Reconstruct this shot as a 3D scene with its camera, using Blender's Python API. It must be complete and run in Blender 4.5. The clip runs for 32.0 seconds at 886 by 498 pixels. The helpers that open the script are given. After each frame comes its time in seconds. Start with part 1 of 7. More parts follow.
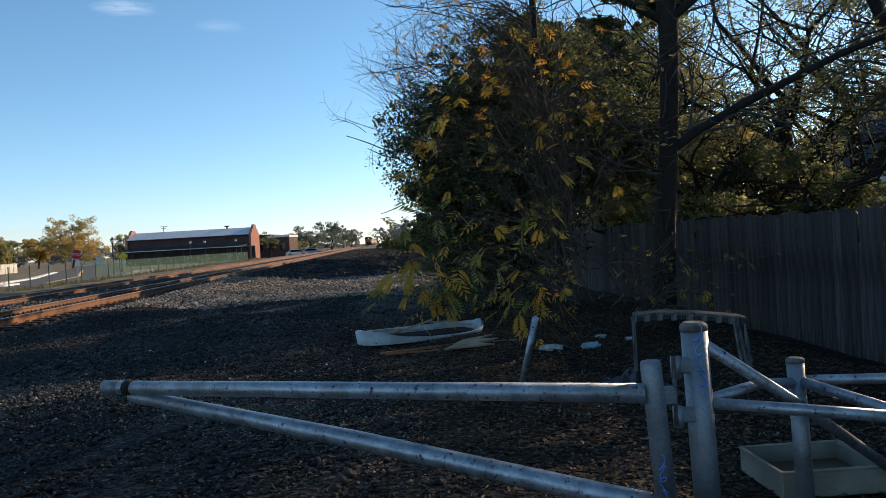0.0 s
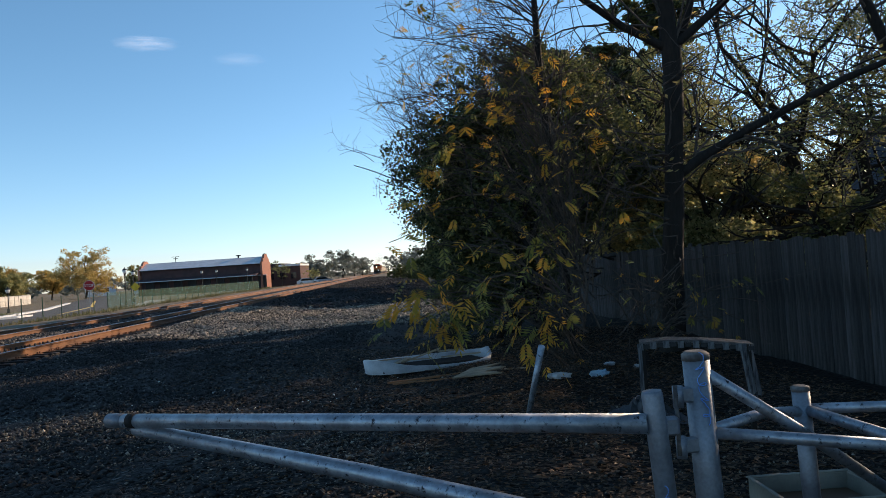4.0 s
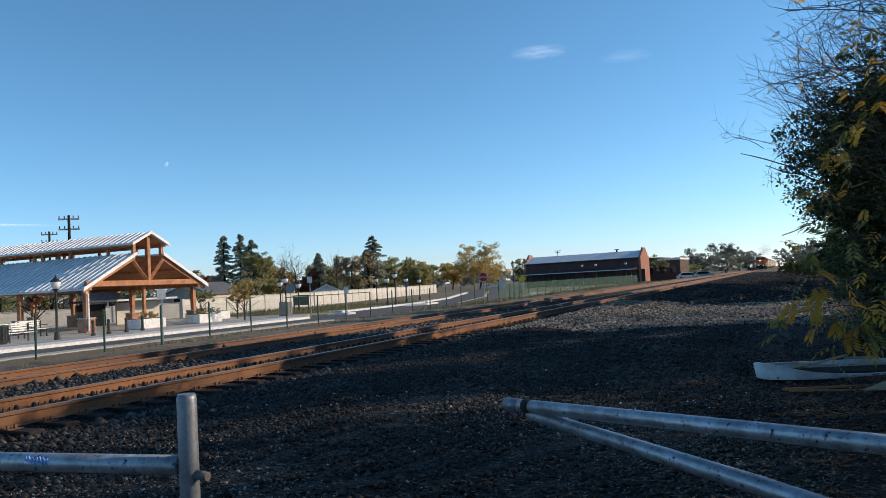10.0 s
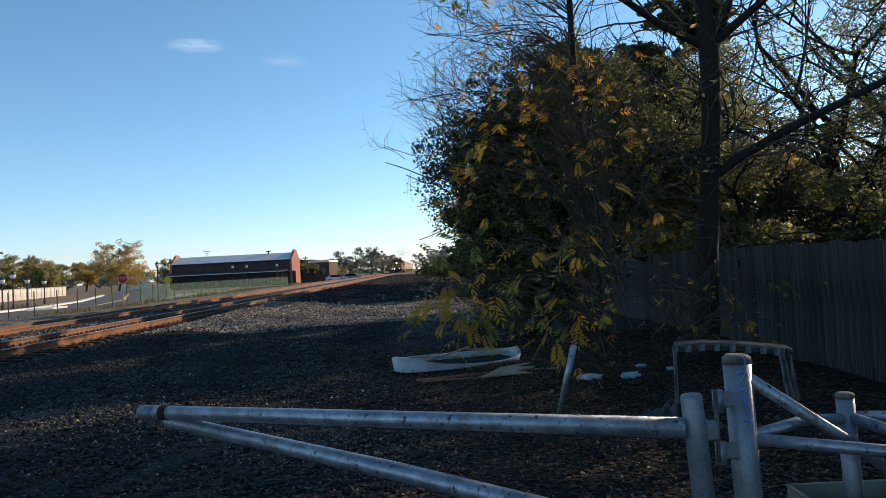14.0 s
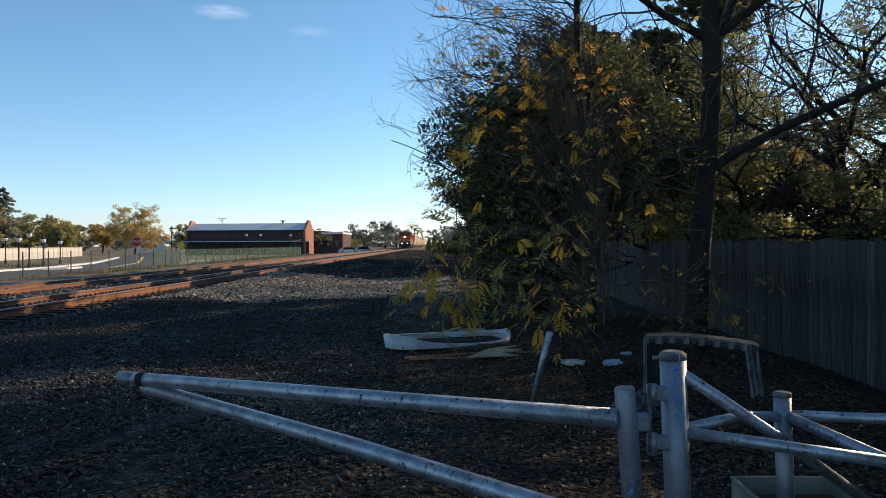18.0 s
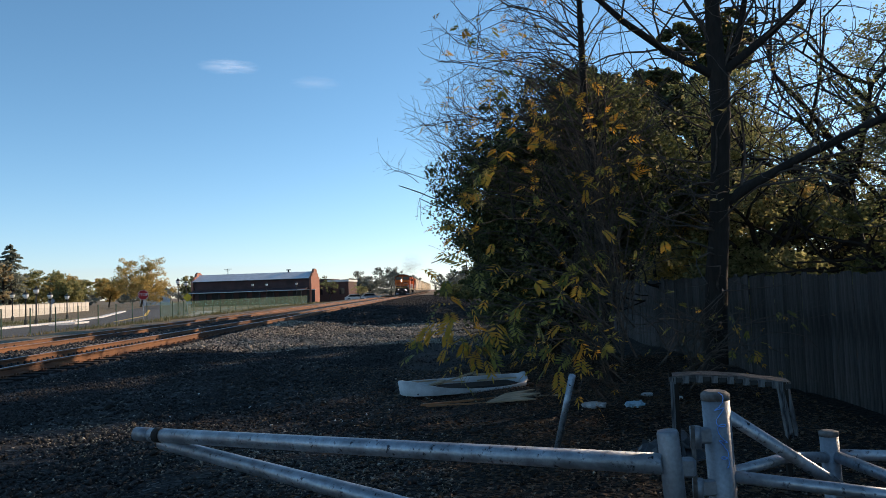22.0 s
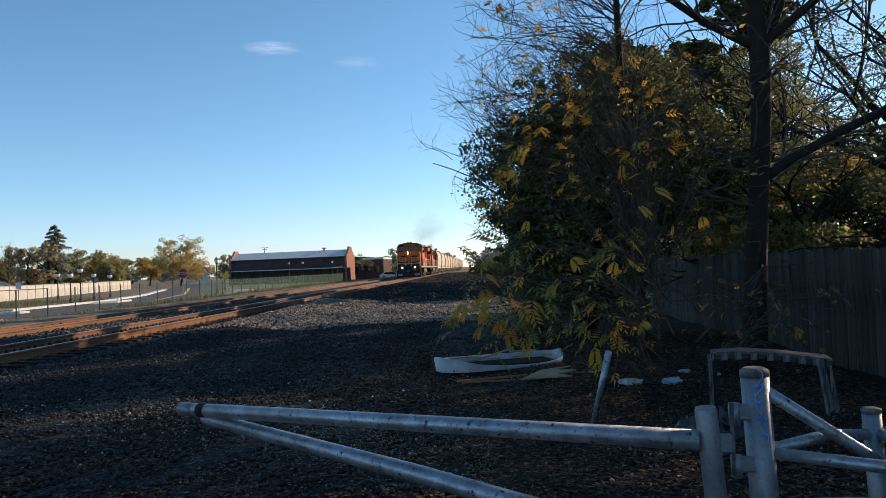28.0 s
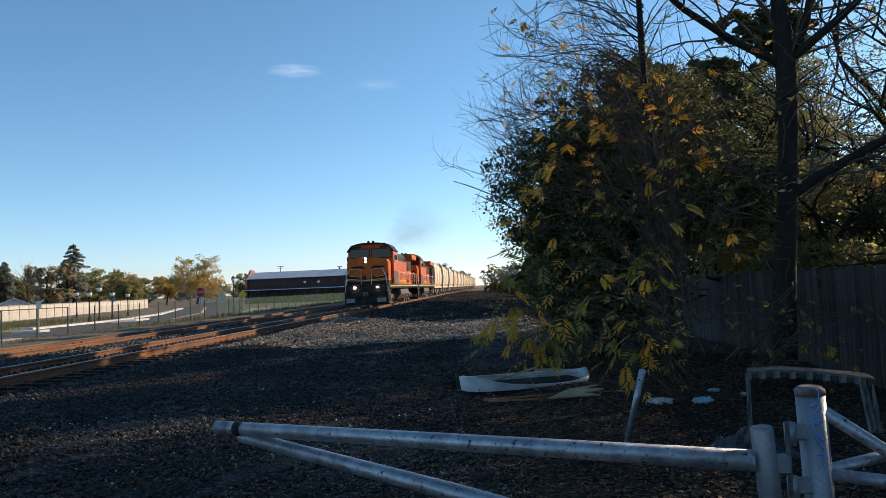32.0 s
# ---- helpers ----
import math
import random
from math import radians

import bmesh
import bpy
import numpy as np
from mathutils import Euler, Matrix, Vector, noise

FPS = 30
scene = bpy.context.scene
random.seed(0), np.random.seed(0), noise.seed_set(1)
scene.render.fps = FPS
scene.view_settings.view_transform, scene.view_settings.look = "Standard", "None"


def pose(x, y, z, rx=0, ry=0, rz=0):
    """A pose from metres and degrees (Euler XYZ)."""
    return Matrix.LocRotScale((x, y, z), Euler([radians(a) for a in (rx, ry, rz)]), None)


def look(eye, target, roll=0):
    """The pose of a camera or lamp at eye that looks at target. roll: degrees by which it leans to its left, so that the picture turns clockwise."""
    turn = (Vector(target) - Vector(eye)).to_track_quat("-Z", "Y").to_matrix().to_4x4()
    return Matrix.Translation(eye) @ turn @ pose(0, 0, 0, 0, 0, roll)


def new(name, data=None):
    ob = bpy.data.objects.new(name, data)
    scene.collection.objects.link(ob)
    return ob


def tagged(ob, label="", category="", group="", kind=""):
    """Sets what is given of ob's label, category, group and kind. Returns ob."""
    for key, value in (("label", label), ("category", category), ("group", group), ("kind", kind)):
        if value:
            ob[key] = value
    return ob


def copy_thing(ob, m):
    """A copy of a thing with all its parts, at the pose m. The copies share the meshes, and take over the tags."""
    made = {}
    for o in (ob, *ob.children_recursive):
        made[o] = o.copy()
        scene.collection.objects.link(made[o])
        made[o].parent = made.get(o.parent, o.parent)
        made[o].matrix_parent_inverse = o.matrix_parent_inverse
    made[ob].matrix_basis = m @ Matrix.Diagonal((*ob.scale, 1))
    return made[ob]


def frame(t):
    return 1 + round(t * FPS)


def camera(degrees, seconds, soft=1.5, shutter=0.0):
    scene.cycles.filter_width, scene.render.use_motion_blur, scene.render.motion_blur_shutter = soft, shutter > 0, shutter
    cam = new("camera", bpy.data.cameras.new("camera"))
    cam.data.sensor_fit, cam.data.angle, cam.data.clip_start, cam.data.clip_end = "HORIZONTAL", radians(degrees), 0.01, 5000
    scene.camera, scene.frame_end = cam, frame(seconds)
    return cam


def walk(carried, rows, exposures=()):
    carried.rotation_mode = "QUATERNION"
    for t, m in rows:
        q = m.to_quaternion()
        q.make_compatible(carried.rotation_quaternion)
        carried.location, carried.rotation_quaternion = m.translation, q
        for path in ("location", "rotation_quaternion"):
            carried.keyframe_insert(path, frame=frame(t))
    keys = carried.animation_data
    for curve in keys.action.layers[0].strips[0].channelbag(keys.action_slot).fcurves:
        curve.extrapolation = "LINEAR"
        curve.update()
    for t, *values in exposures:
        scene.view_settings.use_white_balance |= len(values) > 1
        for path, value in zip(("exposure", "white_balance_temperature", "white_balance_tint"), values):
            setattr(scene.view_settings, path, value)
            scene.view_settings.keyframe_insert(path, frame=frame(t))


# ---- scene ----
cam = camera(60.54, 32.0, soft=0.85)
PATH = [
    (0.0, -0.021, 0.065, 1.51, -4.38, -0.74, 3.17),
    (0.5, 0.102, 0.05, 1.534, -3.55, -0.03, 3.37),
    (1.0, 0.134, 0.039, 1.528, -3.82, 1.23, 3.54),
    (1.5, 0.043, 0.045, 1.535, -8.09, 1.94, 3.66),
    (2.0, 0.033, 0.031, 1.535, -6.35, 2.48, 3.3),
    (2.5, 0.035, 0.04, 1.533, -5.8, 2.09, 3.14),
    (4.5, 0.03, 0.058, 1.522, -3.18, 1.16, 3.85),
    (5.0, 0.002, 0.064, 1.528, -3.26, 0.86, 3.76),
    (5.5, 0.016, 0.036, 1.532, 0.04, 0.81, 2.77),
    (6.0, -0.007, 0.021, 1.537, 12.66, 1.02, 3.08),
    (6.5, -0.011, 0.023, 1.533, 22.69, 0.46, 2.86),
    (7.0, -0.027, 0.025, 1.538, 25.88, 0.11, 3.28),
    (7.5, -0.022, 0.011, 1.55, 26.49, 0.67, 3.56),
    (8.0, -0.023, 0.004, 1.55, 27.5, 1.38, 3.52),
    (8.5, -0.023, 0.01, 1.551, 27.69, 1.98, 3.29),
    (9.0, -0.001, -0.001, 1.55, 27.76, 2.35, 3.0),
    (9.5, -0.025, 0.007, 1.55, 28.06, 2.49, 2.81),
    (10.0, -0.012, 0.046, 1.542, 24.46, 2.6, 3.1),
    (10.5, -0.011, 0.034, 1.537, 7.8, 2.15, 2.51),
    (11.0, 0.031, 0.054, 1.535, 0.57, 1.82, 2.55),
    (11.5, -0.005, 0.08, 1.527, -1.07, 1.83, 2.96),
    (12.0, 0.028, 0.08, 1.531, -0.38, 1.9, 2.66),
    (12.5, 0.027, 0.071, 1.542, -0.26, 1.79, 2.02),
    (13.0, 0.018, 0.087, 1.538, 0.51, 1.84, 2.77),
    (13.5, 0.046, 0.069, 1.54, -1.65, 2.04, 2.63),
    (14.0, 0.003, 0.103, 1.517, -1.44, 1.37, 2.83),
    (14.5, 0.033, 0.09, 1.521, -4.7, 0.65, 2.48),
    (16.5, 0.199, 0.026, 1.552, -2.02, 1.07, 2.17),
    (17.0, 0.214, -0.06, 1.551, -0.69, 1.3, 0.52),
    (17.5, 0.242, -0.112, 1.552, -0.51, 0.21, 1.21),
    (18.0, 0.279, -0.065, 1.568, -0.37, -0.36, 0.31),
    (18.5, 0.2, 0.02, 1.568, 2.93, 1.06, 0.81),
    (19.0, 0.102, 0.039, 1.562, 0.81, 1.56, 1.55),
    (19.5, 0.049, 0.072, 1.557, 1.05, 2.0, 2.64),
    (20.0, 0.133, 0.06, 1.557, 0.77, 2.95, 2.37),
    (20.5, 0.132, 0.055, 1.563, 1.2, 3.4, 2.26),
    (21.0, 0.191, 0.051, 1.555, 0.51, 3.35, 1.97),
    (21.5, 0.163, 0.036, 1.56, 0.22, 3.02, 1.72),
    (22.0, 0.176, 0.042, 1.559, 0.05, 3.01, 1.93),
    (22.5, 0.148, 0.04, 1.554, 0.22, 2.66, 1.65),
    (23.0, 0.152, 0.048, 1.552, 0.32, 2.33, 2.22),
    (23.5, 0.186, 0.051, 1.566, -1.33, 2.0, 2.27),
    (24.0, 0.166, 0.063, 1.561, -1.78, 2.61, 2.81),
    (24.5, 0.195, 0.04, 1.563, -3.6, 2.93, 1.88),
    (25.0, 0.164, 0.048, 1.555, -1.55, 2.46, 2.43),
    (25.5, 0.179, 0.04, 1.564, -0.07, 1.83, 2.37),
    (26.0, 0.173, 0.036, 1.549, 1.94, 1.51, 2.45),
    (26.5, 0.165, 0.023, 1.553, 2.59, 1.41, 1.87),
    (28.5, 0.172, 0.025, 1.563, 2.66, 1.39, 2.31),
    (29.0, 0.181, 0.011, 1.564, 2.4, 1.75, 1.73),
    (29.5, 0.179, -0.005, 1.56, 2.59, 2.17, 1.5),
    (30.0, 0.157, 0.007, 1.568, 3.14, 2.0, 1.48),
    (30.5, 0.061, 0.037, 1.565, 4.32, 2.4, 1.69),
    (31.0, 0.039, 0.075, 1.576, 3.57, 3.73, 1.68),
    (31.5, -0.017, 0.051, 1.563, 2.02, 3.04, 2.14),
    (32.0, 0.021, 0.044, 1.56, 3.75, 2.83, 2.31),
]
walk(cam, [(t, pose(x, y, z, 90 + pitch, roll, yaw)) for t, x, y, z, yaw, pitch, roll in PATH], [(0, 0.22, 6400, 19), (5.0, 0.21, 6330, 20), (6.6, 0.00, 5800, 16), (9.7, 0.00, 5740, 15), (11.0, 0.14, 6150, 18), (18.0, 0.22, 6400, 20), (20.0, 0.14, 6300, 19), (24.0, 0.13, 6300, 20), (32.0, 0.13, 6300, 20)])

# ---------------------------------------------------------------- light
SUN_DIR = Vector((0.82, 0.58, 0.40)).normalized()
world = bpy.data.worlds.new("sky")
scene.world = world
world.use_nodes = True
wn, wl = world.node_tree.nodes, world.node_tree.links
sky = wn.new("ShaderNodeTexSky")
sky.sky_type = "NISHITA"
sky.sun_disc = False
sky.sun_elevation = math.asin(SUN_DIR.z)
sky.sun_rotation = math.atan2(SUN_DIR.x, SUN_DIR.y)
sky.air_density, sky.dust_density, sky.ozone_density = 0.78, 0.18, 3.2
wn["Background"].inputs["Strength"].default_value = 0.15
tone = wn.new("ShaderNodeHueSaturation")
tone.inputs["Hue"].default_value, tone.inputs["Saturation"].default_value = 0.479, 1.05
wl.new(sky.outputs[0], tone.inputs["Color"])
wl.new(tone.outputs[0], wn["Background"].inputs["Color"])
sun = new("sun", bpy.data.lights.new("sun", "SUN"))
sun.data.energy, sun.data.angle, sun.data.color = 4.8, radians(0.5), (1.0, 0.78, 0.49)
sun.matrix_world = look(SUN_DIR * 50, (0, 0, 0))


# ---------------------------------------------------------------- materials
def mat(name, color, rough=0.7, vary=0.25, scale=6.0, bump=0.2, metal=0.0, second=None, mix=0.5, fine=60.0, spec=0.3, emit=0.0, stretch=None, island=0.0, specks=0.0):
    """A surface with two scales of variation: broad patches towards `second`, and fine grain with relief."""
    m = bpy.data.materials.new(name)
    m.use_nodes = True
    n, l = m.node_tree.nodes, m.node_tree.links
    b = n["Principled BSDF"]
    geo = n.new("ShaderNodeTexCoord")
    src = geo.outputs["Object"]
    if stretch:
        mp = n.new("ShaderNodeMapping")
        mp.inputs["Scale"].default_value = stretch
        l.new(src, mp.inputs["Vector"])
        src = mp.outputs["Vector"]
    big, small = n.new("ShaderNodeTexNoise"), n.new("ShaderNodeTexNoise")
    for t, s, d in ((big, scale, 6.0), (small, fine, 4.0)):
        t.inputs["Scale"].default_value, t.inputs["Detail"].default_value = s, d
        l.new(src, t.inputs["Vector"])
    ramp = n.new("ShaderNodeValToRGB")
    c2 = second or tuple(c * 0.45 for c in color)
    ramp.color_ramp.elements[0].color, ramp.color_ramp.elements[1].color = (*c2, 1), (*color, 1)
    ramp.color_ramp.elements[0].position, ramp.color_ramp.elements[1].position = 0.5 - mix * 0.32, 0.5 + (1 - mix) * 0.2
    l.new(big.outputs["Fac"], ramp.inputs["Fac"])
    hsv = n.new("ShaderNodeHueSaturation")
    val = n.new("ShaderNodeMapRange")
    val.inputs["To Min"].default_value, val.inputs["To Max"].default_value = 1 - vary * 1.6, 1 + vary * 1.6
    l.new(small.outputs["Fac"], val.inputs["Value"])
    last = val.outputs[0]
    if island:
        g2 = n.new("ShaderNodeNewGeometry")
        r2 = n.new("ShaderNodeMapRange")
        r2.inputs["To Min"].default_value, r2.inputs["To Max"].default_value = 1 - island, 1 + island
        l.new(g2.outputs["Random Per Island"], r2.inputs["Value"])
        mul = n.new("ShaderNodeMath")
        mul.operation = "MULTIPLY"
        l.new(last, mul.inputs[0]), l.new(r2.outputs[0], mul.inputs[1])
        oi = n.new("ShaderNodeObjectInfo")
        r3 = n.new("ShaderNodeMapRange")
        r3.inputs["To Min"].default_value, r3.inputs["To Max"].default_value = 1 - island * 0.8, 1 + island * 0.8
        l.new(oi.outputs["Random"], r3.inputs["Value"])
        mul2 = n.new("ShaderNodeMath")
        mul2.operation = "MULTIPLY"
        l.new(mul.outputs[0], mul2.inputs[0]), l.new(r3.outputs[0], mul2.inputs[1])
        last = mul2.outputs[0]
    l.new(last, hsv.inputs["Value"])
    l.new(ramp.outputs["Color"], hsv.inputs["Color"])
    col = hsv.outputs["Color"]
    if specks:
        sp, sr, sm = n.new("ShaderNodeTexNoise"), n.new("ShaderNodeMapRange"), n.new("ShaderNodeMix")
        sp.inputs["Scale"].default_value, sp.inputs["Detail"].default_value, sp.inputs["Roughness"].default_value = specks, 3.0, 0.65
        l.new(src, sp.inputs["Vector"])
        sr.inputs["From Min"].default_value, sr.inputs["From Max"].default_value = 0.58, 0.70
        l.new(sp.outputs["Fac"], sr.inputs["Value"])
        sm.data_type = "RGBA"
        sm.inputs["B"].default_value = (0.03, 0.03, 0.035, 1)
        l.new(sr.outputs[0], sm.inputs["Factor"]), l.new(col, sm.inputs["A"])
        col = sm.outputs["Result"]
    l.new(col, b.inputs["Base Color"])
    b.inputs["Metallic"].default_value, b.inputs["Specular IOR Level"].default_value = metal, spec
    rr = n.new("ShaderNodeMapRange")
    rr.inputs["To Min"].default_value, rr.inputs["To Max"].default_value = max(0.05, rough - 0.12), min(1.0, rough + 0.12)
    l.new(big.outputs["Fac"], rr.inputs["Value"])
    l.new(rr.outputs[0], b.inputs["Roughness"])
    if bump:
        bp = n.new("ShaderNodeBump")
        bp.inputs["Strength"].default_value, bp.inputs["Distance"].default_value = bump, 0.01
        l.new(small.outputs["Fac"], bp.inputs["Height"])
        l.new(bp.outputs["Normal"], b.inputs["Normal"])
    if emit:
        b.inputs["Emission Color"].default_value, b.inputs["Emission Strength"].default_value = (*color, 1), emit
    return m


def leaf_mat(name, color, second, through_light=0.35):
    """A leaf: colour from leaf to leaf, and some light let through."""
    m = bpy.data.materials.new(name)
    m.use_nodes = True
    n, l = m.node_tree.nodes, m.node_tree.links
    b, out = n["Principled BSDF"], n["Material Output"]
    g = n.new("ShaderNodeNewGeometry")
    ramp = n.new("ShaderNodeValToRGB")
    ramp.color_ramp.elements[0].color, ramp.color_ramp.elements[1].color = (*color, 1), (*second, 1)
    l.new(g.outputs["Random Per Island"], ramp.inputs["Fac"])
    l.new(ramp.outputs["Color"], b.inputs["Base Color"])
    b.inputs["Roughness"].default_value, b.inputs["Specular IOR Level"].default_value = 0.55, 0.25
    tr, mx = n.new("ShaderNodeBsdfTranslucent"), n.new("ShaderNodeMixShader")
    l.new(ramp.outputs["Color"], tr.inputs["Color"])
    mx.inputs["Fac"].default_value = through_light
    l.new(b.outputs[0], mx.inputs[1]), l.new(tr.outputs[0], mx.inputs[2])
    l.new(mx.outputs[0], out.inputs["Surface"])
    return m


def glass_mat(name, tint=(0.012, 0.014, 0.017)):
    m = bpy.data.materials.new(name)
    m.use_nodes = True
    b = m.node_tree.nodes["Principled BSDF"]
    b.inputs["Base Color"].default_value = (*tint, 1)
    b.inputs["Roughness"].default_value, b.inputs["Specular IOR Level"].default_value = 0.06, 0.35
    return m


def ground_mat():
    """Grey ballast gravel, turning to brown soil with leaf litter by the fence and to dry grass beyond the tracks.
    Foreground shade and one sunlit strip are put into the colours.
    """
    m = bpy.data.materials.new("ground_gravel")
    m.use_nodes = True
    n, l = m.node_tree.nodes, m.node_tree.links
    b = n["Principled BSDF"]
    g = n.new("ShaderNodeNewGeometry")
    sep = n.new("ShaderNodeSeparateXYZ")
    l.new(g.outputs["Position"], sep.inputs[0])
    vor = n.new("ShaderNodeTexVoronoi")
    vor.inputs["Scale"].default_value = 20.0
    vor2 = n.new("ShaderNodeTexVoronoi")
    vor2.inputs["Scale"].default_value = 55.0
    broad = n.new("ShaderNodeTexNoise")
    broad.inputs["Scale"].default_value, broad.inputs["Detail"].default_value = 0.35, 8.0
    mid = n.new("ShaderNodeTexNoise")
    mid.inputs["Scale"].default_value, mid.inputs["Detail"].default_value = 2.2, 6.0
    for t in (vor, vor2, broad, mid):
        l.new(g.outputs["Position"], t.inputs["Vector"])

    def ramp(src, stops):
        r = n.new("ShaderNodeValToRGB")
        e = r.color_ramp.elements
        while len(e) < len(stops):
            e.new(0.5)
        for el, (p, c) in zip(e, stops):
            el.position, el.color = p, (*c, 1)
        l.new(src, r.inputs["Fac"])
        return r.outputs["Color"]

    def blend(fac, a, c, mode="MIX"):
        x = n.new("ShaderNodeMix")
        x.data_type, x.blend_type = "RGBA", mode
        if isinstance(fac, float):
            x.inputs["Factor"].default_value = fac
        else:
            l.new(fac, x.inputs["Factor"])
        l.new(a, x.inputs["A"]), l.new(c, x.inputs["B"])
        return x.outputs["Result"]

    def edge(src, a, c, wob=1.6):
        w = n.new("ShaderNodeMath")
        w.operation = "MULTIPLY_ADD"
        l.new(mid.outputs["Fac"], w.inputs[0])
        w.inputs[1].default_value = wob
        l.new(src, w.inputs[2])
        r = n.new("ShaderNodeMapRange")
        r.inputs["From Min"].default_value, r.inputs["From Max"].default_value = a + wob * 0.5, c + wob * 0.5
        l.new(w.outputs[0], r.inputs["Value"])
        return r.outputs[0]

    # Near-black gravel and soil: the foreground shade is put into these colours.
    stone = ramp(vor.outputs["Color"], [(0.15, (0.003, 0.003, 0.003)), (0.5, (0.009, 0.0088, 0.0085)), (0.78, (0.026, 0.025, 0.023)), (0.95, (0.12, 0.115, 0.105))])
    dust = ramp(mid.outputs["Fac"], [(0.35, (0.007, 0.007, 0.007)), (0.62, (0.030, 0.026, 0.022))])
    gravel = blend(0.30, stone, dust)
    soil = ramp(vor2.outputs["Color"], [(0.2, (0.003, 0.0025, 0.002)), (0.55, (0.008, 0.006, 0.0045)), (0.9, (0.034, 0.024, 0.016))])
    grass = ramp(mid.outputs["Fac"], [(0.3, (0.11, 0.085, 0.055)), (0.5, (0.20, 0.155, 0.10)), (0.7, (0.15, 0.125, 0.07))])
    # Sunlight put into the colour, blended in only along the lit strip.
    sunlit_gravel = ramp(vor.outputs["Color"], [(0.15, (0.08, 0.066, 0.052)), (0.5, (0.24, 0.20, 0.15)), (0.9, (0.45, 0.385, 0.30))])
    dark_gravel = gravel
    gravel = blend(edge(sep.outputs["Y"], 20.0, 22.5, 2.0), gravel, sunlit_gravel)
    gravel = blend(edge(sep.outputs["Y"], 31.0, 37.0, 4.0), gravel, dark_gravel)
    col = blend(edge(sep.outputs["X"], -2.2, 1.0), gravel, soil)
    inv = n.new("ShaderNodeMath")
    inv.operation = "MULTIPLY"
    inv.inputs[1].default_value = -1
    l.new(sep.outputs["X"], inv.inputs[0])
    col = blend(edge(inv.outputs[0], 15.8, 17.0), col, grass)
    col = blend(edge(sep.outputs["Y"], 170.0, 240.0, 10.0), col, grass)
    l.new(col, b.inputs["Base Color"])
    b.inputs["Roughness"].default_value, b.inputs["Specular IOR Level"].default_value = 0.85, 0.25
    bp = n.new("ShaderNodeBump")
    bp.inputs["Strength"].default_value, bp.inputs["Distance"].default_value = 0.9, 0.03
    l.new(vor.outputs["Distance"], bp.inputs["Height"])
    l.new(bp.outputs["Normal"], b.inputs["Normal"])
    return m


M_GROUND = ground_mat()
M_STONE = mat("ballast_stone", (0.055, 0.050, 0.046), 0.7, 0.3, 9, 0.3, second=(0.018, 0.017, 0.017), island=0.95)
# Paler copy of the stone: painted sunlight on the strip, own colour on chips.
M_STONE_PALE = mat("sunlit_and_chip_stone", (0.52, 0.435, 0.335), 0.8, 0.25, 9, 0.3, second=(0.25, 0.205, 0.155), island=0.7)
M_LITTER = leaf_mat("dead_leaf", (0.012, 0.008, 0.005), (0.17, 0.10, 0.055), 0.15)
M_RUST = mat("rusty_rail_steel", (0.225, 0.105, 0.048), 0.8, 0.25, 1.2, 0.3, second=(0.10, 0.052, 0.033), stretch=(1, 0.25, 1))
M_RAILTOP = mat("worn_rail_head", (0.34, 0.32, 0.31), 0.42, 0.1, 3, 0.05, metal=1.0, second=(0.36, 0.33, 0.31))
M_TIE = mat("creosoted_tie_wood", (0.026, 0.02, 0.017), 0.85, 0.3, 5, 0.5, second=(0.010, 0.008, 0.008), stretch=(1, 6, 1), island=0.3)
M_PIPE = mat("galvanised_pipe", (0.39, 0.43, 0.48), 0.44, 0.25, 8, 0.15, metal=0.7, second=(0.24, 0.26, 0.285), mix=0.4, fine=45, specks=30.0)
M_PIPE_POST = mat("silver_painted_post", (0.24, 0.26, 0.29), 0.45, 0.2, 5, 0.2, metal=0.5, second=(0.16, 0.17, 0.19), mix=0.5)
M_PIPE_RUST = mat("weathered_pipe_end", (0.17, 0.165, 0.16), 0.75, 0.3, 12, 0.4, second=(0.07, 0.06, 0.055))
M_FENCE = mat("weathered_fence_board", (0.080, 0.073, 0.069), 0.9, 0.3, 3, 0.6, second=(0.025, 0.023, 0.021), stretch=(6, 6, 0.5), island=0.42)
M_BARK = mat("dark_tree_bark", (0.028, 0.022, 0.018), 0.95, 0.35, 7, 0.9, second=(0.018, 0.014, 0.011), stretch=(1, 1, 0.25), fine=30)
M_TWIG = mat("grey_twig_bark", (0.11, 0.085, 0.068), 0.9, 0.25, 9, 0.3, second=(0.04, 0.033, 0.028))
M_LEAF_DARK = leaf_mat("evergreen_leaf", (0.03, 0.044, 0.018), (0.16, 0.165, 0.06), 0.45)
M_LEAF_YELLOW = leaf_mat("yellow_autumn_leaf", (0.48, 0.33, 0.045), (0.72, 0.34, 0.05), 0.55)
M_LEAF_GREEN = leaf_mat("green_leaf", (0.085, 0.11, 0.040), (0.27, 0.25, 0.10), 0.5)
M_LEAF_OAK = leaf_mat("dusky_green_leaf", (0.075, 0.095, 0.036), (0.33, 0.31, 0.12), 0.55)
# Lighter copy of the green leaf, with sunlight put into its colour.
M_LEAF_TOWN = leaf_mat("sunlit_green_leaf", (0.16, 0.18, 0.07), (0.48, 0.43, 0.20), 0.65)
# Greyed leaf for far trees: the air's haze is put into the colour.
M_LEAF_FAR = leaf_mat("hazed_far_leaf", (0.15, 0.165, 0.14), (0.27, 0.275, 0.22), 0.4)
M_LEAF_PALE = leaf_mat("pale_plane_leaf", (0.38, 0.29, 0.14), (0.78, 0.66, 0.44), 0.55)
M_LEAF_OLIVE = leaf_mat("olive_autumn_leaf", (0.27, 0.22, 0.07), (0.72, 0.52, 0.19), 0.6)
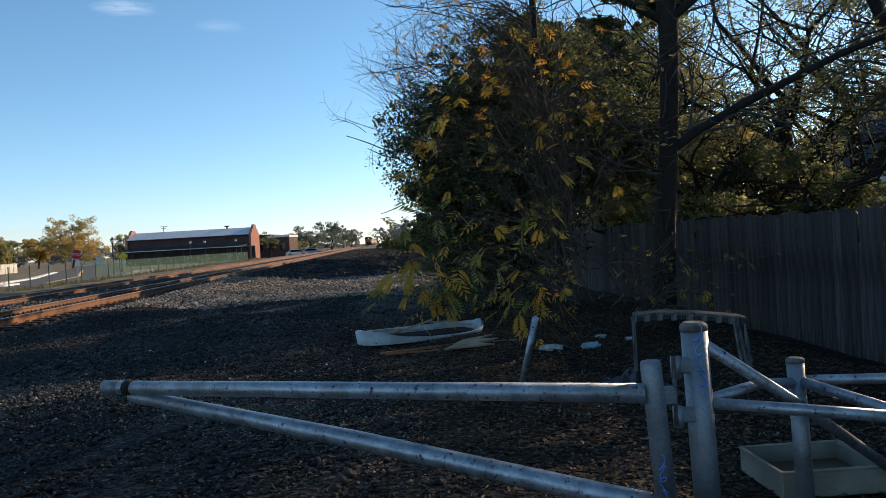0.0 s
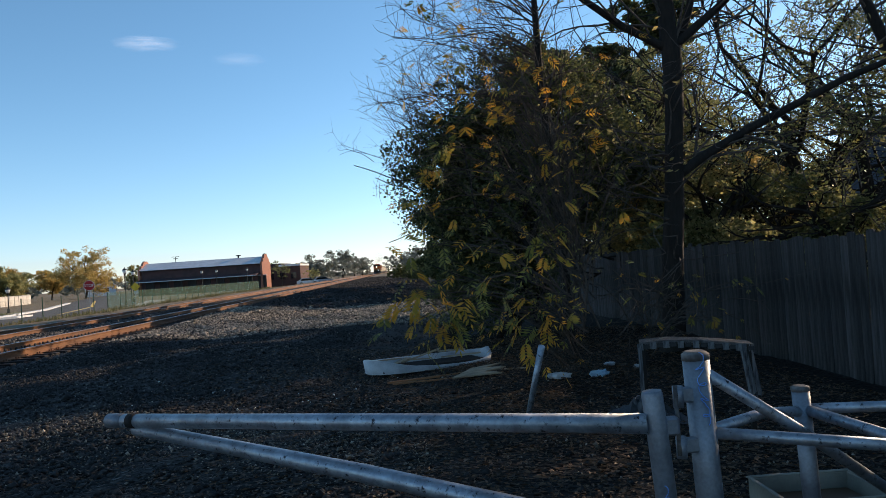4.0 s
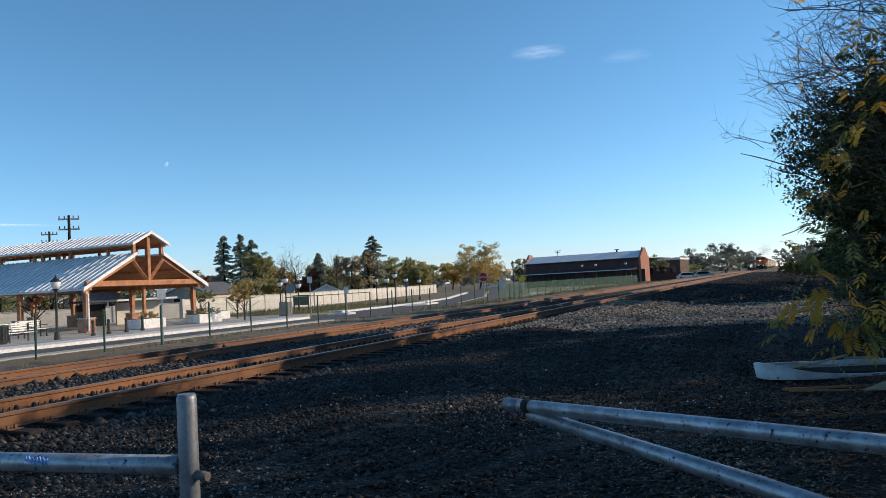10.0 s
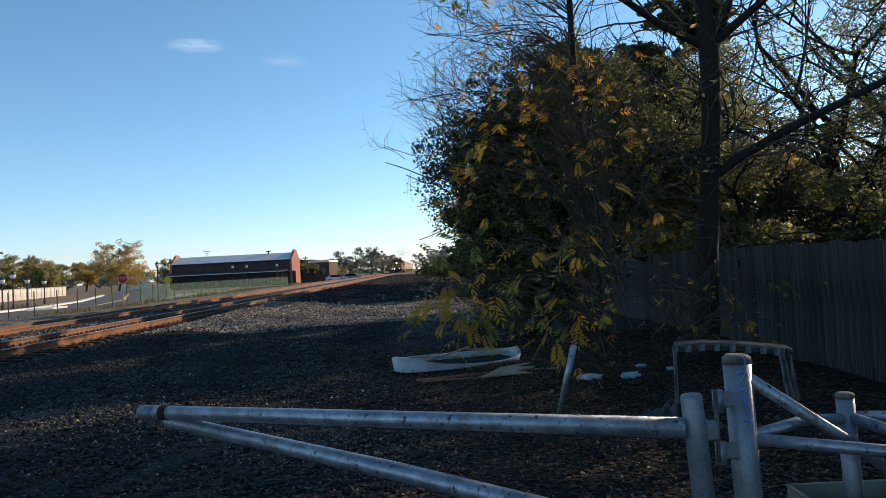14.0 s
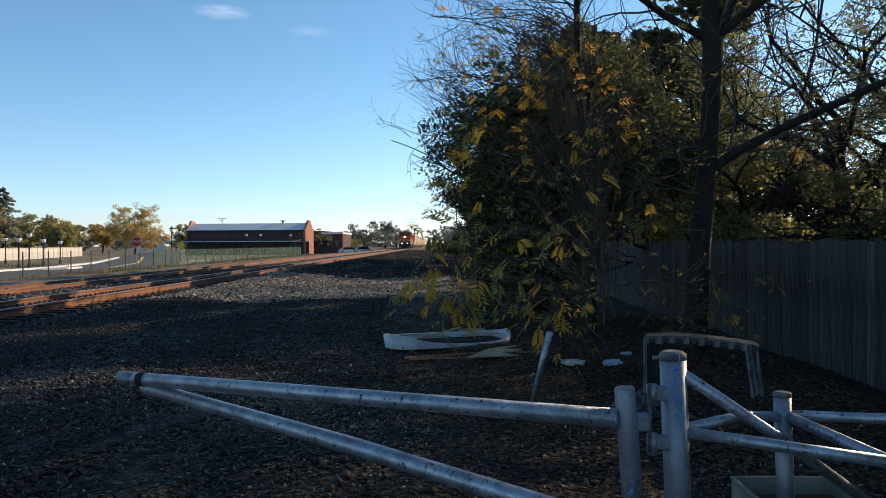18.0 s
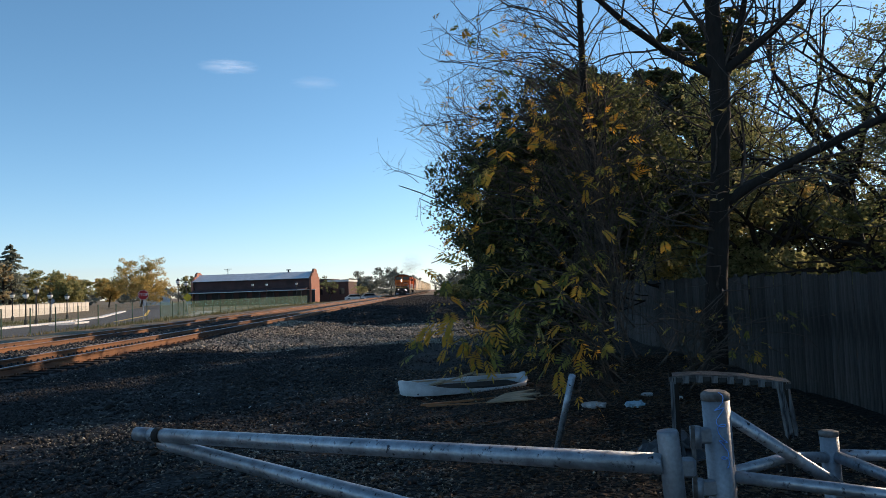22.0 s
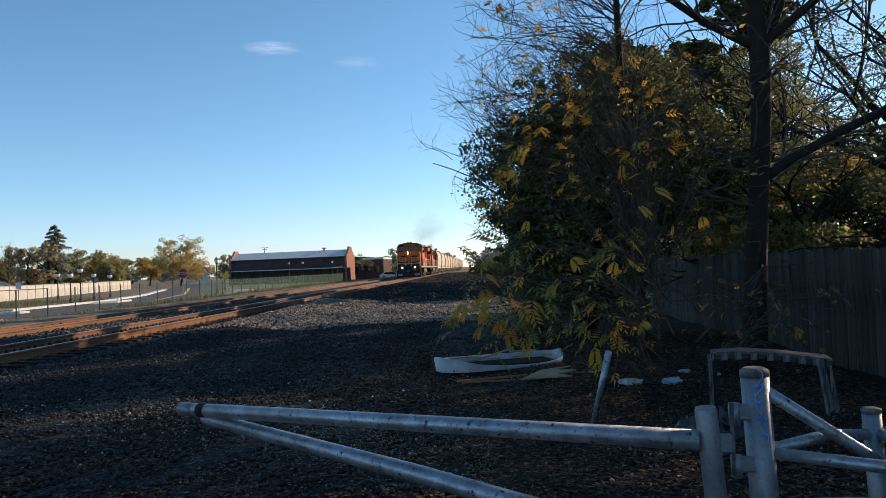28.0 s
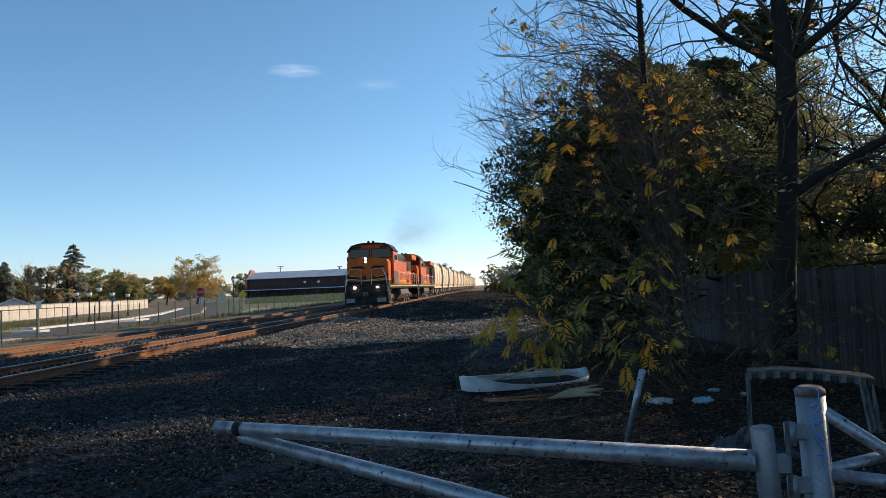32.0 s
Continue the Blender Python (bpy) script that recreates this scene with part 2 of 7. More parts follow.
M_LEAF_LIME = leaf_mat("yellow_green_leaf", (0.13, 0.15, 0.045), (0.38, 0.31, 0.065), 0.45)
M_LEAF_RED = leaf_mat("red_autumn_leaf", (0.15, 0.06, 0.035), (0.30, 0.14, 0.07), 0.45)
# Needles lightened and greyed: distance haze is in the colour.
M_LEAF_FIR = leaf_mat("conifer_needle", (0.16, 0.19, 0.155), (0.40, 0.41, 0.32), 0.5)
M_ORANGE = mat("orange_loco_paint", (0.70, 0.14, 0.018), 0.5, 0.2, 2, 0.05, second=(0.48, 0.09, 0.013), spec=0.2)
M_BLACK = mat("black_loco_paint", (0.010, 0.0095, 0.010), 0.6, 0.25, 3, 0.1, second=(0.022, 0.018, 0.016), spec=0.2)
M_GREYTRUCK = mat("dusty_truck_steel", (0.16, 0.14, 0.125), 0.75, 0.3, 5, 0.3, second=(0.07, 0.06, 0.055))
M_YELLOWP = mat("yellow_stripe_paint", (0.75, 0.50, 0.04), 0.5, 0.08, 4, 0.05, second=(0.6, 0.38, 0.03))
M_CREAM = mat("cream_hopper_paint", (0.80, 0.66, 0.45), 0.6, 0.14, 1.1, 0.08, second=(0.60, 0.46, 0.30), mix=0.3, stretch=(1, 1, 0.3))
M_CREAM2 = mat("grey_hopper_paint", (0.74, 0.65, 0.50), 0.6, 0.14, 1.1, 0.08, second=(0.54, 0.45, 0.33), mix=0.3, stretch=(1, 1, 0.3))
M_WHITEP = mat("white_paint", (0.80, 0.79, 0.77), 0.5, 0.06, 5, 0.05, second=(0.66, 0.64, 0.61), mix=0.3)
M_GLASS = glass_mat("dark_glass")
M_LAMP = mat("headlight_glow", (1.0, 0.86, 0.62), 0.3, 0, 1, 0, emit=26.0)
M_ROOF = mat("white_standing_seam_roof", (0.60, 0.62, 0.64), 0.4, 0.06, 1.0, 0.05, second=(0.50, 0.52, 0.54), mix=0.3)
M_TIMBER = mat("orange_stained_timber", (0.42, 0.19, 0.085), 0.65, 0.16, 3, 0.2, second=(0.28, 0.115, 0.05), stretch=(1, 1, 1))
M_SOFFIT = mat("stained_soffit_boards", (0.46, 0.21, 0.09), 0.7, 0.2, 2, 0.2, second=(0.33, 0.145, 0.065), stretch=(1, 5, 1))
M_BRICK = mat("red_brick", (0.40, 0.18, 0.12), 0.85, 0.25, 4, 0.4, second=(0.28, 0.12, 0.08), island=0.2)
M_CONC = mat("pale_concrete", (0.42, 0.40, 0.365), 0.85, 0.16, 0.6, 0.2, second=(0.30, 0.285, 0.26), mix=0.5)
M_WALL = mat("cream_block_wall", (0.60, 0.565, 0.50), 0.9, 0.1, 0.8, 0.2, second=(0.47, 0.44, 0.385), mix=0.35)
M_ASPHALT = mat("asphalt", (0.075, 0.075, 0.078), 0.9, 0.25, 0.5, 0.3, second=(0.052, 0.052, 0.055), mix=0.5, fine=25)
M_IRON = mat("black_iron", (0.025, 0.026, 0.027), 0.5, 0.2, 6, 0.1, second=(0.014, 0.015, 0.015))
M_GREENP = mat("green_metal_paint", (0.03, 0.085, 0.055), 0.55, 0.15, 5, 0.1, second=(0.02, 0.055, 0.04))
M_WOOD = mat("bare_wood_board", (0.40, 0.31, 0.21), 0.8, 0.2, 3, 0.3, second=(0.24, 0.18, 0.12), stretch=(1, 6, 1))
M_PLASTIC = mat("dirty_white_plastic", (0.52, 0.53, 0.54), 0.5, 0.12, 3, 0.1, second=(0.33, 0.33, 0.33), mix=0.35)
M_RED = mat("stop_sign_red", (0.50, 0.03, 0.03), 0.45, 0.05, 4, 0.0, second=(0.42, 0.025, 0.025))
M_SLATE = mat("dark_wall_panel", (0.095, 0.052, 0.052), 0.75, 0.15, 0.6, 0.1, second=(0.055, 0.036, 0.035))
M_HOUSE = mat("house_stucco", (0.50, 0.43, 0.34), 0.9, 0.1, 1, 0.2, second=(0.40, 0.34, 0.27))
M_SHINGLE = mat("grey_shingle", (0.12, 0.12, 0.13), 0.9, 0.2, 2, 0.3, second=(0.08, 0.08, 0.09))
M_BLUEINK = mat("blue_marker_ink", (0.16, 0.34, 0.72), 0.6, 0.1, 5, 0, second=(0.10, 0.24, 0.58))


# ---------------------------------------------------------------- mesh building
class Mesh:
    """Collects faces of simple solids; becomes one mesh."""

    def __init__(self):
        self.v, self.f = [], []

    def add(self, verts, faces):
        o = len(self.v)
        self.v += [tuple(p) for p in verts]
        self.f += [tuple(i + o for i in f) for f in faces]
        return self

    def box(self, c, s, m=None, taper=1.0, bevel=0.0):
        x, y, z = (k / 2 for k in s)
        if bevel:
            b = min(bevel, x * 0.9, y * 0.9, z * 0.9)
            ring = [(-x + b, -y), (x - b, -y), (x, -y + b), (x, y - b), (x - b, y), (-x + b, y), (-x, y - b), (-x, -y + b)]
            inner = [(px * (1 - b / x), py * (1 - b / y)) for px, py in ring]
            pts = [(px, py, -z + b) for px, py in ring] + [(px, py, z - b) for px, py in ring] + [(px, py, -z) for px, py in inner] + [(px, py, z) for px, py in inner]
            fc = [(i, (i + 1) % 8, 8 + (i + 1) % 8, 8 + i) for i in range(8)]
            fc += [(16 + i, 16 + (i + 1) % 8, (i + 1) % 8, i) for i in range(8)]
            fc += [(8 + i, 8 + (i + 1) % 8, 24 + (i + 1) % 8, 24 + i) for i in range(8)]
            fc += [tuple(range(23, 15, -1)), tuple(range(24, 32))]
        else:
            pts = [(-x, -y, -z), (x, -y, -z), (x, y, -z), (-x, y, -z), (-x * taper, -y * taper, z), (x * taper, -y * taper, z), (x * taper, y * taper, z), (-x * taper, y * taper, z)]
            fc = [(3, 2, 1, 0), (4, 5, 6, 7), (0, 1, 5, 4), (1, 2, 6, 5), (2, 3, 7, 6), (3, 0, 4, 7)]
        pts = [Vector(p) for p in pts]
        if m is not None:
            pts = [m @ p for p in pts]
        return self.add([p + Vector(c) for p in pts], fc)

    def tube(self, pts, rad, seg=12, cap=True):
        """A round tube along pts; rad is one radius or one for each point."""
        pts = [Vector(p) for p in pts]
        rad = list(rad) if isinstance(rad, (list, tuple)) else [rad] * len(pts)
        o = len(self.v)
        for i, p in enumerate(pts):
            d = (pts[min(i + 1, len(pts) - 1)] - pts[max(i - 1, 0)]).normalized()
            up = Vector((0, 0, 1)) if abs(d.z) < 0.9 else Vector((1, 0, 0))
            a = d.cross(up).normalized()
            b = a.cross(d)
            for k in range(seg):
                q = 2 * math.pi * k / seg
                self.v.append(tuple(p + (a * math.cos(q) + b * math.sin(q)) * rad[i]))
        for i in range(len(pts) - 1):
            for k in range(seg):
                a, b = o + i * seg + k, o + i * seg + (k + 1) % seg
                self.f.append((a, a + seg, b + seg, b))
        if cap:
            self.f.append(tuple(o + k for k in range(seg)))
            e = o + (len(pts) - 1) * seg
            self.f.append(tuple(e + k for k in reversed(range(seg))))
        return self

    def prism(self, outline, axis, a, b):
        """An outline of (u, w) pairs swept along an axis from a to b."""
        def at(u, w, k):
            return {"x": (k, u, w), "y": (u, k, w), "z": (u, w, k)}[axis]
        n = len(outline)
        pts = [at(u, w, a) for u, w in outline] + [at(u, w, b) for u, w in outline]
        fc = [(i, (i + 1) % n, n + (i + 1) % n, n + i) for i in range(n)] + [tuple(range(n - 1, -1, -1)), tuple(range(n, 2 * n))]
        return self.add(pts, fc)

    def ball(self, c, r, seg=10, rings=6, squash=(1, 1, 1)):
        pts = [(0, 0, -1)]
        for j in range(1, rings):
            t = math.pi * j / rings
            pts += [(math.sin(t) * math.cos(2 * math.pi * k / seg), math.sin(t) * math.sin(2 * math.pi * k / seg), -math.cos(t)) for k in range(seg)]
        pts.append((0, 0, 1))
        fc = [(0, 1 + (k + 1) % seg, 1 + k) for k in range(seg)]
        for j in range(rings - 2):
            fc += [(1 + j * seg + k, 1 + j * seg + (k + 1) % seg, 1 + (j + 1) * seg + (k + 1) % seg, 1 + (j + 1) * seg + k) for k in range(seg)]
        e = len(pts) - 1
        fc += [(e, e - seg + k, e - seg + (k + 1) % seg) for k in range(seg)]
        return self.add([(c[0] + p[0] * r * squash[0], c[1] + p[1] * r * squash[1], c[2] + p[2] * r * squash[2]) for p in pts], fc)

    def data(self, name, material, smooth=False):
        me = bpy.data.meshes.new(name)
        me.from_pydata(self.v, [], self.f)
        bm = bmesh.new()
        bm.from_mesh(me)
        bmesh.ops.recalc_face_normals(bm, faces=bm.faces)
        bm.to_mesh(me)
        bm.free()
        me.materials.append(material)
        if smooth:
            me.polygons.foreach_set("use_smooth", [len(p.vertices) <= 4 for p in me.polygons])
        return me


def part(name, mesh, material, parent=None, label="", smooth=False, m=None):
    ob = new(name, mesh if isinstance(mesh, bpy.types.Mesh) else mesh.data(name, material, smooth))
    if parent is not None:
        ob.parent = parent
    if m is not None:
        ob.matrix_basis = m
    if label:
        ob["label"] = label
    return ob


def thing(name, label, category, at=(0, 0, 0), turn=0.0, group="", kind=""):
    ob = new(name)
    ob.empty_display_size = 0.1
    ob.matrix_basis = pose(*at, 0, 0, turn)
    return tagged(ob, label, category, group, kind)


def arrays(name, verts, faces, material, parent=None, kind="", label=""):
    """One mesh from number arrays, for things too many to count."""
    me = bpy.data.meshes.new(name)
    nv, nf, k = len(verts), len(faces), faces.shape[1]
    me.vertices.add(nv)
    me.vertices.foreach_set("co", verts.astype(np.float32).ravel())
    me.loops.add(nf * k)
    me.loops.foreach_set("vertex_index", faces.astype(np.int32).ravel())
    me.polygons.add(nf)
    me.polygons.foreach_set("loop_start", np.arange(0, nf * k, k, dtype=np.int32))
    me.update(calc_edges=True)
    me.materials.append(material)
    ob = new(name, me)
    if parent is not None:
        ob.parent = parent
    if kind:
        ob["kind"] = kind
    if label:
        ob["label"] = label
    return ob


rng = np.random.default_rng(7)


def leaf_blades(centres, size, length=1.6, droop=0.0, spread=0.3):
    """Leaves as folded blades of four corners at the given centres, turned at random."""
    n = len(centres)
    d = rng.normal(size=(n, 3))
    d[:, 2] = d[:, 2] * 0.6 - droop
    d /= np.linalg.norm(d, axis=1)[:, None]
    s = np.cross(d, rng.normal(size=(n, 3)))
    s /= np.linalg.norm(s, axis=1)[:, None]
    k = (size * (1 + rng.uniform(-spread, spread, n)))[:, None]
    nrm = np.cross(d, s)
    a = centres - d * k * length / 2
    b = centres + s * k / 2 + nrm * k * 0.12
    c = centres + d * k * length / 2
    e = centres - s * k / 2 + nrm * k * 0.12
    v = np.stack([a, b, c, e], 1).reshape(-1, 3)
    f = np.arange(4 * n).reshape(-1, 4)
    return v, f


def smooth01(x, a, b):
    t = np.clip((np.asarray(x, float) - a) / (b - a), 0, 1)
    return t * t * (3 - 2 * t)


def height(x, y):
    """The ground's height: level gravel, the ballast bed under the tracks, and lower land beyond them."""
    x, y = np.asarray(x, float), np.asarray(y, float)
    h = 0.02 + 0.08 * smooth01(y, 4, 12)
    bed = smooth01(x, -7.0, -8.1) * smooth01(x, -17.0, -15.9)
    waves = 0.05 * np.sin(x * 0.9 + 0.3 * y) * np.sin(y * 0.55) + 0.025 * np.sin(x * 2.3 + 1.7 * y)
    h = h + waves * smooth01(y, 3, 8) * (1 - bed)
    hump = lambda cx, cy, rx, ry, a: a * np.exp(-((x - cx) / rx) ** 2 - ((y - cy) / ry) ** 2)
    h = h + (hump(-6.3, 31, 1.6, 5.5, 0.26) + hump(-5.2, 55, 2.2, 10, 0.32) + hump(-2.0, 43, 3, 5, 0.16) + hump(-6.6, 18, 1.0, 4, 0.12)) * (1 - bed)
    h = h * (1 - bed) + 0.055 * bed
    h = h - 0.04 * smooth01(x, -8.66, -8.40) * (1 - smooth01(x, -8.05, -7.65))
    west = smooth01(x, -17.2, -24.0)
    h = h * (1 - west) - 0.36 * west
    return h


# ---------------------------------------------------------------- ground
def spaced(lo, hi, mid, n, pull):
    u = np.linspace(-1, 1, n)
    s = np.sinh(u * pull) / np.sinh(pull)
    return np.where(s < 0, mid + s * (mid - lo), mid + s * (hi - mid))


def build_ground():
    xs, ys = spaced(-1800, 1800, -4, 260, 7.0), spaced(-300, 3500, 14, 260, 7.0)
    gx, gy = np.meshgrid(xs, ys)
    gz = height(gx, gy) + rng.normal(size=gx.shape) * 0.008 * (np.abs(gy - 14) < 30) * ((gx > -7.4) | (gx < -16.5))
    v = np.stack([gx, gy, gz], -1).reshape(-1, 3)
    i = np.arange(gx.size).reshape(gx.shape)
    f = np.stack([i[:-1, :-1], i[:-1, 1:], i[1:, 1:], i[1:, :-1]], -1).reshape(-1, 4)
    ob = arrays("ground", v, f, M_GROUND)
    tagged(ob, "grey ballast gravel ground with brown soil and dry grass", "ground", kind="structure")


build_ground()


def scatter_stones(name, label, x0, x1, y0, y1, n, size, accept, lift=0.3, material=None):
    """Loose broken stones, eight faces each."""
    x, y = rng.uniform(x0, x1, n), y0 + (y1 - y0) * rng.uniform(0, 1, n) ** 1.6
    keep = accept(x, y)
    x, y = x[keep], y[keep]
    n = len(x)
    base = np.array([(1, 0, 0), (0, 1, 0), (-1, 0, 0), (0, -1, 0), (0, 0, 0.75), (0, 0, -0.75)], float)
    tri = np.array([(0, 1, 4), (1, 2, 4), (2, 3, 4), (3, 0, 4), (1, 0, 5), (2, 1, 5), (3, 2, 5), (0, 3, 5)])
    s = size * rng.lognormal(0, 0.35, n)
    v = base[None] * (1 + rng.uniform(-0.4, 0.4, (n, 6, 3))) + rng.uniform(-0.25, 0.25, (n, 6, 3))
    a = rng.uniform(0, 2 * np.pi, n)
    ca, sa = np.cos(a)[:, None], np.sin(a)[:, None]
    v = np.stack([v[..., 0] * ca - v[..., 1] * sa, v[..., 0] * sa + v[..., 1] * ca, v[..., 2]], -1) * s[:, None, None]
    v += np.stack([x, y, height(x, y) + s * lift], -1)[:, None]
    f = (tri[None] + 6 * np.arange(n)[:, None, None]).reshape(-1, 3)
    ob = arrays(name, v.reshape(-1, 3), f, material or M_STONE, kind="stuff")
    tagged(ob, label, "gravel")


scatter_stones("gravel", "loose grey ballast stones on the ground", -8.6, 1.6, -1.5, 36, 210000, 0.019, lambda x, y: rng.uniform(0, 1, len(x)) < np.clip(1.15 - (x + 2.5) / 3.2, 0.08, 1) * np.clip(0.55 + 0.5 * np.sin(x * 1.7 + y) * np.sin(y * 0.8 - x) + 0.3 * (x < -5), 0.25, 1))
scatter_stones("gravel", "loose grey ballast stones behind the gateway", -8.6, 4.6, -1.4, -10, 36000, 0.02, lambda x, y: rng.uniform(0, 1, len(x)) < np.clip(1.2 - (x + 2.5) / 6, 0.25, 1))
scatter_stones("pale_chips", "pale stone chips strewn over dark gravel", -8.4, 3.5, -1.0, 20, 40000, 0.009, lambda x, y: np.sin(x * 1.1 + 2) * np.sin(y * 0.7 + x * 0.4) + rng.normal(0, 0.6, len(x)) > 0.35, 0.6, M_STONE_PALE)
# Same strip again in loose stones: the pale colour stands for sunlight.
scatter_stones("fresh_ballast", "ballast stones beside the track, painted pale as sunlit", -8.4, 1.5, 20.0, 34, 38000, 0.028, lambda x, y: rng.uniform(0, 1, len(x)) < np.clip(1.3 - (x + 2) / 3.5, 0.1, 1) * np.clip((y - 20.0) / 2.0, 0.2, 1), material=M_STONE_PALE)
scatter_stones("pale_chips", "pale chips of stone trodden into the gravel entrance", -6.0, 0.2, 1.2, 9, 42000, 0.0085, lambda x, y: np.sin(x * 0.8 + 1.2 * y) + rng.normal(0, 0.7, len(x)) > 0.4, 0.6, M_STONE_PALE)
scatter_stones("white_fragments", "white broken fragments strewn on dark gravel", -7, 0.5, 8, 15, 1500, 0.010, lambda x, y: np.abs(y - 10.6 - 0.25 * x - 1.2 * np.sin(x * 1.3)) < rng.normal(0, 0.5, len(x)) ** 2, 0.6, M_WHITEP)
scatter_stones("far_gravel", "rough dark gravel along the line", -8.2, 3.5, 33, 190, 40000, 0.055, lambda x, y: rng.uniform(0, 1, len(x)) < 1, 0.2)
scatter_stones("track_ballast", "grey crushed ballast stones between the tracks", -16.1, -7.2, -2, 60, 52000, 0.03, lambda x, y: ((x < -8.75) | (x > -8.1)) & ((np.abs(x + 9.5) > 0.9) | (rng.uniform(0, 1, len(x)) < 0.5)))


def build_litter():
    n = 110000
    x, y = rng.normal(2.0, 2.5, n), -1.5 + 16 * rng.uniform(0, 1, n) ** 1.15
    k = (x > -3.5) & (x < 4.6)
    x, y = x[k], y[k]
    c = np.stack([x, y, height(x, y) + rng.uniform(0.004, 0.03, len(x))], -1)
    v, f = leaf_blades(c, 0.023, 2.0, 0.0, 0.6)
    z = v[:, 2].reshape(-1, 4)
    m = z.mean(1, keepdims=True)
    v[:, 2] = (m + (z - m) * 0.35).ravel()
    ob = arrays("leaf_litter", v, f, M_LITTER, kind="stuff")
    tagged(ob, "dry brown fallen leaves lying on dark soil", "leaves")


build_litter()


# ---------------------------------------------------------------- railway
RAIL_Z, TRACK_1, TRACK_2 = 0.27, -9.5, -14.03
RAIL_OUT = [(-0.07, 0), (0.07, 0), (0.07, 0.012), (0.012, 0.03), (0.009, 0.13), (0.036, 0.142), (0.037, 0.17), (0.03, 0.178), (-0.03, 0.178), (-0.037, 0.17), (-0.036, 0.142), (-0.009, 0.13), (-0.012, 0.03), (-0.07, 0.012)]


def build_track(x0, label, y0, n_ties, anchors, drop=0.0, far_rail_drop=0.0):
    tr = thing("railway_track", label, "railway track", (x0, 0, -drop), kind="structure")
    base = RAIL_Z - 0.182
    for side in (-0.755, 0.755):
        # Far rail lowered a little to fit the camera's view.
        low = far_rail_drop if side < 0 else 0.0
        r = part("rail", Mesh().prism([(u + side, w + base - low) for u, w in RAIL_OUT], "y", -40, 1200), M_RUST, tr, "rust-brown steel rail")
        part("rail_head", Mesh().prism([(side - 0.03, base + 0.178 - low), (side + 0.03, base + 0.178 - low), (side + 0.026, base + 0.182 - low), (side - 0.026, base + 0.182 - low)], "y", -40, 1200), M_RAILTOP, r, "worn bright steel running surface")
    tie = Mesh().box((0, 0, 0), (2.6, 0.23, 0.18), bevel=0.015).data("tie", M_TIE)
    plate = Mesh().box((0, 0, 0.006), (0.36, 0.19, 0.012))
    for a in (-0.1, 0.1):
        plate.box((a, 0.05, 0.03), (0.03, 0.03, 0.05)).box((a, -0.05, 0.03), (0.03, 0.03, 0.05))
    plate = plate.data("tie_plate", M_RUST)
    clip = Mesh().ball((0, 0, 0.02), 0.05, 8, 5, (0.8, 0.7, 1.0)).data("rail_anchor", M_IRON)
    for i in range(n_ties):
        y = y0 + 0.53 * i
        t = part("tie", tie, None, tr, m=pose(rng.normal(0, 0.02), y, base - 0.1, 0, 0, rng.normal(0, 0.6)))
        for side in (-0.755, 0.755):
            part("tie_plate", plate, None, t, m=pose(side, 0, 0.085))
            if anchors and i < 70:
                for dy in (-0.14, 0.14) if side < 0 else ():
                    part("rail_anchor", clip, None, t, m=pose(side + 0.1, dy, 0.09))
    far = Mesh()
    for i in range(620):
        y = y0 + 0.53 * (n_ties + i)
        far.box((0, y, base - 0.1), (2.6, 0.23, 0.18))
    part("far_ties", far, M_TIE, tr, "row of dark wooden ties")["kind"] = "stuff"
    return tr


build_track(TRACK_1, "rusty railway track on dark ties and grey ballast", 0.4, 110, True, 0.0, 0.025)
build_track(TRACK_2, "second rusty railway track half buried in ballast", 3.0, 70, False, 0.05, 0.0)


# ---------------------------------------------------------------- gate of steel pipe
def between(a, b, k):
    return tuple(a[i] + (b[i] - a[i]) * k for i in range(3))


def build_gate():
    g = thing("pipe_gate", "galvanised steel pipe gate arm standing open over gravel", "gate", (1.12, 3.3, 0.1))
    o = Vector((1.12, 3.3, 0.1))
    loc = lambda *p: tuple(Vector(p) - o)
    tip, root = (-1.77, 4.86, 0.715), (1.06, 3.3, 0.79)
    part("gate_post", Mesh().tube([loc(1.16, 3.3, 0.12), loc(1.105, 3.3, 0.915), loc(1.104, 3.3, 0.928)], [0.046, 0.046, 0.041], 24), M_PIPE_POST, g, "vertical gate tube with blue pen marks", True)
    part("top_rail", Mesh().tube([loc(*between(tip, root, 0.0)), loc(*between(tip, root, 1.006))], [0.042, 0.0445], 24), M_PIPE, g, "long galvanised pipe with dark smudges", True)
    part("end_cap", Mesh().tube([loc(*between(tip, root, -0.004)), loc(*between(tip, root, 0.035))], 0.0435, 24), M_PIPE_POST, g, "dented silver pipe end", True)
    part("rust_band", Mesh().tube([loc(*between(tip, root, 0.050)), loc(*between(tip, root, 0.068))], 0.0455, 24), M_TIE, g, "rust-brown weld band", True)
    part("brace", Mesh().tube([loc(-1.60, 4.79, 0.668), loc(-0.2, 4.03, 0.485), loc(0.88, 3.42, 0.325), loc(1.12, 3.3, 0.29)], [0.040, 0.048, 0.050, 0.050], 20), M_PIPE, g, "diagonal galvanised brace pipe", True)
    for z in (0.76, 0.16):
        part("hinge_ear", Mesh().box(loc(1.185, 3.345, z), (0.09, 0.045, 0.085), bevel=0.012), M_PIPE_POST, g)
    part("hinge_pin", Mesh().tube([loc(1.235, 3.37, 0.62), loc(1.235, 3.37, 0.93)], 0.010, 12), M_PIPE_RUST, g, "rusty hinge pin", True)
    scribble(g, o, (1.13, 3.3, 0.40), 0.047, 0.22, 5)


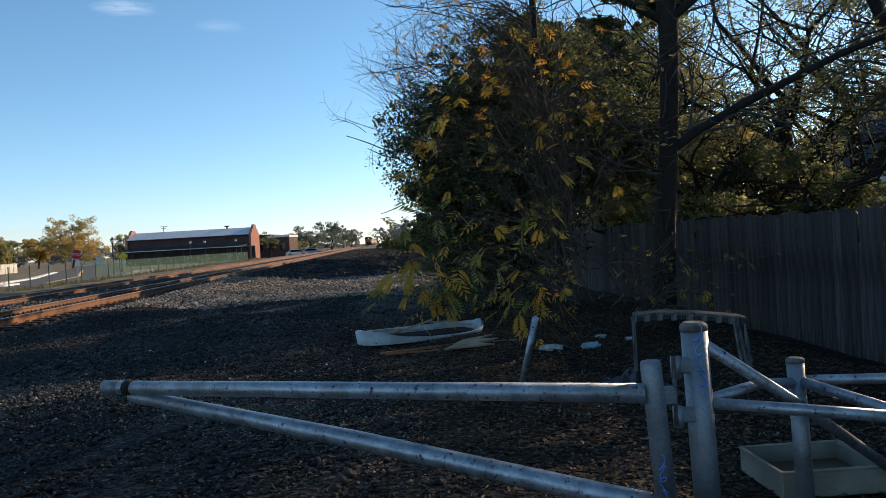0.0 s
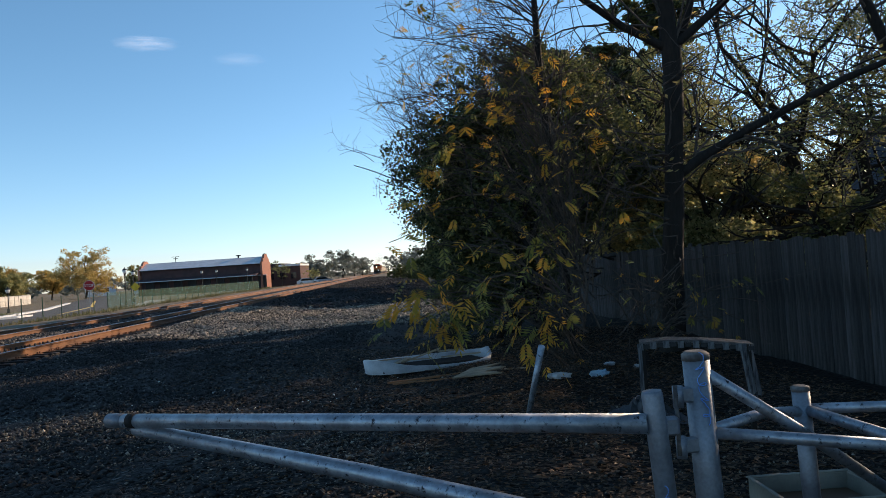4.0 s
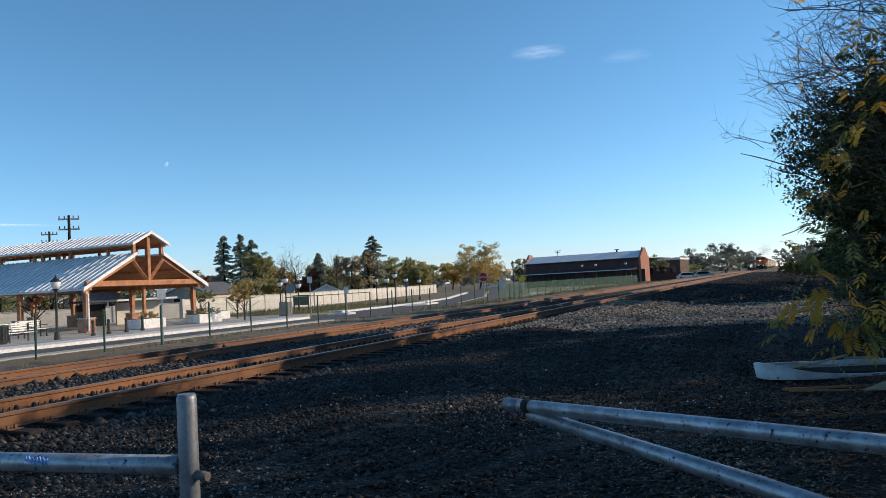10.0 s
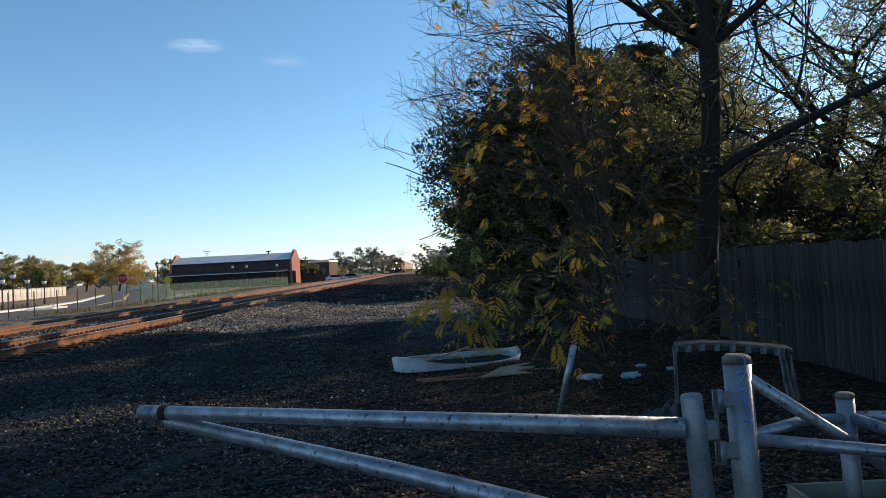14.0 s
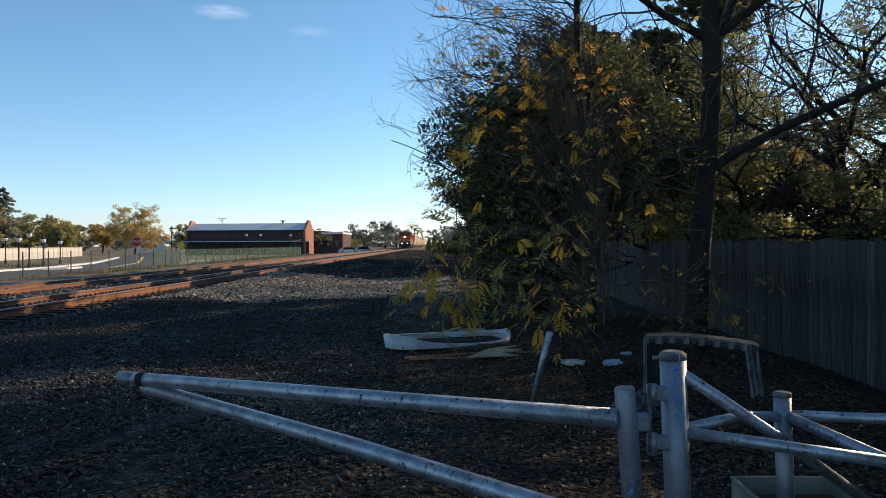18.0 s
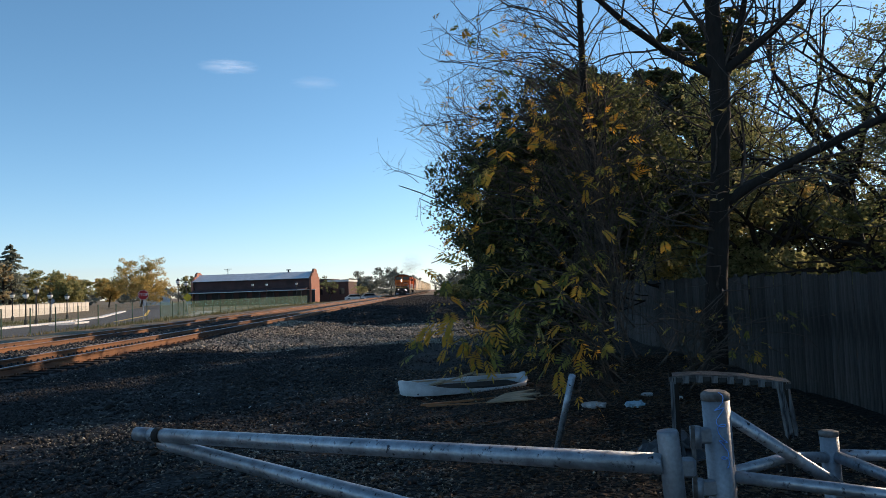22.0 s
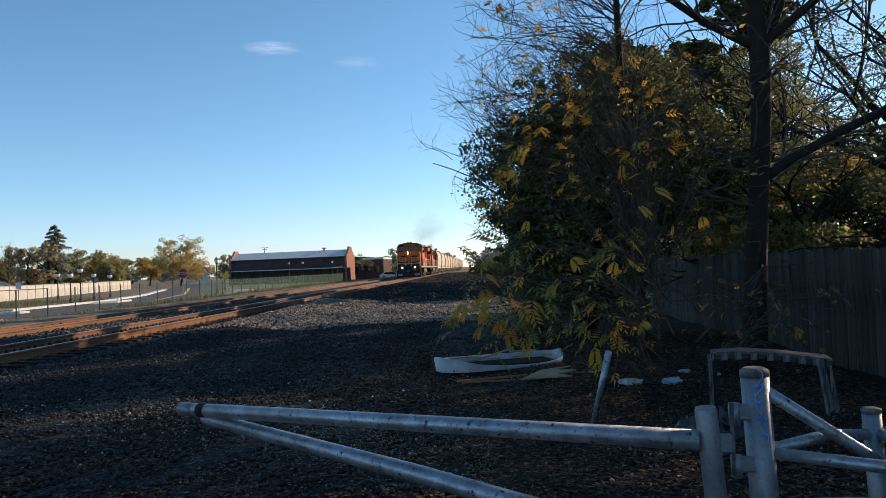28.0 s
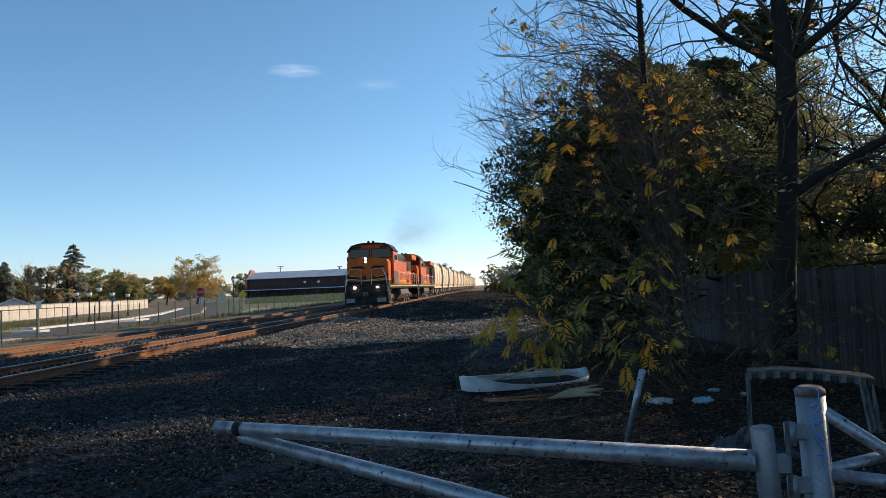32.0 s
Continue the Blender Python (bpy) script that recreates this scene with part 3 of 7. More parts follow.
def scribble(parent, o, at, r, h, seed):
    """A looping line of blue pen round a post, with no letters in it."""
    rn = random.Random(seed)
    pts = []
    for i in range(110):
        k = i / 109
        a = -1.75 + (0.34 - 0.12 * k) * math.sin(k * 34 + 0.3 * rn.random())
        z = at[2] + h * (0.5 - k) + 0.020 * math.cos(k * 27)
        lean = -0.055 / 0.8 * (z - at[2])
        pts.append((at[0] + lean + (r + 0.001) * math.cos(a) - o.x, at[1] + (r + 0.001) * math.sin(a) - o.y, z - o.z))
    part("pen_mark", Mesh().tube(pts, 0.0022, 5), M_BLUEINK, parent, "blue pen scribble")


def build_hinge_post():
    p = thing("gate_hinge_post", "thick silver-painted steel hinge post with blue scribble", "post", (1.40, 3.44, 0.0))
    o = Vector((1.40, 3.44, 0.0))
    part("post", Mesh().tube([(0.0, 0, -0.1), (-0.04, -0.01, 1.035)], 0.060, 28), M_PIPE_POST, p, "", True)
    part("cap", Mesh().tube([(-0.04, -0.01, 1.03), (-0.041, -0.01, 1.055), (-0.041, -0.01, 1.07)], [0.062, 0.062, 0.045], 28), M_PIPE_RUST, p, "grey weathered pipe cap", True)
    for z in (0.88, 0.655, 0.14):
        part("hinge_knuckle", Mesh().tube([(-0.15, -0.055, z - 0.05), (-0.15, -0.055, z + 0.045)], 0.024, 14), M_PIPE_POST, p, "", True)
        part("hinge_lug", Mesh().box((-0.095, -0.035, z), (0.09, 0.03, 0.07), bevel=0.008), M_PIPE_POST, p)
    scribble(p, o, (1.372, 3.43, 0.90), 0.0635, 0.3, 9)


def build_side_frame():
    """The fixed pipe frame beside the gate."""
    p = thing("pipe_barrier", "fixed barrier of welded silver pipes beside the gate", "barrier", (2.03, 3.77, 0.0))
    o = Vector((2.03, 3.77, 0.0))
    L = lambda *q: tuple(Vector(q) - o)
    part("post", Mesh().tube([L(2.05, 3.77, -0.1), L(2.02, 3.77, 0.79)], 0.043, 24), M_PIPE_POST, p, "", True)
    part("cap", Mesh().tube([L(2.02, 3.77, 0.785), L(2.019, 3.77, 0.805), L(2.019, 3.77, 0.812)], [0.045, 0.045, 0.03], 24), M_PIPE_RUST, p, "", True)
    part("post", Mesh().tube([L(2.20, 3.02, -0.1), L(2.165, 3.0, 0.725)], 0.043, 24), M_PIPE_POST, p, "", True)
    part("cap", Mesh().tube([L(2.165, 3.0, 0.72), L(2.164, 3.0, 0.742), L(2.164, 3.0, 0.75)], [0.045, 0.045, 0.03], 24), M_PIPE_RUST, p, "", True)
    part("post", Mesh().tube([L(3.42, 3.3, -0.1), L(3.38, 3.3, 0.80)], 0.052, 24), M_PIPE_POST, p, "", True)
    part("diagonal_pipe", Mesh().tube([L(1.40, 3.42, 0.965), L(1.98, 3.62, 0.585), L(2.62, 3.86, 0.13)], 0.028, 18), M_PIPE, p, "", True)
    part("lower_pipe", Mesh().tube([L(1.42, 3.42, 0.695), L(2.15, 3.03, 0.66)], 0.027, 18), M_PIPE, p, "", True)
    part("back_pipe", Mesh().tube([L(1.43, 3.47, 0.70), L(1.75, 3.63, 0.72), L(2.0, 3.76, 0.685)], 0.026, 18), M_PIPE, p, "", True)
    part("upper_pipe", Mesh().tube([L(2.04, 3.76, 0.695), L(3.38, 3.3, 0.725)], 0.026, 18), M_PIPE, p, "", True)
    part("cross_pipe", Mesh().tube([L(2.04, 3.75, 0.69), L(2.16, 3.04, 0.65)], 0.028, 18), M_PIPE, p, "", True)
    part("side_pipe", Mesh().tube([L(2.17, 2.99, 0.655), L(3.38, 3.26, 0.74)], 0.027, 18), M_PIPE, p, "", True)


def build_stub_barrier():
    """The far leaf of the entrance, across the gap."""
    p = thing("pipe_barrier", "silver pipe barrier with one bar at the gravel entrance", "barrier", (-2.36, 2.53, 0.0))
    part("post", Mesh().tube([(0, 0, -0.1), (0.0, 0, 1.115), (0.0, 0, 1.135)], [0.041, 0.041, 0.036], 24), M_PIPE_POST, p, "", True)
    part("bar", Mesh().tube([(-0.04, 0.0, 0.835), (-1.75, -0.12, 0.81)], 0.042, 24), M_PIPE, p, "galvanised pipe with blue pen marks", True)
    part("latch_stub", Mesh().tube([(0.035, 0, 0.80), (0.10, 0, 0.795)], 0.019, 14), M_PIPE_RUST, p, "short pale pipe end", True)
    part("post", Mesh().tube([(-1.24, -0.30, -0.1), (-1.24, -0.30, 0.80)], 0.036, 24), M_PIPE_POST, p, "", True)
    part("low_bar", Mesh().tube([(-0.42, -0.1, 0.40), (-1.75, -0.15, 0.38)], 0.04, 20), M_PIPE, p, "", True)
    rn = random.Random(3)
    pts = [(-0.88 + 0.007 * i, -0.097, 0.838 + 0.020 * math.sin(i * 1.9) + rn.uniform(-0.004, 0.004)) for i in range(22)]
    part("pen_mark", Mesh().tube(pts, 0.0035, 5), M_BLUEINK, p, "blue pen scribble")


build_gate()
build_hinge_post()
build_side_frame()
build_stub_barrier()


# ---------------------------------------------------------------- board fence
FENCE_X, FENCE_TOP = 4.9, 1.60


def build_fence():
    f = thing("board_fence", "tall weathered grey board fence with dog-eared tops", "fence", (FENCE_X, 0, 0), kind="structure")
    kinds = []
    for k in range(5):
        w = 0.138
        o = [(-w / 2, -0.15), (w / 2, -0.15), (w / 2, 1), (w / 2 - 0.03, 1.02), (-w / 2 + 0.03, 1.02), (-w / 2, 1)]
        kinds.append(Mesh().prism([(u, z if z < 0 else z + 0.5 + 0.012 * k) for u, z in o], "x", -0.009, 0.009).data("board", M_FENCE))
    for i in range(190):
        y = 1.0 + 0.143 * i
        part("board", kinds[int(rng.integers(5))], None, f, m=pose(rng.normal(0, 0.004), y, 0.06 + rng.normal(0, 0.008) + 0.006 * math.sin(i * 0.35), rng.normal(0, 0.35), rng.normal(0, 0.3), 0))
    for z in (0.35, 1.35):
        part("rail", Mesh().box((0.035, 14.5, z), (0.04, 27.2, 0.09)), M_FENCE, f)
    for i in range(12):
        part("post", Mesh().box((0.1, 1.2 + 2.4 * i, 0.75), (0.09, 0.09, 1.6)), M_FENCE, f)


build_fence()


# ---------------------------------------------------------------- trees
def grow(mesh, start, direction, length, radius, depth, rn, tips, bend=0.25, up=0.05, seg=8, split=(2, 3), shrink=0.68, spread=0.7):
    """A limb that wanders, tapers and splits; tips collects the ends of the twigs."""
    p, d = Vector(start), Vector(direction).normalized()
    pts, rad = [tuple(p)], [radius]
    steps = 4
    for i in range(steps):
        d = (d + Vector((rn.gauss(0, bend), rn.gauss(0, bend), rn.gauss(0, bend) + up)) * 0.5).normalized()
        p = p + d * length / steps
        pts.append(tuple(p))
        rad.append(radius * (1 - 0.42 * (i + 1) / steps))
        if depth <= 1:
            tips.append((tuple(p), tuple(d)))
    mesh.tube(pts, rad, max(3, seg), cap=False)
    if depth > 0:
        for k in range(rn.randint(*split)):
            nd = (d + Vector((rn.gauss(0, spread), rn.gauss(0, spread), rn.gauss(0, spread * 0.7)))).normalized()
            q = Vector(pts[-1 if k == 0 else rn.choice((2, 3, 4))])
            grow(mesh, q, nd, length * rn.uniform(0.6, 0.9) * (shrink / 0.68), radius * 0.55, depth - 1, rn, tips, bend, up, max(3, seg - 2), split, shrink, spread)


def clump_points(cs, n, lumps, radius, shell=0.5):
    """Points in uneven lumps round centres of (x, y, z, rx, ry, rz)."""
    out = []
    tot = sum(c[3] * c[4] + c[4] * c[5] + c[3] * c[5] for c in cs)
    for cx, cy, cz, rx, ry, rz in cs:
        share = (rx * ry + ry * rz + rx * rz) / tot
        m = max(1, int(lumps * share))
        d = rng.normal(size=(m, 3))
        d /= np.linalg.norm(d, axis=1)[:, None]
        r = rng.uniform(shell, 1.0, m)[:, None] * (1 + rng.uniform(-0.18, 0.14, m)[:, None])
        lc = d * r * np.array([rx, ry, rz]) + np.array([cx, cy, cz])
        k = max(1, int(n * share / m))
        q = rng.normal(size=(m, k, 3))
        q *= (rng.uniform(0, 1, (m, k, 1)) ** 0.4) / np.linalg.norm(q, axis=2, keepdims=True)
        pts = lc[:, None] + q * (1.0, 1.0, 0.7) * radius * rng.uniform(0.9, 2.1, (m, 1, 1))
        out.append(pts.reshape(-1, 3))
    p = np.concatenate(out)
    return p[p[:, 2] > 0.12]


def crown(parent, cs, n, lumps, radius, size, material, label="", shell=0.5, length=1.6, name="crown"):
    v, f = leaf_blades(clump_points(cs, n, lumps, radius, shell), size, length)
    return arrays(name, v, f, material, parent, label=label)


def simple_tree(name, label, x, y, h, w, material, n=1600, size=0.35, trunk=0.25, crown_base=0.25, group="", z0=-0.35, lumps=40, kind_crown="round"):
    t = thing(name, label, "tree", (x, y, z0), group=group)
    rn = random.Random(int(abs(x) * 31 + abs(y) * 17))
    m, tips = Mesh(), []
    m.tube([(0, 0, -0.2), (0.05 * w, 0, h * 0.3), (0, 0.04 * w, h * 0.62)], [trunk, trunk * 0.75, trunk * 0.35], 8)
    for k in range(7):
        a = k * 2.4 + rn.random()
        grow(m, (0, 0, h * rn.uniform(0.2, 0.5)), (math.cos(a), math.sin(a), 0.9), h * 0.28, trunk * 0.4, 1, rn, tips, seg=5)
    part("trunk", m, M_BARK, t, "grey-brown trunk with limbs")
    b = crown_base * h
    cs = []
    for k in range(9):
        a, r = k * 2.4 + rn.random(), w * 0.5 * rn.uniform(0.2, 0.62)
        z = b + (h - b) * rn.uniform(0.18, 0.82)
        s = w * 0.5 * rn.uniform(0.36, 0.58)
        cs.append((r * math.cos(a), r * math.sin(a), z, s, s, s * 0.8))
    crown(t, cs, n, lumps, w * 0.045, size, material, shell=0.45)
    return t


def conifer(x, y, h, w, label="tall dark conifer with a pointed top", z0=-0.35, n=9000, size=0.22):
    t = thing("conifer", label, "tree", (x, y, z0), group="conifers")
    part("trunk", Mesh().tube([(0, 0, -0.2), (0, 0, h)], [w * 0.055, 0.02], 8), M_BARK, t)
    boughs = int(h * 12)
    bk, ba = np.sort(rng.uniform(0.0, 1.0, boughs)) ** 0.9, rng.uniform(0, 2 * np.pi, boughs)
    br = w / 2 * (1 - bk) ** 0.5 * rng.uniform(0.45, 1.2, boughs) + 0.10
    i = rng.integers(0, boughs, n)
    u = rng.uniform(0.05, 1.0, n) ** 0.7
    r = br[i] * u
    a = ba[i] + rng.normal(0, 0.13, n)
    c = np.stack([r * np.cos(a), r * np.sin(a), h * (0.05 + 0.95 * bk[i]) - r * 0.22 + rng.normal(0, 0.07, n)], -1)
    limbs = Mesh()
    for k in range(0, boughs, 2):
        limbs.tube([(0, 0, h * (0.05 + 0.95 * bk[k])), (br[k] * math.cos(ba[k]), br[k] * math.sin(ba[k]), h * (0.05 + 0.95 * bk[k]) - br[k] * 0.22)], [0.05, 0.02], 3, cap=False)
    part("bough_mass", limbs, M_BARK, t, "dark drooping boughs")["kind"] = "stuff"
    v, f = leaf_blades(c, size, 2.0, 0.2)
    arrays("crown", v, f, M_LEAF_FIR, t)
    return t


def build_main_tree():
    t = thing("tree", "dark bare-branched tree with forked trunk before the fence", "tree", (4.0, 10.7, 0.05))
    o = Vector((4.0, 10.7, 0.05))
    L = lambda x, y, z: (x - o.x, y - o.y, z - o.z)
    rn = random.Random(11)
    m = Mesh()
    m.tube([L(3.90, 10.7, -0.1), L(3.93, 10.7, 0.3), L(3.96, 10.69, 0.95), L(4.0, 10.68, 1.6), L(4.06, 10.67, 2.2), L(4.09, 10.65, 2.7), L(4.12, 10.62, 3.2), L(4.14, 10.6, 3.7), L(4.15, 10.6, 4.45)], [0.25, 0.175, 0.155, 0.145, 0.138, 0.135, 0.13, 0.128, 0.135], 18, cap=False)
    m.v = [(a * (1 + 0.05 * math.sin(9 * math.atan2(b, a) + 3 * c)), b * (1 + 0.05 * math.sin(7 * math.atan2(b, a) - 2 * c)), c) for a, b, c in m.v]
    part("trunk", m, M_BARK, t, "dark rough bark", True)
    limbs = [
        ([L(4.13, 10.6, 4.4), L(4.11, 10.6, 5.4), L(4.05, 10.55, 6.8), L(4.2, 10.6, 8.4)], 0.13),
        ([L(4.1, 10.6, 4.42), L(3.42, 10.5, 4.76), L(2.78, 10.4, 5.19), L(2.3, 10.3, 5.6), L(1.6, 10.1, 6.3)], 0.062),
        ([L(4.15, 10.6, 4.42), L(4.87, 10.5, 4.98), L(5.34, 10.5, 5.4), L(5.9, 10.4, 6.3)], 0.068),
        ([L(4.14, 10.6, 4.2), L(4.5, 10.7, 5.0), L(4.75, 10.8, 6.0)], 0.08),
        ([L(4.1, 10.62, 2.6), L(4.5, 10.6, 2.85), L(5.17, 10.55, 3.2), L(6.58, 10.4, 3.83), L(7.53, 10.3, 4.15), L(8.6, 10.2, 4.42)], 0.08),
    ]
    twigs, tips = Mesh(), []
    for pts, r in limbs:
        part("limb", Mesh().tube(pts, [r * (1 - 0.62 * i / (len(pts) - 1)) for i in range(len(pts))], 12, cap=False), M_BARK, t, "", True)
        for i in range(1, len(pts)):
            for k in range(4):
                a, b = Vector(pts[i - 1]), Vector(pts[i])
                d = (b - a).normalized() + Vector((rn.gauss(0, 0.8), rn.gauss(0, 0.6), rn.gauss(0.15, 0.5)))
                grow(twigs, a.lerp(b, rn.random()), d, rn.uniform(0.6, 1.2), r * 0.28, 2, rn, tips, 0.3, 0.02, 5, (2, 3))
    # thin shoots low on the trunk
    for k in range(26):
        z = rn.uniform(0.6, 4.2)
        grow(twigs, (rn.gauss(0, 0.05), -0.1, z), (rn.gauss(-0.7, 0.6), rn.gauss(-0.6, 0.4), rn.gauss(0.2, 0.3)), rn.uniform(0.6, 1.4), 0.016, 2, rn, tips, 0.3, -0.02, 4, (1, 3))
    part("twig_mass", twigs, M_TWIG, t, "fine bare twigs")["kind"] = "stuff"
    c = np.array([q for q, d in tips])
    c = c[(rng.uniform(0, 1, len(c)) < 0.28) & (c[:, 2] > 2.6)]
    c = c + rng.normal(size=c.shape) * 0.05
    v, f = leaf_blades(c, 0.04, 2.2, 0.3)
    arrays("leaf_mass", v, f, M_LEAF_OLIVE, t, "stuff", "sparse olive and yellow leaves")


def pinnate(mesh_v, mesh_f, base, d, length, rn, blade=0.075, pairs=7):
    """A feather leaf: a drooping stalk with pairs of pointed blades. Appends blades to the lists."""
    p, d = np.array(base, float), np.array(d, float)
    d /= np.linalg.norm(d)
    side = np.cross(d, (0, 0, 1.0))
    side /= max(1e-6, np.linalg.norm(side))
    roll = rn.uniform(-0.9, 0.9)
    up = np.cross(side, d)
    side = side * math.cos(roll) + up * math.sin(roll)
    stalk = [tuple(p)]
    for i in range(pairs):
        d = d + np.array((0, 0, -0.13))
        d /= np.linalg.norm(d)
        p = p + d * length / pairs
        stalk.append(tuple(p))
        w = blade * (0.75 + 0.5 * math.sin(math.pi * (i + 1) / (pairs + 1)))
        for s in ((1, -1) if i < pairs - 1 else (0,)):
            tipd = side * s + d * 0.75 + np.array((0, 0, -0.22))
            tipd /= np.linalg.norm(tipd)
            nn = np.cross(tipd, d)
            if s == 0:
                nn = side
            else:
                nn = np.cross(tipd, np.cross(tipd, d))
            nn /= max(1e-6, np.linalg.norm(nn))
            o = len(mesh_v)
            mesh_v += [p, p + tipd * w * 0.45 + nn * w * 0.17, p + tipd * w * 1.15, p + tipd * w * 0.45 - nn * w * 0.17]
            mesh_f.append((o, o + 1, o + 2, o + 3))
    return stalk


def build_leafy_sapling(x, y, base_z, spots, label, seed, yellow=0.5, size=1.0, near=0.6, extra=10, leaves=(3, 5)):
    """A young tree of heaven: arching shoots that end in tufts of drooping feather leaves. spots: (x, z) of the tufts."""
    t = thing("sapling", label, "tree", (x, y, 0.05), group="yellowing saplings")
    rn = random.Random(seed)
    wood, tips, ends = Mesh(), [], []
    spots = list(spots) + [(max(0.6, rn.choice(spots)[0] + rn.gauss(0, 0.5)), rn.choice(spots)[1] + rn.gauss(0, 0.4)) for k in range(extra)]
    for i, (sx, sz) in enumerate(spots):
        e = Vector((sx - x, -near + rn.gauss(0, 0.25), sz - 0.05))
        b = Vector((rn.gauss(0, 0.1), rn.gauss(0, 0.1), min(e.z * rn.uniform(0.15, 0.75), base_z + rn.uniform(0, 0.5))))
        q = [b.lerp(e, k / 5) + Vector((rn.gauss(0, 0.03), rn.gauss(0, 0.03), (0.22 * (e - b).length) * math.sin(math.pi * k / 5) * (0.6 + 0.2 * rn.random()))) for k in range(6)]
        wood.tube(q, [0.012 - 0.0018 * k for k in range(6)], 5, cap=False)
        for k in range(1, 6):
            for j in range(2 if base_z > 1 else 1):
                d = (q[k] - q[k - 1]).normalized() + Vector((rn.gauss(-0.1, 0.6), rn.gauss(-0.2, 0.5), rn.gauss(0.05, 0.45)))
                grow(wood, q[k - 1].lerp(q[k], rn.random()), d, rn.uniform(0.2, 0.6), 0.0042, 1, rn, tips, 0.22, -0.01, 4, (1, 2))
        ends.append((q[5], (q[5] - q[4]).normalized(), i < len(spots) - extra))
    part("shoot_mass", wood, M_TWIG, t, "thin grey shoots")["kind"] = "stuff"
    sets = {0: ([], []), 1: ([], [])}
    for p, d, full in ends:
        kind = 0 if rn.random() < yellow else 1
        for k in range(rn.randint(*leaves) if full else rn.randint(0, 2)):
            dd = np.array(d) * 0.5 + np.array([rn.gauss(0, 0.8), rn.gauss(-0.2, 0.6), rn.gauss(-0.25, 0.45)])
            k2 = kind if rn.random() < 0.72 else 1 - kind
            pinnate(*sets[k2], p + Vector((rn.gauss(0, 0.12), rn.gauss(0, 0.08), rn.gauss(0, 0.10))), dd, rn.uniform(0.15, 0.32) * size, rn, rn.uniform(0.075, 0.115) * size, rn.randint(4, 7))
    for p, d in rn.sample(tips, min(len(tips), 3 * len(spots))):
        pinnate(*sets[rn.random() < 0.5], p, np.array(d) + np.array([0, 0, -0.4]), rn.uniform(0.06, 0.13) * size, rn, rn.uniform(0.05, 0.08) * size, 3)
    for kind, (v, f) in sets.items():
        if f:
            arrays("leaf_mass", np.array(v), np.array(f), (M_LEAF_YELLOW, M_LEAF_LIME)[kind], t, "stuff", ("yellow-orange feather leaves", "yellow-green feather leaves")[kind])


build_main_tree()

# the dark evergreen thicket beside the track
def build_thicket():
    t = thing("evergreen_thicket", "dense dark evergreen thicket beside the fence", "bush", (2.6, 15.4, 0.05))
    rn = random.Random(5)
    m, tips = Mesh(), []
    for k in range(7):
        a = k * 2.3
        grow(m, (rn.gauss(0, 0.6), rn.gauss(0, 0.5), -0.1), (math.cos(a) * 0.5, math.sin(a) * 0.4, 1.0), 2.0, 0.09, 3, rn, tips, 0.2, 0.06, 7, (2, 3))
    part("stem_mass", m, M_BARK, t, "dark branching stems")["kind"] = "stuff"
    cs = [(-1.05, 0, 1.4, 0.9, 1.4, 1.5), (-1.5, 0.2, 3.3, 1.15, 1.4, 1.3), (-0.9, 0, 4.4, 1.2, 1.3, 0.9), (0.6, 0, 4.85, 1.5, 1.5, 0.95), (-0.35, 0, 2.6, 1.25, 1.4, 2.2), (1.7, 0.5, 4.0, 1.5, 1.4, 1.35), (-1.5, 0.3, 2.4, 0.75, 1.1, 0.9), (-0.7, -0.2, 1.2, 1.2, 1.2, 1.1), (2.9, 1.2, 3.4, 1.2, 1.2, 1.0), (0.7, 0.2, 3.2, 1.1, 1.2, 1.0), (0.15, 0.3, 1.3, 0.9, 1.0, 1.2), (1.4, 0.7, 2.7, 1.0, 1.0, 0.8), (0.2, 0.2, 5.5, 1.0, 0.9, 0.6)]
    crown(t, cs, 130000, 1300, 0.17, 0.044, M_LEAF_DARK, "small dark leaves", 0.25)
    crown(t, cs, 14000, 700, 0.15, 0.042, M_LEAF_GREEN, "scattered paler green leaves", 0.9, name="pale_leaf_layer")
    twig, tp = Mesh(), []
    for k in range(150):
        z = rn.uniform(2.9, 5.4)
        a = rn.uniform(2.0, 4.0)
        grow(twig, (-1.75 + rn.gauss(0, 0.35) + (z > 4.4) * rn.uniform(0, 3.2), rn.gauss(0, 0.7), z), (math.cos(a) * 0.7, math.sin(a) * 0.3, rn.uniform(0.2, 0.9)), rn.uniform(0.3, 0.5) + 0.25 * (z > 3.6), 0.008, 2, rn, tp, 0.28, 0.05, 3, (2, 3))
    part("twig_mass", twig, M_TWIG, t, "fine bare twigs reaching out")["kind"] = "stuff"


build_thicket()


LOW_TUFTS = [(0.22, 1.72), (0.46, 1.79), (0.72, 1.73), (1.12, 1.83), (1.43, 1.66), (1.7, 1.7), (0.26, 1.37), (0.37, 1.19), (0.02, 1.08), (0.27, 1.0), (0.43, 0.86), (0.97, 1.37), (1.07, 1.16), (1.12, 0.96), (1.44, 1.0), (1.34, 0.8), (1.63, 0.87), (1.55, 0.51), (0.5, 1.08), (0.62, 0.88), (0.72, 0.95), (0.12, 1.24), (0.7, 1.25)]
HIGH_TUFTS = [(0.61, 5.01), (0.95, 4.23), (1.11, 3.77), (1.49, 3.45), (0.66, 2.75), (1.28, 2.83), (2.13, 4.31), (2.16, 2.9), (3.02, 2.82), (2.77, 3.05), (0.77, 3.08), (0.45, 2.35), (1.66, 2.48), (2.28, 1.93), (3.13, 1.86), (2.52, 3.77), (1.66, 3.89)]
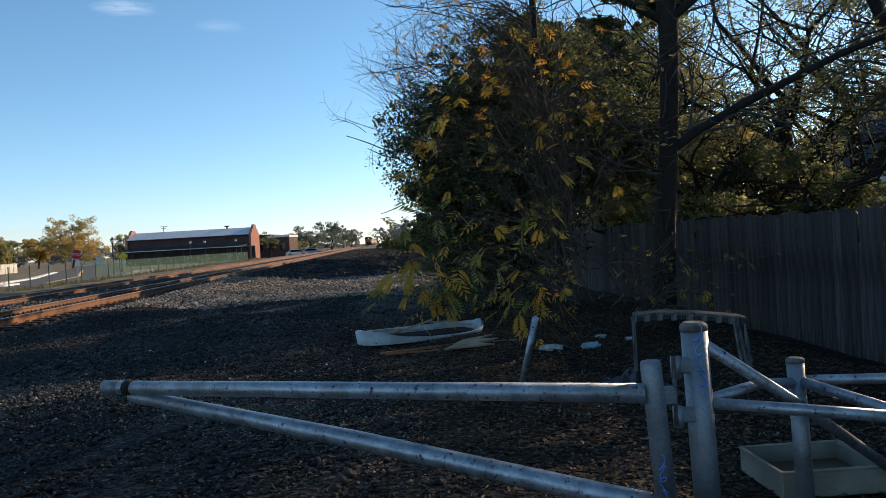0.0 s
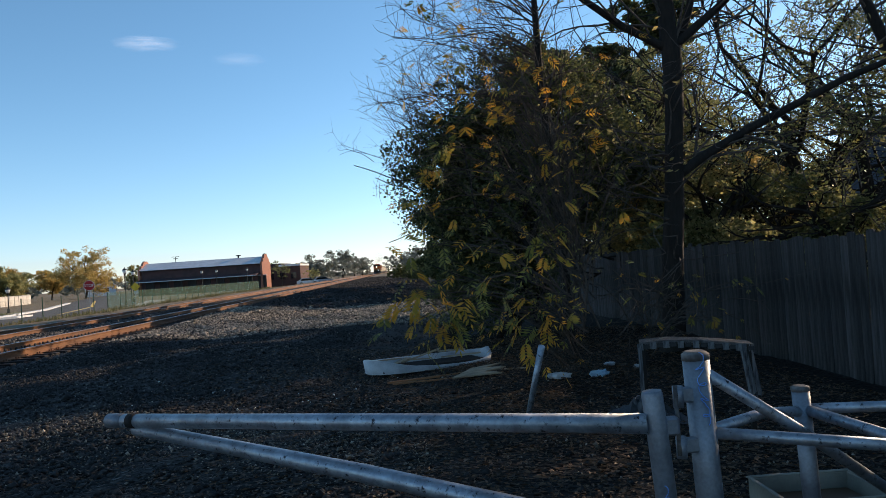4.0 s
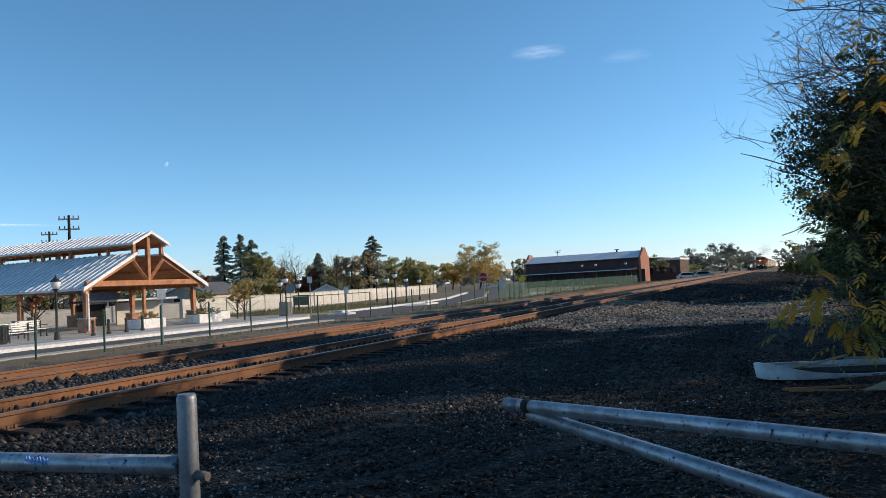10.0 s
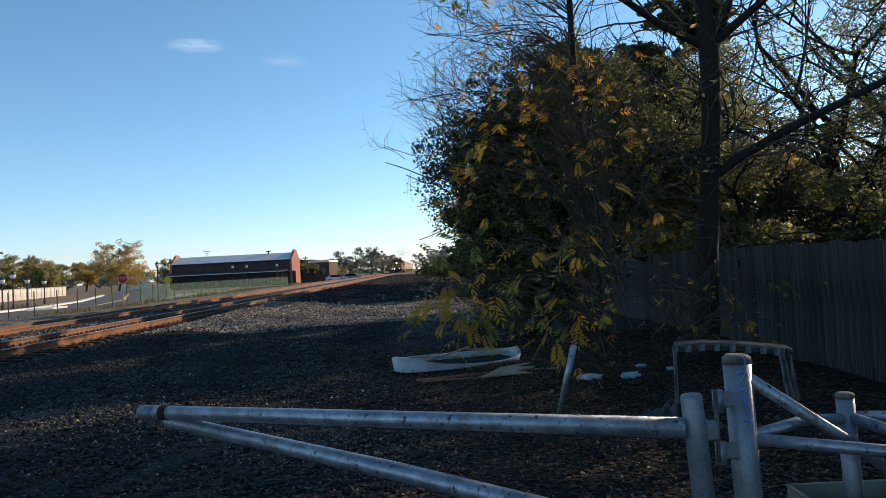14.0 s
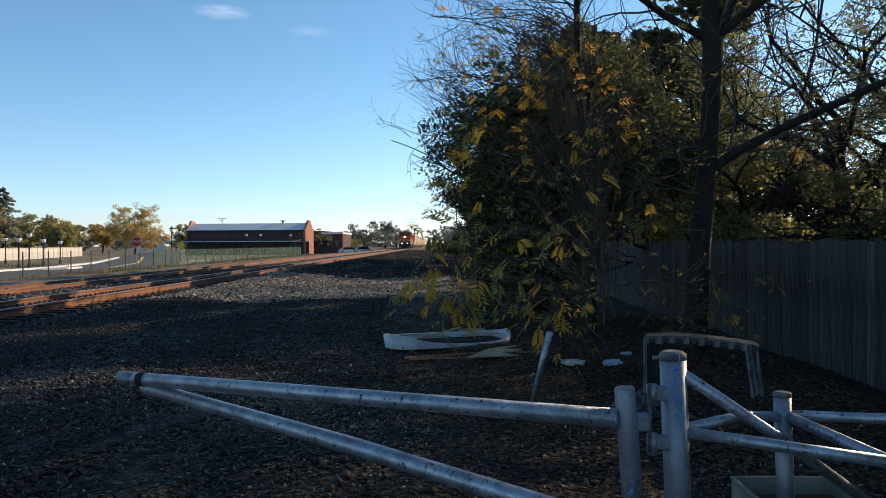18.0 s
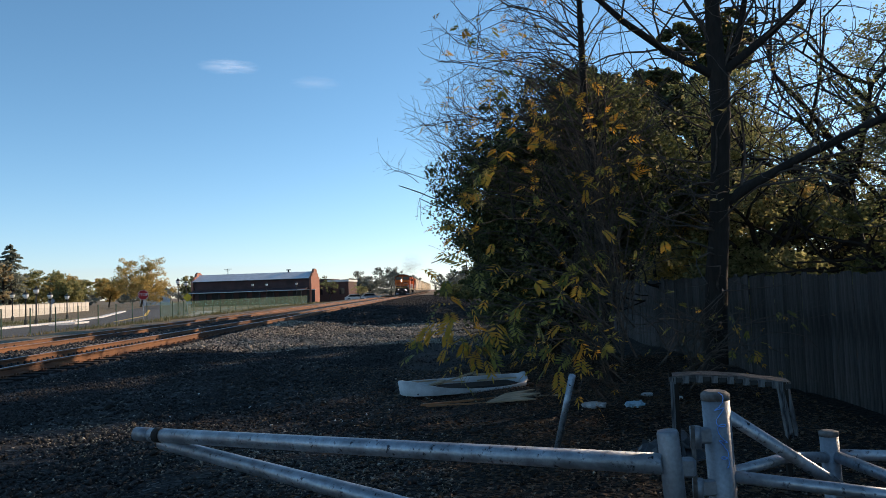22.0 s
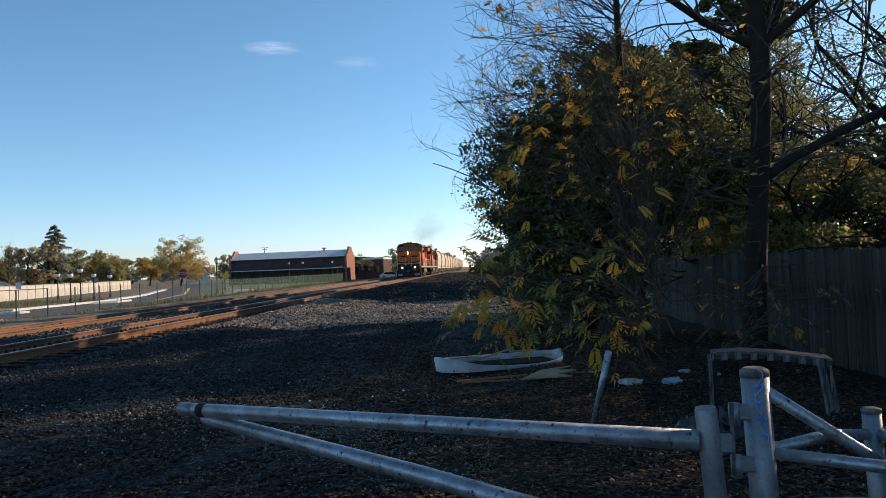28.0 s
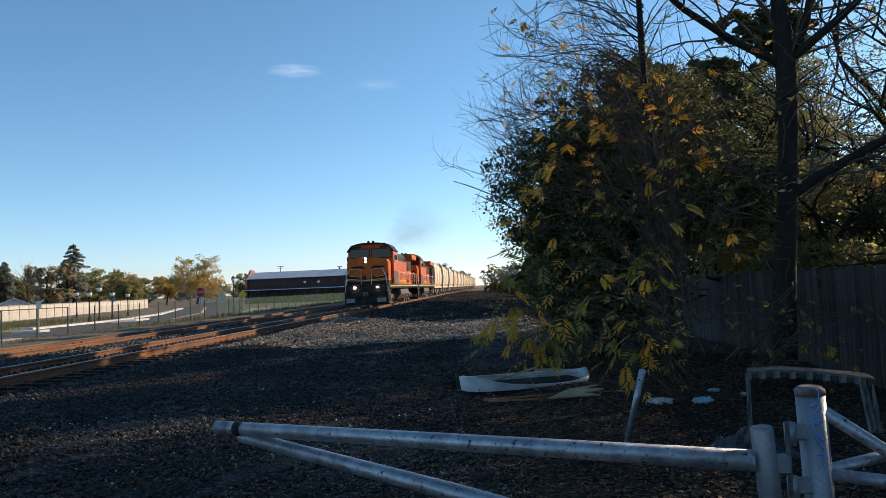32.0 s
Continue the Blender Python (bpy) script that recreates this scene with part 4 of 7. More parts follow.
build_leafy_sapling(2.1, 8.8, 0.5, LOW_TUFTS, "sapling with long shoots and yellowing feather leaves", 21, 0.72, 0.82, 0.8, 3)
build_leafy_sapling(2.6, 10.7, 2.2, HIGH_TUFTS, "thin yellowing tree with sparse feather leaves", 33, 0.72, 0.66, 0.7, 34, (7, 13))
build_leafy_sapling(3.25, 9.9, 0.15, [(3.75, 1.15), (2.9, 1.0), (3.7, 0.7)], "clump of thin bare brown shoots", 51, 0.3, 0.5, 0.4, 12)


def build_bare_tree():
    t = thing("bare_tree", "slender bare autumn tree with upright twiggy branches", "tree", (2.6, 11.4, 0.05))
    rn = random.Random(41)
    part("trunk", Mesh().tube([(0, 0, -0.1), (-0.05, 0, 2.2), (-0.2, 0, 4.0), (-0.22, 0, 6.8)], [0.085, 0.07, 0.06, 0.03], 10, cap=False), M_BARK, t, "", True)
    twigs, tips = Mesh(), []
    for k in range(34):
        a, z = rn.uniform(2.2, 4.1) if k % 3 else rn.uniform(-1.4, 1.4), rn.uniform(2.6, 5.8)
        d = (math.cos(a) * 1.0, math.sin(a) * 0.35, rn.uniform(0.5, 1.0))
        grow(twigs, (-0.15, 0, z), d, rn.uniform(0.5, 0.95), 0.014, 3, rn, tips, 0.34, 0.03, 5, (2, 3), 0.68, 0.55)
    for k in range(18):
        z = rn.uniform(2.2, 5.2)
        reach, rise = rn.uniform(1.3, 2.6), rn.uniform(-0.3, 0.8)
        q = [Vector((-0.18, 0, z)), Vector((-0.18 - reach * 0.35, rn.uniform(-0.5, 0.1), z + 0.3 + rise * 0.4)), Vector((-0.18 - reach * 0.7, rn.uniform(-0.9, 0.1), z + 0.35 + rise * 0.7)), Vector((-0.18 - reach, rn.uniform(-1.2, 0.1), z + 0.2 + rise))]
        twigs.tube([tuple(p) for p in q], [0.014, 0.010, 0.007, 0.003], 5, cap=False)
        for i in range(1, 4):
            for j in range(3):
                grow(twigs, q[i - 1].lerp(q[i], rn.random()), (q[i] - q[i - 1]).normalized() + Vector((rn.gauss(0, 0.5), rn.gauss(0, 0.4), rn.gauss(0.1, 0.5))), rn.uniform(0.3, 0.7), 0.006, 1, rn, tips, 0.3, 0.02, 4, (2, 3))
    part("branch_mass", twigs, M_TWIG, t, "bare grey branches")["kind"] = "stuff"
    sets = ([], [])
    for k in range(55):
        p, d = rn.choice(tips)
        pinnate(*sets, p, np.array(d) + np.array([rn.gauss(0, 0.6), rn.gauss(0, 0.6), -0.3]), rn.uniform(0.12, 0.22), rn, rn.uniform(0.05, 0.075), 5)
    arrays("leaf_mass", np.array(sets[0]), np.array(sets[1]), M_LEAF_YELLOW, t, "stuff", "a few yellow feather leaves")


build_bare_tree()


# trees behind the fence, some of them hidden or beyond the picture and added to shade the gravel
def shade_tree(x, y, h, w, n, label, material=None, seed=1, base=0.3, size=0.1):
    t = thing("tree", label, "tree", (x, y, 0.0), group="trees behind the fence")
    rn = random.Random(seed)
    m, tips = Mesh(), []
    m.tube([(0, 0, -0.1), (0.1, 0, h * 0.25), (-0.05, 0.1, h * 0.5)], [0.2, 0.16, 0.11], 10)
    for k in range(8):
        a = k * 2.4 + rn.random()
        grow(m, (0, 0, h * rn.uniform(0.22, 0.5)), (math.cos(a) * 0.9, math.sin(a) * 0.9, 0.8), h * 0.28, 0.07, 3, rn, tips, 0.22, 0.04, 6, (2, 3))
    part("limb_mass", m, M_BARK, t, "dark trunk and branching limbs")["kind"] = "stuff"
    cs = []
    for k in range(11):
        a, r = k * 2.4 + rn.random(), w * 0.5 * rn.uniform(0.15, 0.65)
        z, s = h * rn.uniform(base, 0.85), w * 0.5 * rn.uniform(0.3, 0.5)
        cs.append((r * math.cos(a), r * math.sin(a), z, s, s, s * 0.8))
    crown(t, cs, n, int(n / 55), 0.17, size, material or M_LEAF_GREEN, shell=0.3)


shade_tree(9.6, 14.8, 7.8, 6.5, 10500, "leafy tree with open crown behind the fence", M_LEAF_OAK, 4, 0.45, 0.036)
shade_tree(7.0, 19.5, 8.0, 5.5, 36000, "leafy green tree behind the fence", M_LEAF_OAK, 5, 0.3, 0.045)
shade_tree(7.8, 24.6, 9.0, 5.8, 28000, "dark leafy tree behind the fence, added to shade the gravel", M_LEAF_DARK, 14, 0.15, 0.14)
shade_tree(11.5, 21.5, 6.4, 6.0, 17000, "leafy green tree behind the fence", M_LEAF_GREEN, 6, 0.35, 0.045)
shade_tree(8.6, 27.0, 9.3, 5.4, 19000, "dense dark tree behind the fence, added to cast shade", M_LEAF_DARK, 23, 0.3, 0.14)
shade_tree(8.6, 15.6, 8.2, 5.6, 5500, "leafy green tree with thin crown behind the fence", M_LEAF_OAK, 24, 0.42, 0.034)
shade_tree(12.5, 9.5, 8.0, 7.0, 9500, "leafy tree with open crown behind the fence", M_LEAF_OAK, 7, 0.35, 0.038)
# Out of view: added to shade the foreground, like the one at y -1.5.
shade_tree(9.0, 5.0, 8.6, 7.5, 30000, "leafy tree with open crown behind the fence", M_LEAF_GREEN, 8, 0.2)
shade_tree(14.0, 15.5, 8.0, 7.0, 9000, "leafy tree with open crown behind the fence", M_LEAF_OAK, 9, 0.5, 0.04)
shade_tree(8.0, -1.5, 8.4, 7.0, 22000, "leafy tree with open crown behind the fence", M_LEAF_GREEN, 10, 0.2)
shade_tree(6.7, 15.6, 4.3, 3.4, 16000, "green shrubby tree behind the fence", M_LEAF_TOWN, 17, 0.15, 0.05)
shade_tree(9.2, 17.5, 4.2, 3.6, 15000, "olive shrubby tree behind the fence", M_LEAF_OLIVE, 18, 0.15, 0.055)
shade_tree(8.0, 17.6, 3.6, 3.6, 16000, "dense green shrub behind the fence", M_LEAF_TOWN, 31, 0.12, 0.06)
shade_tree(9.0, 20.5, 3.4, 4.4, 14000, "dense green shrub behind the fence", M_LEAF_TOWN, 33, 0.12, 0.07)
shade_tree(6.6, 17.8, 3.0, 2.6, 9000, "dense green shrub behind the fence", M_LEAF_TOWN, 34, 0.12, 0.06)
shade_tree(6.3, 24.5, 3.6, 3.8, 9000, "dense dark shrub behind the fence", M_LEAF_DARK, 36, 0.1, 0.1)
shade_tree(5.8, 21.4, 6.1, 3.4, 12000, "dense dark tree behind the fence, added to cast shade", M_LEAF_DARK, 41, 0.55, 0.11)
shade_tree(8.2, 13.4, 3.2, 2.8, 14000, "rounded dark shrub behind the fence", M_LEAF_OAK, 15, 0.1, 0.05)
shade_tree(10.4, 12.8, 2.3, 3.2, 11000, "olive-green shrub behind the fence", M_LEAF_TOWN, 16, 0.1, 0.05)


shade_tree(5.75, 17.4, 3.5, 2.0, 9000, "yellow-green shrub behind the fence", M_LEAF_OLIVE, 52, 0.3, 0.05)


def leaning_trunk(x, y, top, r, label):
    """A dark forked trunk that leans over the fence from behind."""
    t = thing("tree", label, "tree", (x, y, 0.0), group="trees behind the fence")
    rn = random.Random(int(x * 10))
    q = [Vector((0, 0, -0.1)), Vector((top[0] * 0.18, top[1] * 0.2, top[2] * 0.3)), Vector((top[0] * 0.5, top[1] * 0.55, top[2] * 0.62)), Vector(top)]
    part("trunk", Mesh().tube(q, [r, r * 0.85, r * 0.7, r * 0.4], 12, cap=False), M_BARK, t, "", True)
    tw, tips = Mesh(), []
    for k in range(26):
        i = rn.choice((1, 2, 2, 3))
        grow(tw, q[i - 1].lerp(q[i], rn.uniform(0.4, 1)), (rn.gauss(-0.3, 0.9), rn.gauss(-0.2, 0.7), rn.uniform(0.0, 0.9)), rn.uniform(0.7, 1.3), 0.03, 3, rn, tips, 0.32, 0.0, 5, (2, 3))
    part("twig_mass", tw, M_TWIG, t, "bare branching twigs")["kind"] = "stuff"
    c = np.array([p for p, d in tips])
    c = np.repeat(c, 2, 0) + rng.normal(size=(2 * len(c), 3)) * 0.07
    v, f = leaf_blades(c, 0.04, 2.0, 0.2)
    arrays("leaf_mass", v, f, M_LEAF_GREEN, t, "stuff", "small sparse leaves")


leaning_trunk(9.3, 11.6, (-1.9, 0.2, 6.6), 0.15, "dark leaning tree trunk behind the fence")
leaning_trunk(10.6, 13.2, (-0.7, 0.0, 7.2), 0.13, "dark leaning tree trunk behind the fence")
# Added trees, mostly hidden by the thicket, to shade tracks and gravel.
for i, (x, y, h, w) in enumerate([(7.2, 40.2, 9.5, 5.6), (7.4, 44.5, 13.0, 8.5), (8.0, 47.8, 14.0, 6.0), (8, 51, 13.5, 9), (7.5, 57, 13.0, 9), (8, 61.5, 13.5, 7), (9, 67, 12, 9), (8, 76, 8, 8), (5.4, 72, 4.4, 5), (12, 88, 7, 9), (4.6, 84, 3.4, 5)]):
    simple_tree("bush", "dark bushy tree in the shade-casting row by the track", x, y, h, w, M_LEAF_DARK, 17000, 0.23, 0.14, 0.04, "bushes by the track", 0.05, 120)
# Made-up trees: crowns set high to shade the rails but not the strip.
simple_tree("tree", "tall dark tree with high crown, added to shade the tracks", 12.5, 33, 13.5, 4.6, M_LEAF_DARK, 11000, 0.13, 0.2, 0.76, "bushes by the track", 0.05, 120)
simple_tree("tree", "tall dark tree with high crown, added to shade the tracks", 6.6, 31.0, 10.2, 3.4, M_LEAF_DARK, 12000, 0.18, 0.13, 0.81, "bushes by the track", 0.05, 90)
simple_tree("tree", "tall dark tree with high crown, added to shade the tracks", 7.2, 33.6, 10.6, 3.2, M_LEAF_DARK, 10000, 0.18, 0.13, 0.83, "bushes by the track", 0.05, 90)
for x, y, h, w in [(2.6, 96, 2.4, 4.5), (1.6, 108, 2.0, 4.0), (3.5, 118, 3.0, 6.0), (1.0, 128, 1.6, 4.0), (2.2, 145, 2.4, 6.0), (-0.5, 160, 1.4, 4.0), (3.0, 175, 3.0, 7.0)]:
    simple_tree("bush", "low dark bush beside the track", x, y, h, w, M_LEAF_DARK, 1800, 0.16, 0.08, 0.02, "bushes by the track", 0.0, 60)


# ---------------------------------------------------------------- street, kerbs and station
def strip(name, x0, x1, y0, y1, z0, z1, material, label, category, kind="structure"):
    ob = part(name, Mesh().box(((x0 + x1) / 2, (y0 + y1) / 2, (z0 + z1) / 2), (x1 - x0, y1 - y0, z1 - z0)), material)
    return tagged(ob, label, category, kind=kind)


Z0 = -0.35


M_PLANTING = mat("weedy_planting", (0.17, 0.17, 0.075), 0.95, 0.3, 0.7, 0.3, second=(0.28, 0.23, 0.13), mix=0.5)


def slab(name, pts, z0, z1, material, label, category):
    return tagged(part(name, Mesh().prism(pts, "z", z0, z1), material), label, category, kind="structure")


slab("road", [(-29.6, -60), (-26.4, -60), (-26.4, 40), (-22.5, 46), (-22.5, 63), (-30, 90), (-52, 152), (-82, 260), (-94, 260), (-66, 164), (-38, 84), (-33.6, 66), (-33, 48), (-29.6, 43)], -0.6, Z0 + 0.012, M_ASPHALT, "dark asphalt street bending away from the railway", "road")
slab("pavement", [(-29.8, -60), (-29.8, 43), (-33, 48), (-36, 48), (-50.5, 48), (-58, 41.4), (-90, 37), (-90, -60)], -0.6, Z0 + 0.14, M_CONC, "pale concrete station plaza", "pavement")
slab("pavement", [(-22.6, 63), (-29.2, 90), (-31, 96), (-29.0, 97), (-26.8, 90), (-21.2, 63)], -0.6, Z0 + 0.12, M_CONC, "pale concrete footpath along the street", "pavement")
strip("kerb", -31.4, -29.5, -60, 43, -0.6, Z0 + 0.155, M_WHITEP, "white-painted concrete kerb", "kerb")
strip("kerb", -26.5, -25.6, -60, 40, -0.6, Z0 + 0.04, M_CONC, "pale concrete kerb", "kerb")
slab("kerb", [(-33.2, 52), (-32.6, 52), (-33.2, 66), (-37.4, 84), (-50, 120), (-50.7, 120), (-38.1, 84), (-33.9, 66)], -0.6, Z0 + 0.15, M_WHITEP, "white-painted concrete kerb", "kerb")
slab("kerb", [(-30.6, 46.6), (-29.2, 47.3), (-29.0, 48.1), (-30.6, 47.6)], -0.6, Z0 + 0.16, M_WHITEP, "white-painted island kerb", "kerb")
slab("kerb", [(-31.8, 61.5), (-30.4, 63.0), (-30.6, 66.0), (-31.6, 65.4)], -0.6, Z0 + 0.16, M_WHITEP, "white-painted island kerb", "kerb")
slab("road_line", [(-28.6, 66), (-28.35, 66), (-33.4, 86), (-50, 130), (-50.4, 130), (-33.8, 86)], Z0 + 0.010, Z0 + 0.017, M_YELLOWP, "faded yellow centre line", "road marking")
slab("lawn", [(-33.4, 48), (-33.8, 66), (-38.3, 84), (-49.8, 76), (-50, 49)], -0.6, Z0 + 0.06, M_PLANTING, "weedy green planting bed beside the street", "planting")


# Whiter than the roof sheets: sun on the seams is put into the colour.
M_SEAM = mat("sunlit_roof_seam", (0.80, 0.80, 0.80), 0.5, 0.05, 1.0, 0.0, second=(0.7, 0.7, 0.7))


def build_pavilion():
    p = thing("station_pavilion", "open timber station pavilion with white metal roof", "pavilion", (-37.3, 36.4, Z0 + 0.14))
    X, Y = -37.3, 36.4
    z = lambda a: a - (Z0 + 0.14)
    far = -16.8
    # roof halves: lower pair and raised monitor
    def slope(name, y1, z1, y2, z2, x1, x2, ribs):
        ob = part(name, Mesh().prism([(y1, z(z1)), (y2, z(z2)), (y2, z(z2) - 0.1), (y1, z(z1) - 0.1)], "x", x1, x2), M_ROOF, p, "white standing-seam metal roof")
        d = Vector((0, y2 - y1, z2 - z1))
        rib = Mesh().box((0, 0, 0.02), (0.07, d.length, 0.07)).data("seam", M_SEAM)
        n = int(abs(x2 - x1) / 0.48)
        for i in range(n + 1):
            part("seam", rib, None, ob, m=pose(x1 + (x2 - x1) * i / n, (y1 + y2) / 2, z((z1 + z2) / 2) + 0.004, math.degrees(math.atan2(z2 - z1, y2 - y1)), 0, 0))
        return ob
    slope("roof", -5.1, 2.36, -1.15, 4.48, 0.35, far, True)
    slope("roof", 5.1, 2.5, 1.15, 4.48, 0.35, far, True)
    slope("upper_roof", -1.5, 5.1, 0.0, 5.84, 0.5, far, True)
    slope("upper_roof", 1.5, 5.1, 0.0, 5.84, 0.5, far, True)
    for sd in (-1, 1):
        part("soffit", Mesh().prism([(4.9 * sd, z(2.30)), (1.15 * sd, z(4.34)), (1.15 * sd, z(4.28)), (4.9 * sd, z(2.24))], "x", 0.2, far), M_SOFFIT, p, "orange-brown boarded ceiling")
        part("upper_soffit", Mesh().prism([(1.45 * sd, z(4.99)), (0.02 * sd, z(5.69)), (0.02 * sd, z(5.64)), (1.45 * sd, z(4.94))], "x", 0.3, far), M_SOFFIT, p, "orange-brown boarded ceiling")
    for yy, zz in ((1.6, 3.98), (2.6, 3.46), (3.7, 2.9)):
        for sd in (-1, 1):
            part("purlin", Mesh().box((-8.0, sd * yy, z(zz)), (16.0, 0.12, 0.16)), M_TIMBER, p, "stained timber purlin")
    part("downpipe", Mesh().tube([(0.1, -4.75, z(2.2)), (0.1, -4.6, z(2.0)), (0.1, -4.6, z(-0.1))], 0.06, 8), M_WHITEP, p, "white rain pipe")
    for x in (0.15, -8, -16):
        part("tie_beam", Mesh().box((x, 0, z(2.62)), (0.25, 9.6, 0.34), bevel=0.02), M_TIMBER, p)
        part("king_post", Mesh().box((x, 0, z(4.1)), (0.26, 0.26, 2.9), bevel=0.02), M_TIMBER, p)
        for s in (-1, 1):
            part("strut", Mesh().tube([(x, 0.15 * s, z(2.85)), (x, 1.45 * s, z(4.25))], 0.13, 4), M_TIMBER, p)
            part("rafter", Mesh().prism([(5.0 * s, z(2.34)), (1.1 * s, z(4.36)), (1.1 * s, z(4.1)), (5.0 * s, z(2.1))], "x", x - 0.1, x + 0.1), M_TIMBER, p)
            part("upper_post", Mesh().box((x, 1.15 * s, z(4.75)), (0.2, 0.2, 0.7)), M_TIMBER, p)
    for s in (-1, 1):
        part("fascia", Mesh().prism([(5.15 * s, z(2.42)), (1.1 * s, z(4.56)), (1.1 * s, z(4.36)), (5.15 * s, z(2.2))], "x", 0.36, 0.44), M_WHITEP, p, "white roof edge board")
        part("upper_fascia", Mesh().prism([(1.55 * s, z(5.14)), (0, z(5.9)), (0, z(5.72)), (1.55 * s, z(4.96))], "x", 0.51, 0.58), M_WHITEP, p, "white roof edge board")
        part("eave_beam", Mesh().box((-8.2, 4.5 * s, z(2.4)), (16.8, 0.24, 0.3)), M_TIMBER, p)
        part("clerestory_beam", Mesh().box((-8.2, 1.15 * s, z(4.98)), (16.8, 0.15, 0.2)), M_TIMBER, p)
        for i in range(5):
            part("clerestory_post", Mesh().box((-2.0 - 3.4 * i, 1.15 * s, z(4.72)), (0.16, 0.16, 0.5)), M_TIMBER, p)
    for x, y in [(-0.3, -4.4), (-0.3, 0.0), (-0.3, 4.4), (-6, -4.4), (-12, -4.4), (-16.4, -4.4), (-6, 4.4), (-12, 4.4), (-16.4, 4.4)]:
        w = 0.28 if y else 0.2
        part("post", Mesh().box((x, y, z(1.2)), (w, w, 2.5), bevel=0.02), M_TIMBER, p, "stained timber post")
        if y:
            b = part("pier", Mesh().box((x, y, 0.4), (0.66, 0.66, 0.8)), M_BRICK, p, "red brick pier")
            part("pier_cap", Mesh().box((x, y, 0.83), (0.76, 0.76, 0.08), bevel=0.02), M_CONC, b, "pale stone cap")
    # cross wing at the far end
    part("wing_roof", Mesh().prism([(-10.1, z(2.36)), (-14.3, z(4.48)), (-14.3, z(4.38)), (-10.1, z(2.26))], "y", -22, 4.4), M_ROOF, p, "white metal roof of the cross wing")
    rib = Mesh().box((0, 0, 0), (4.7, 0.07, 0.08)).data("seam", M_SEAM)
    for i in range(54):
        part("seam", rib, None, p, m=pose(-12.2, -21.8 + 0.48 * i, z(3.425), 0, math.degrees(math.atan2(2.12, 4.2)), 0))
    part("wing_upper_roof", Mesh().prism([(-13.8, z(5.1)), (-15.4, z(5.84)), (-15.4, z(5.72)), (-13.8, z(5.0))], "y", -22, 1.4), M_ROOF, p, "white metal roof of the cross wing")
    rib = Mesh().box((0, 0, 0), (1.76, 0.07, 0.08)).data("seam", M_SEAM)
    for i in range(48):
        part("seam", rib, None, p, m=pose(-14.6, -21.8 + 0.48 * i, z(5.474), 0, math.degrees(math.atan2(0.74, 1.6)), 0))
    part("wing_fascia", Mesh().box((-10.08, -13.4, z(2.3)), (0.08, 17.0, 0.2)), M_WHITEP, p, "white roof edge board")
    part("wing_clerestory_beam", Mesh().box((-14.2, -10.3, z(4.98)), (0.15, 23.4, 0.2)), M_TIMBER, p)
    for i in range(5):
        b = part("pier", Mesh().box((-10.8, -8.4 - 3.2 * i, 0.4), (0.66, 0.66, 0.8)), M_BRICK, p, "red brick pier")
        part("pier_cap", Mesh().box((-10.8, -8.4 - 3.2 * i, 0.83), (0.76, 0.76, 0.08), bevel=0.02), M_CONC, b, "pale stone cap")
        part("post", Mesh().box((-10.8, -8.4 - 3.2 * i, z(1.2)), (0.28, 0.28, 2.5)), M_TIMBER, p, "stained timber post")
        part("clerestory_post", Mesh().box((-14.2, -3.0 - 3.8 * i, z(4.72)), (0.16, 0.16, 0.5)), M_TIMBER, p)


build_pavilion()


def build_lamp(x, y, h, z0=Z0, globes=1):
    t = thing("street_lamp", "black iron street lamp with white acorn globe", "street lamp", (x, y, z0), group="street lamps")
    part("pole", Mesh().tube([(0, 0, 0), (0, 0, 0.5), (0, 0, 0.55), (0, 0, h - 0.6)], [0.16, 0.13, 0.07, 0.05], 10), M_IRON, t)
    part("collar", Mesh().tube([(0, 0, h - 0.62), (0, 0, h - 0.45)], [0.06, 0.15], 10), M_IRON, t)
    part("globe", Mesh().tube([(0, 0, h - 0.44), (0, 0, h - 0.3), (0, 0, h - 0.12), (0, 0, h + 0.0)], [0.13, 0.21, 0.24, 0.15], 12), M_WHITEP, t, "white glass lantern globe", True)
    part("cap", Mesh().tube([(0, 0, h - 0.1), (0, 0, h - 0.05), (0, 0, h + 0.06), (0, 0, h + 0.24)], [0.25, 0.24, 0.10, 0.01], 10), M_IRON, t, "black lantern cap")
    return t


for x, y, h in [(-35.8, 49, 3.03), (-38.5, 54.5, 2.6), (-45.7, 80.9, 2.94), (-34.4, 62.9, 2.71), (-33.9, 63.6, 3.1), (-36.1, 70.1, 2.68), (-39.7, 80.5, 2.58), (-33.2, 26.5, 3.11), (-39.5, 53.3, 2.82), (-29.5, 85, 3.9), (-33, 98, 3.9), (-27.5, 143, 4.0), (-34.5, 138, 4.0), (-32.2, 139, 4.0)]:
    build_lamp(x, y, h)

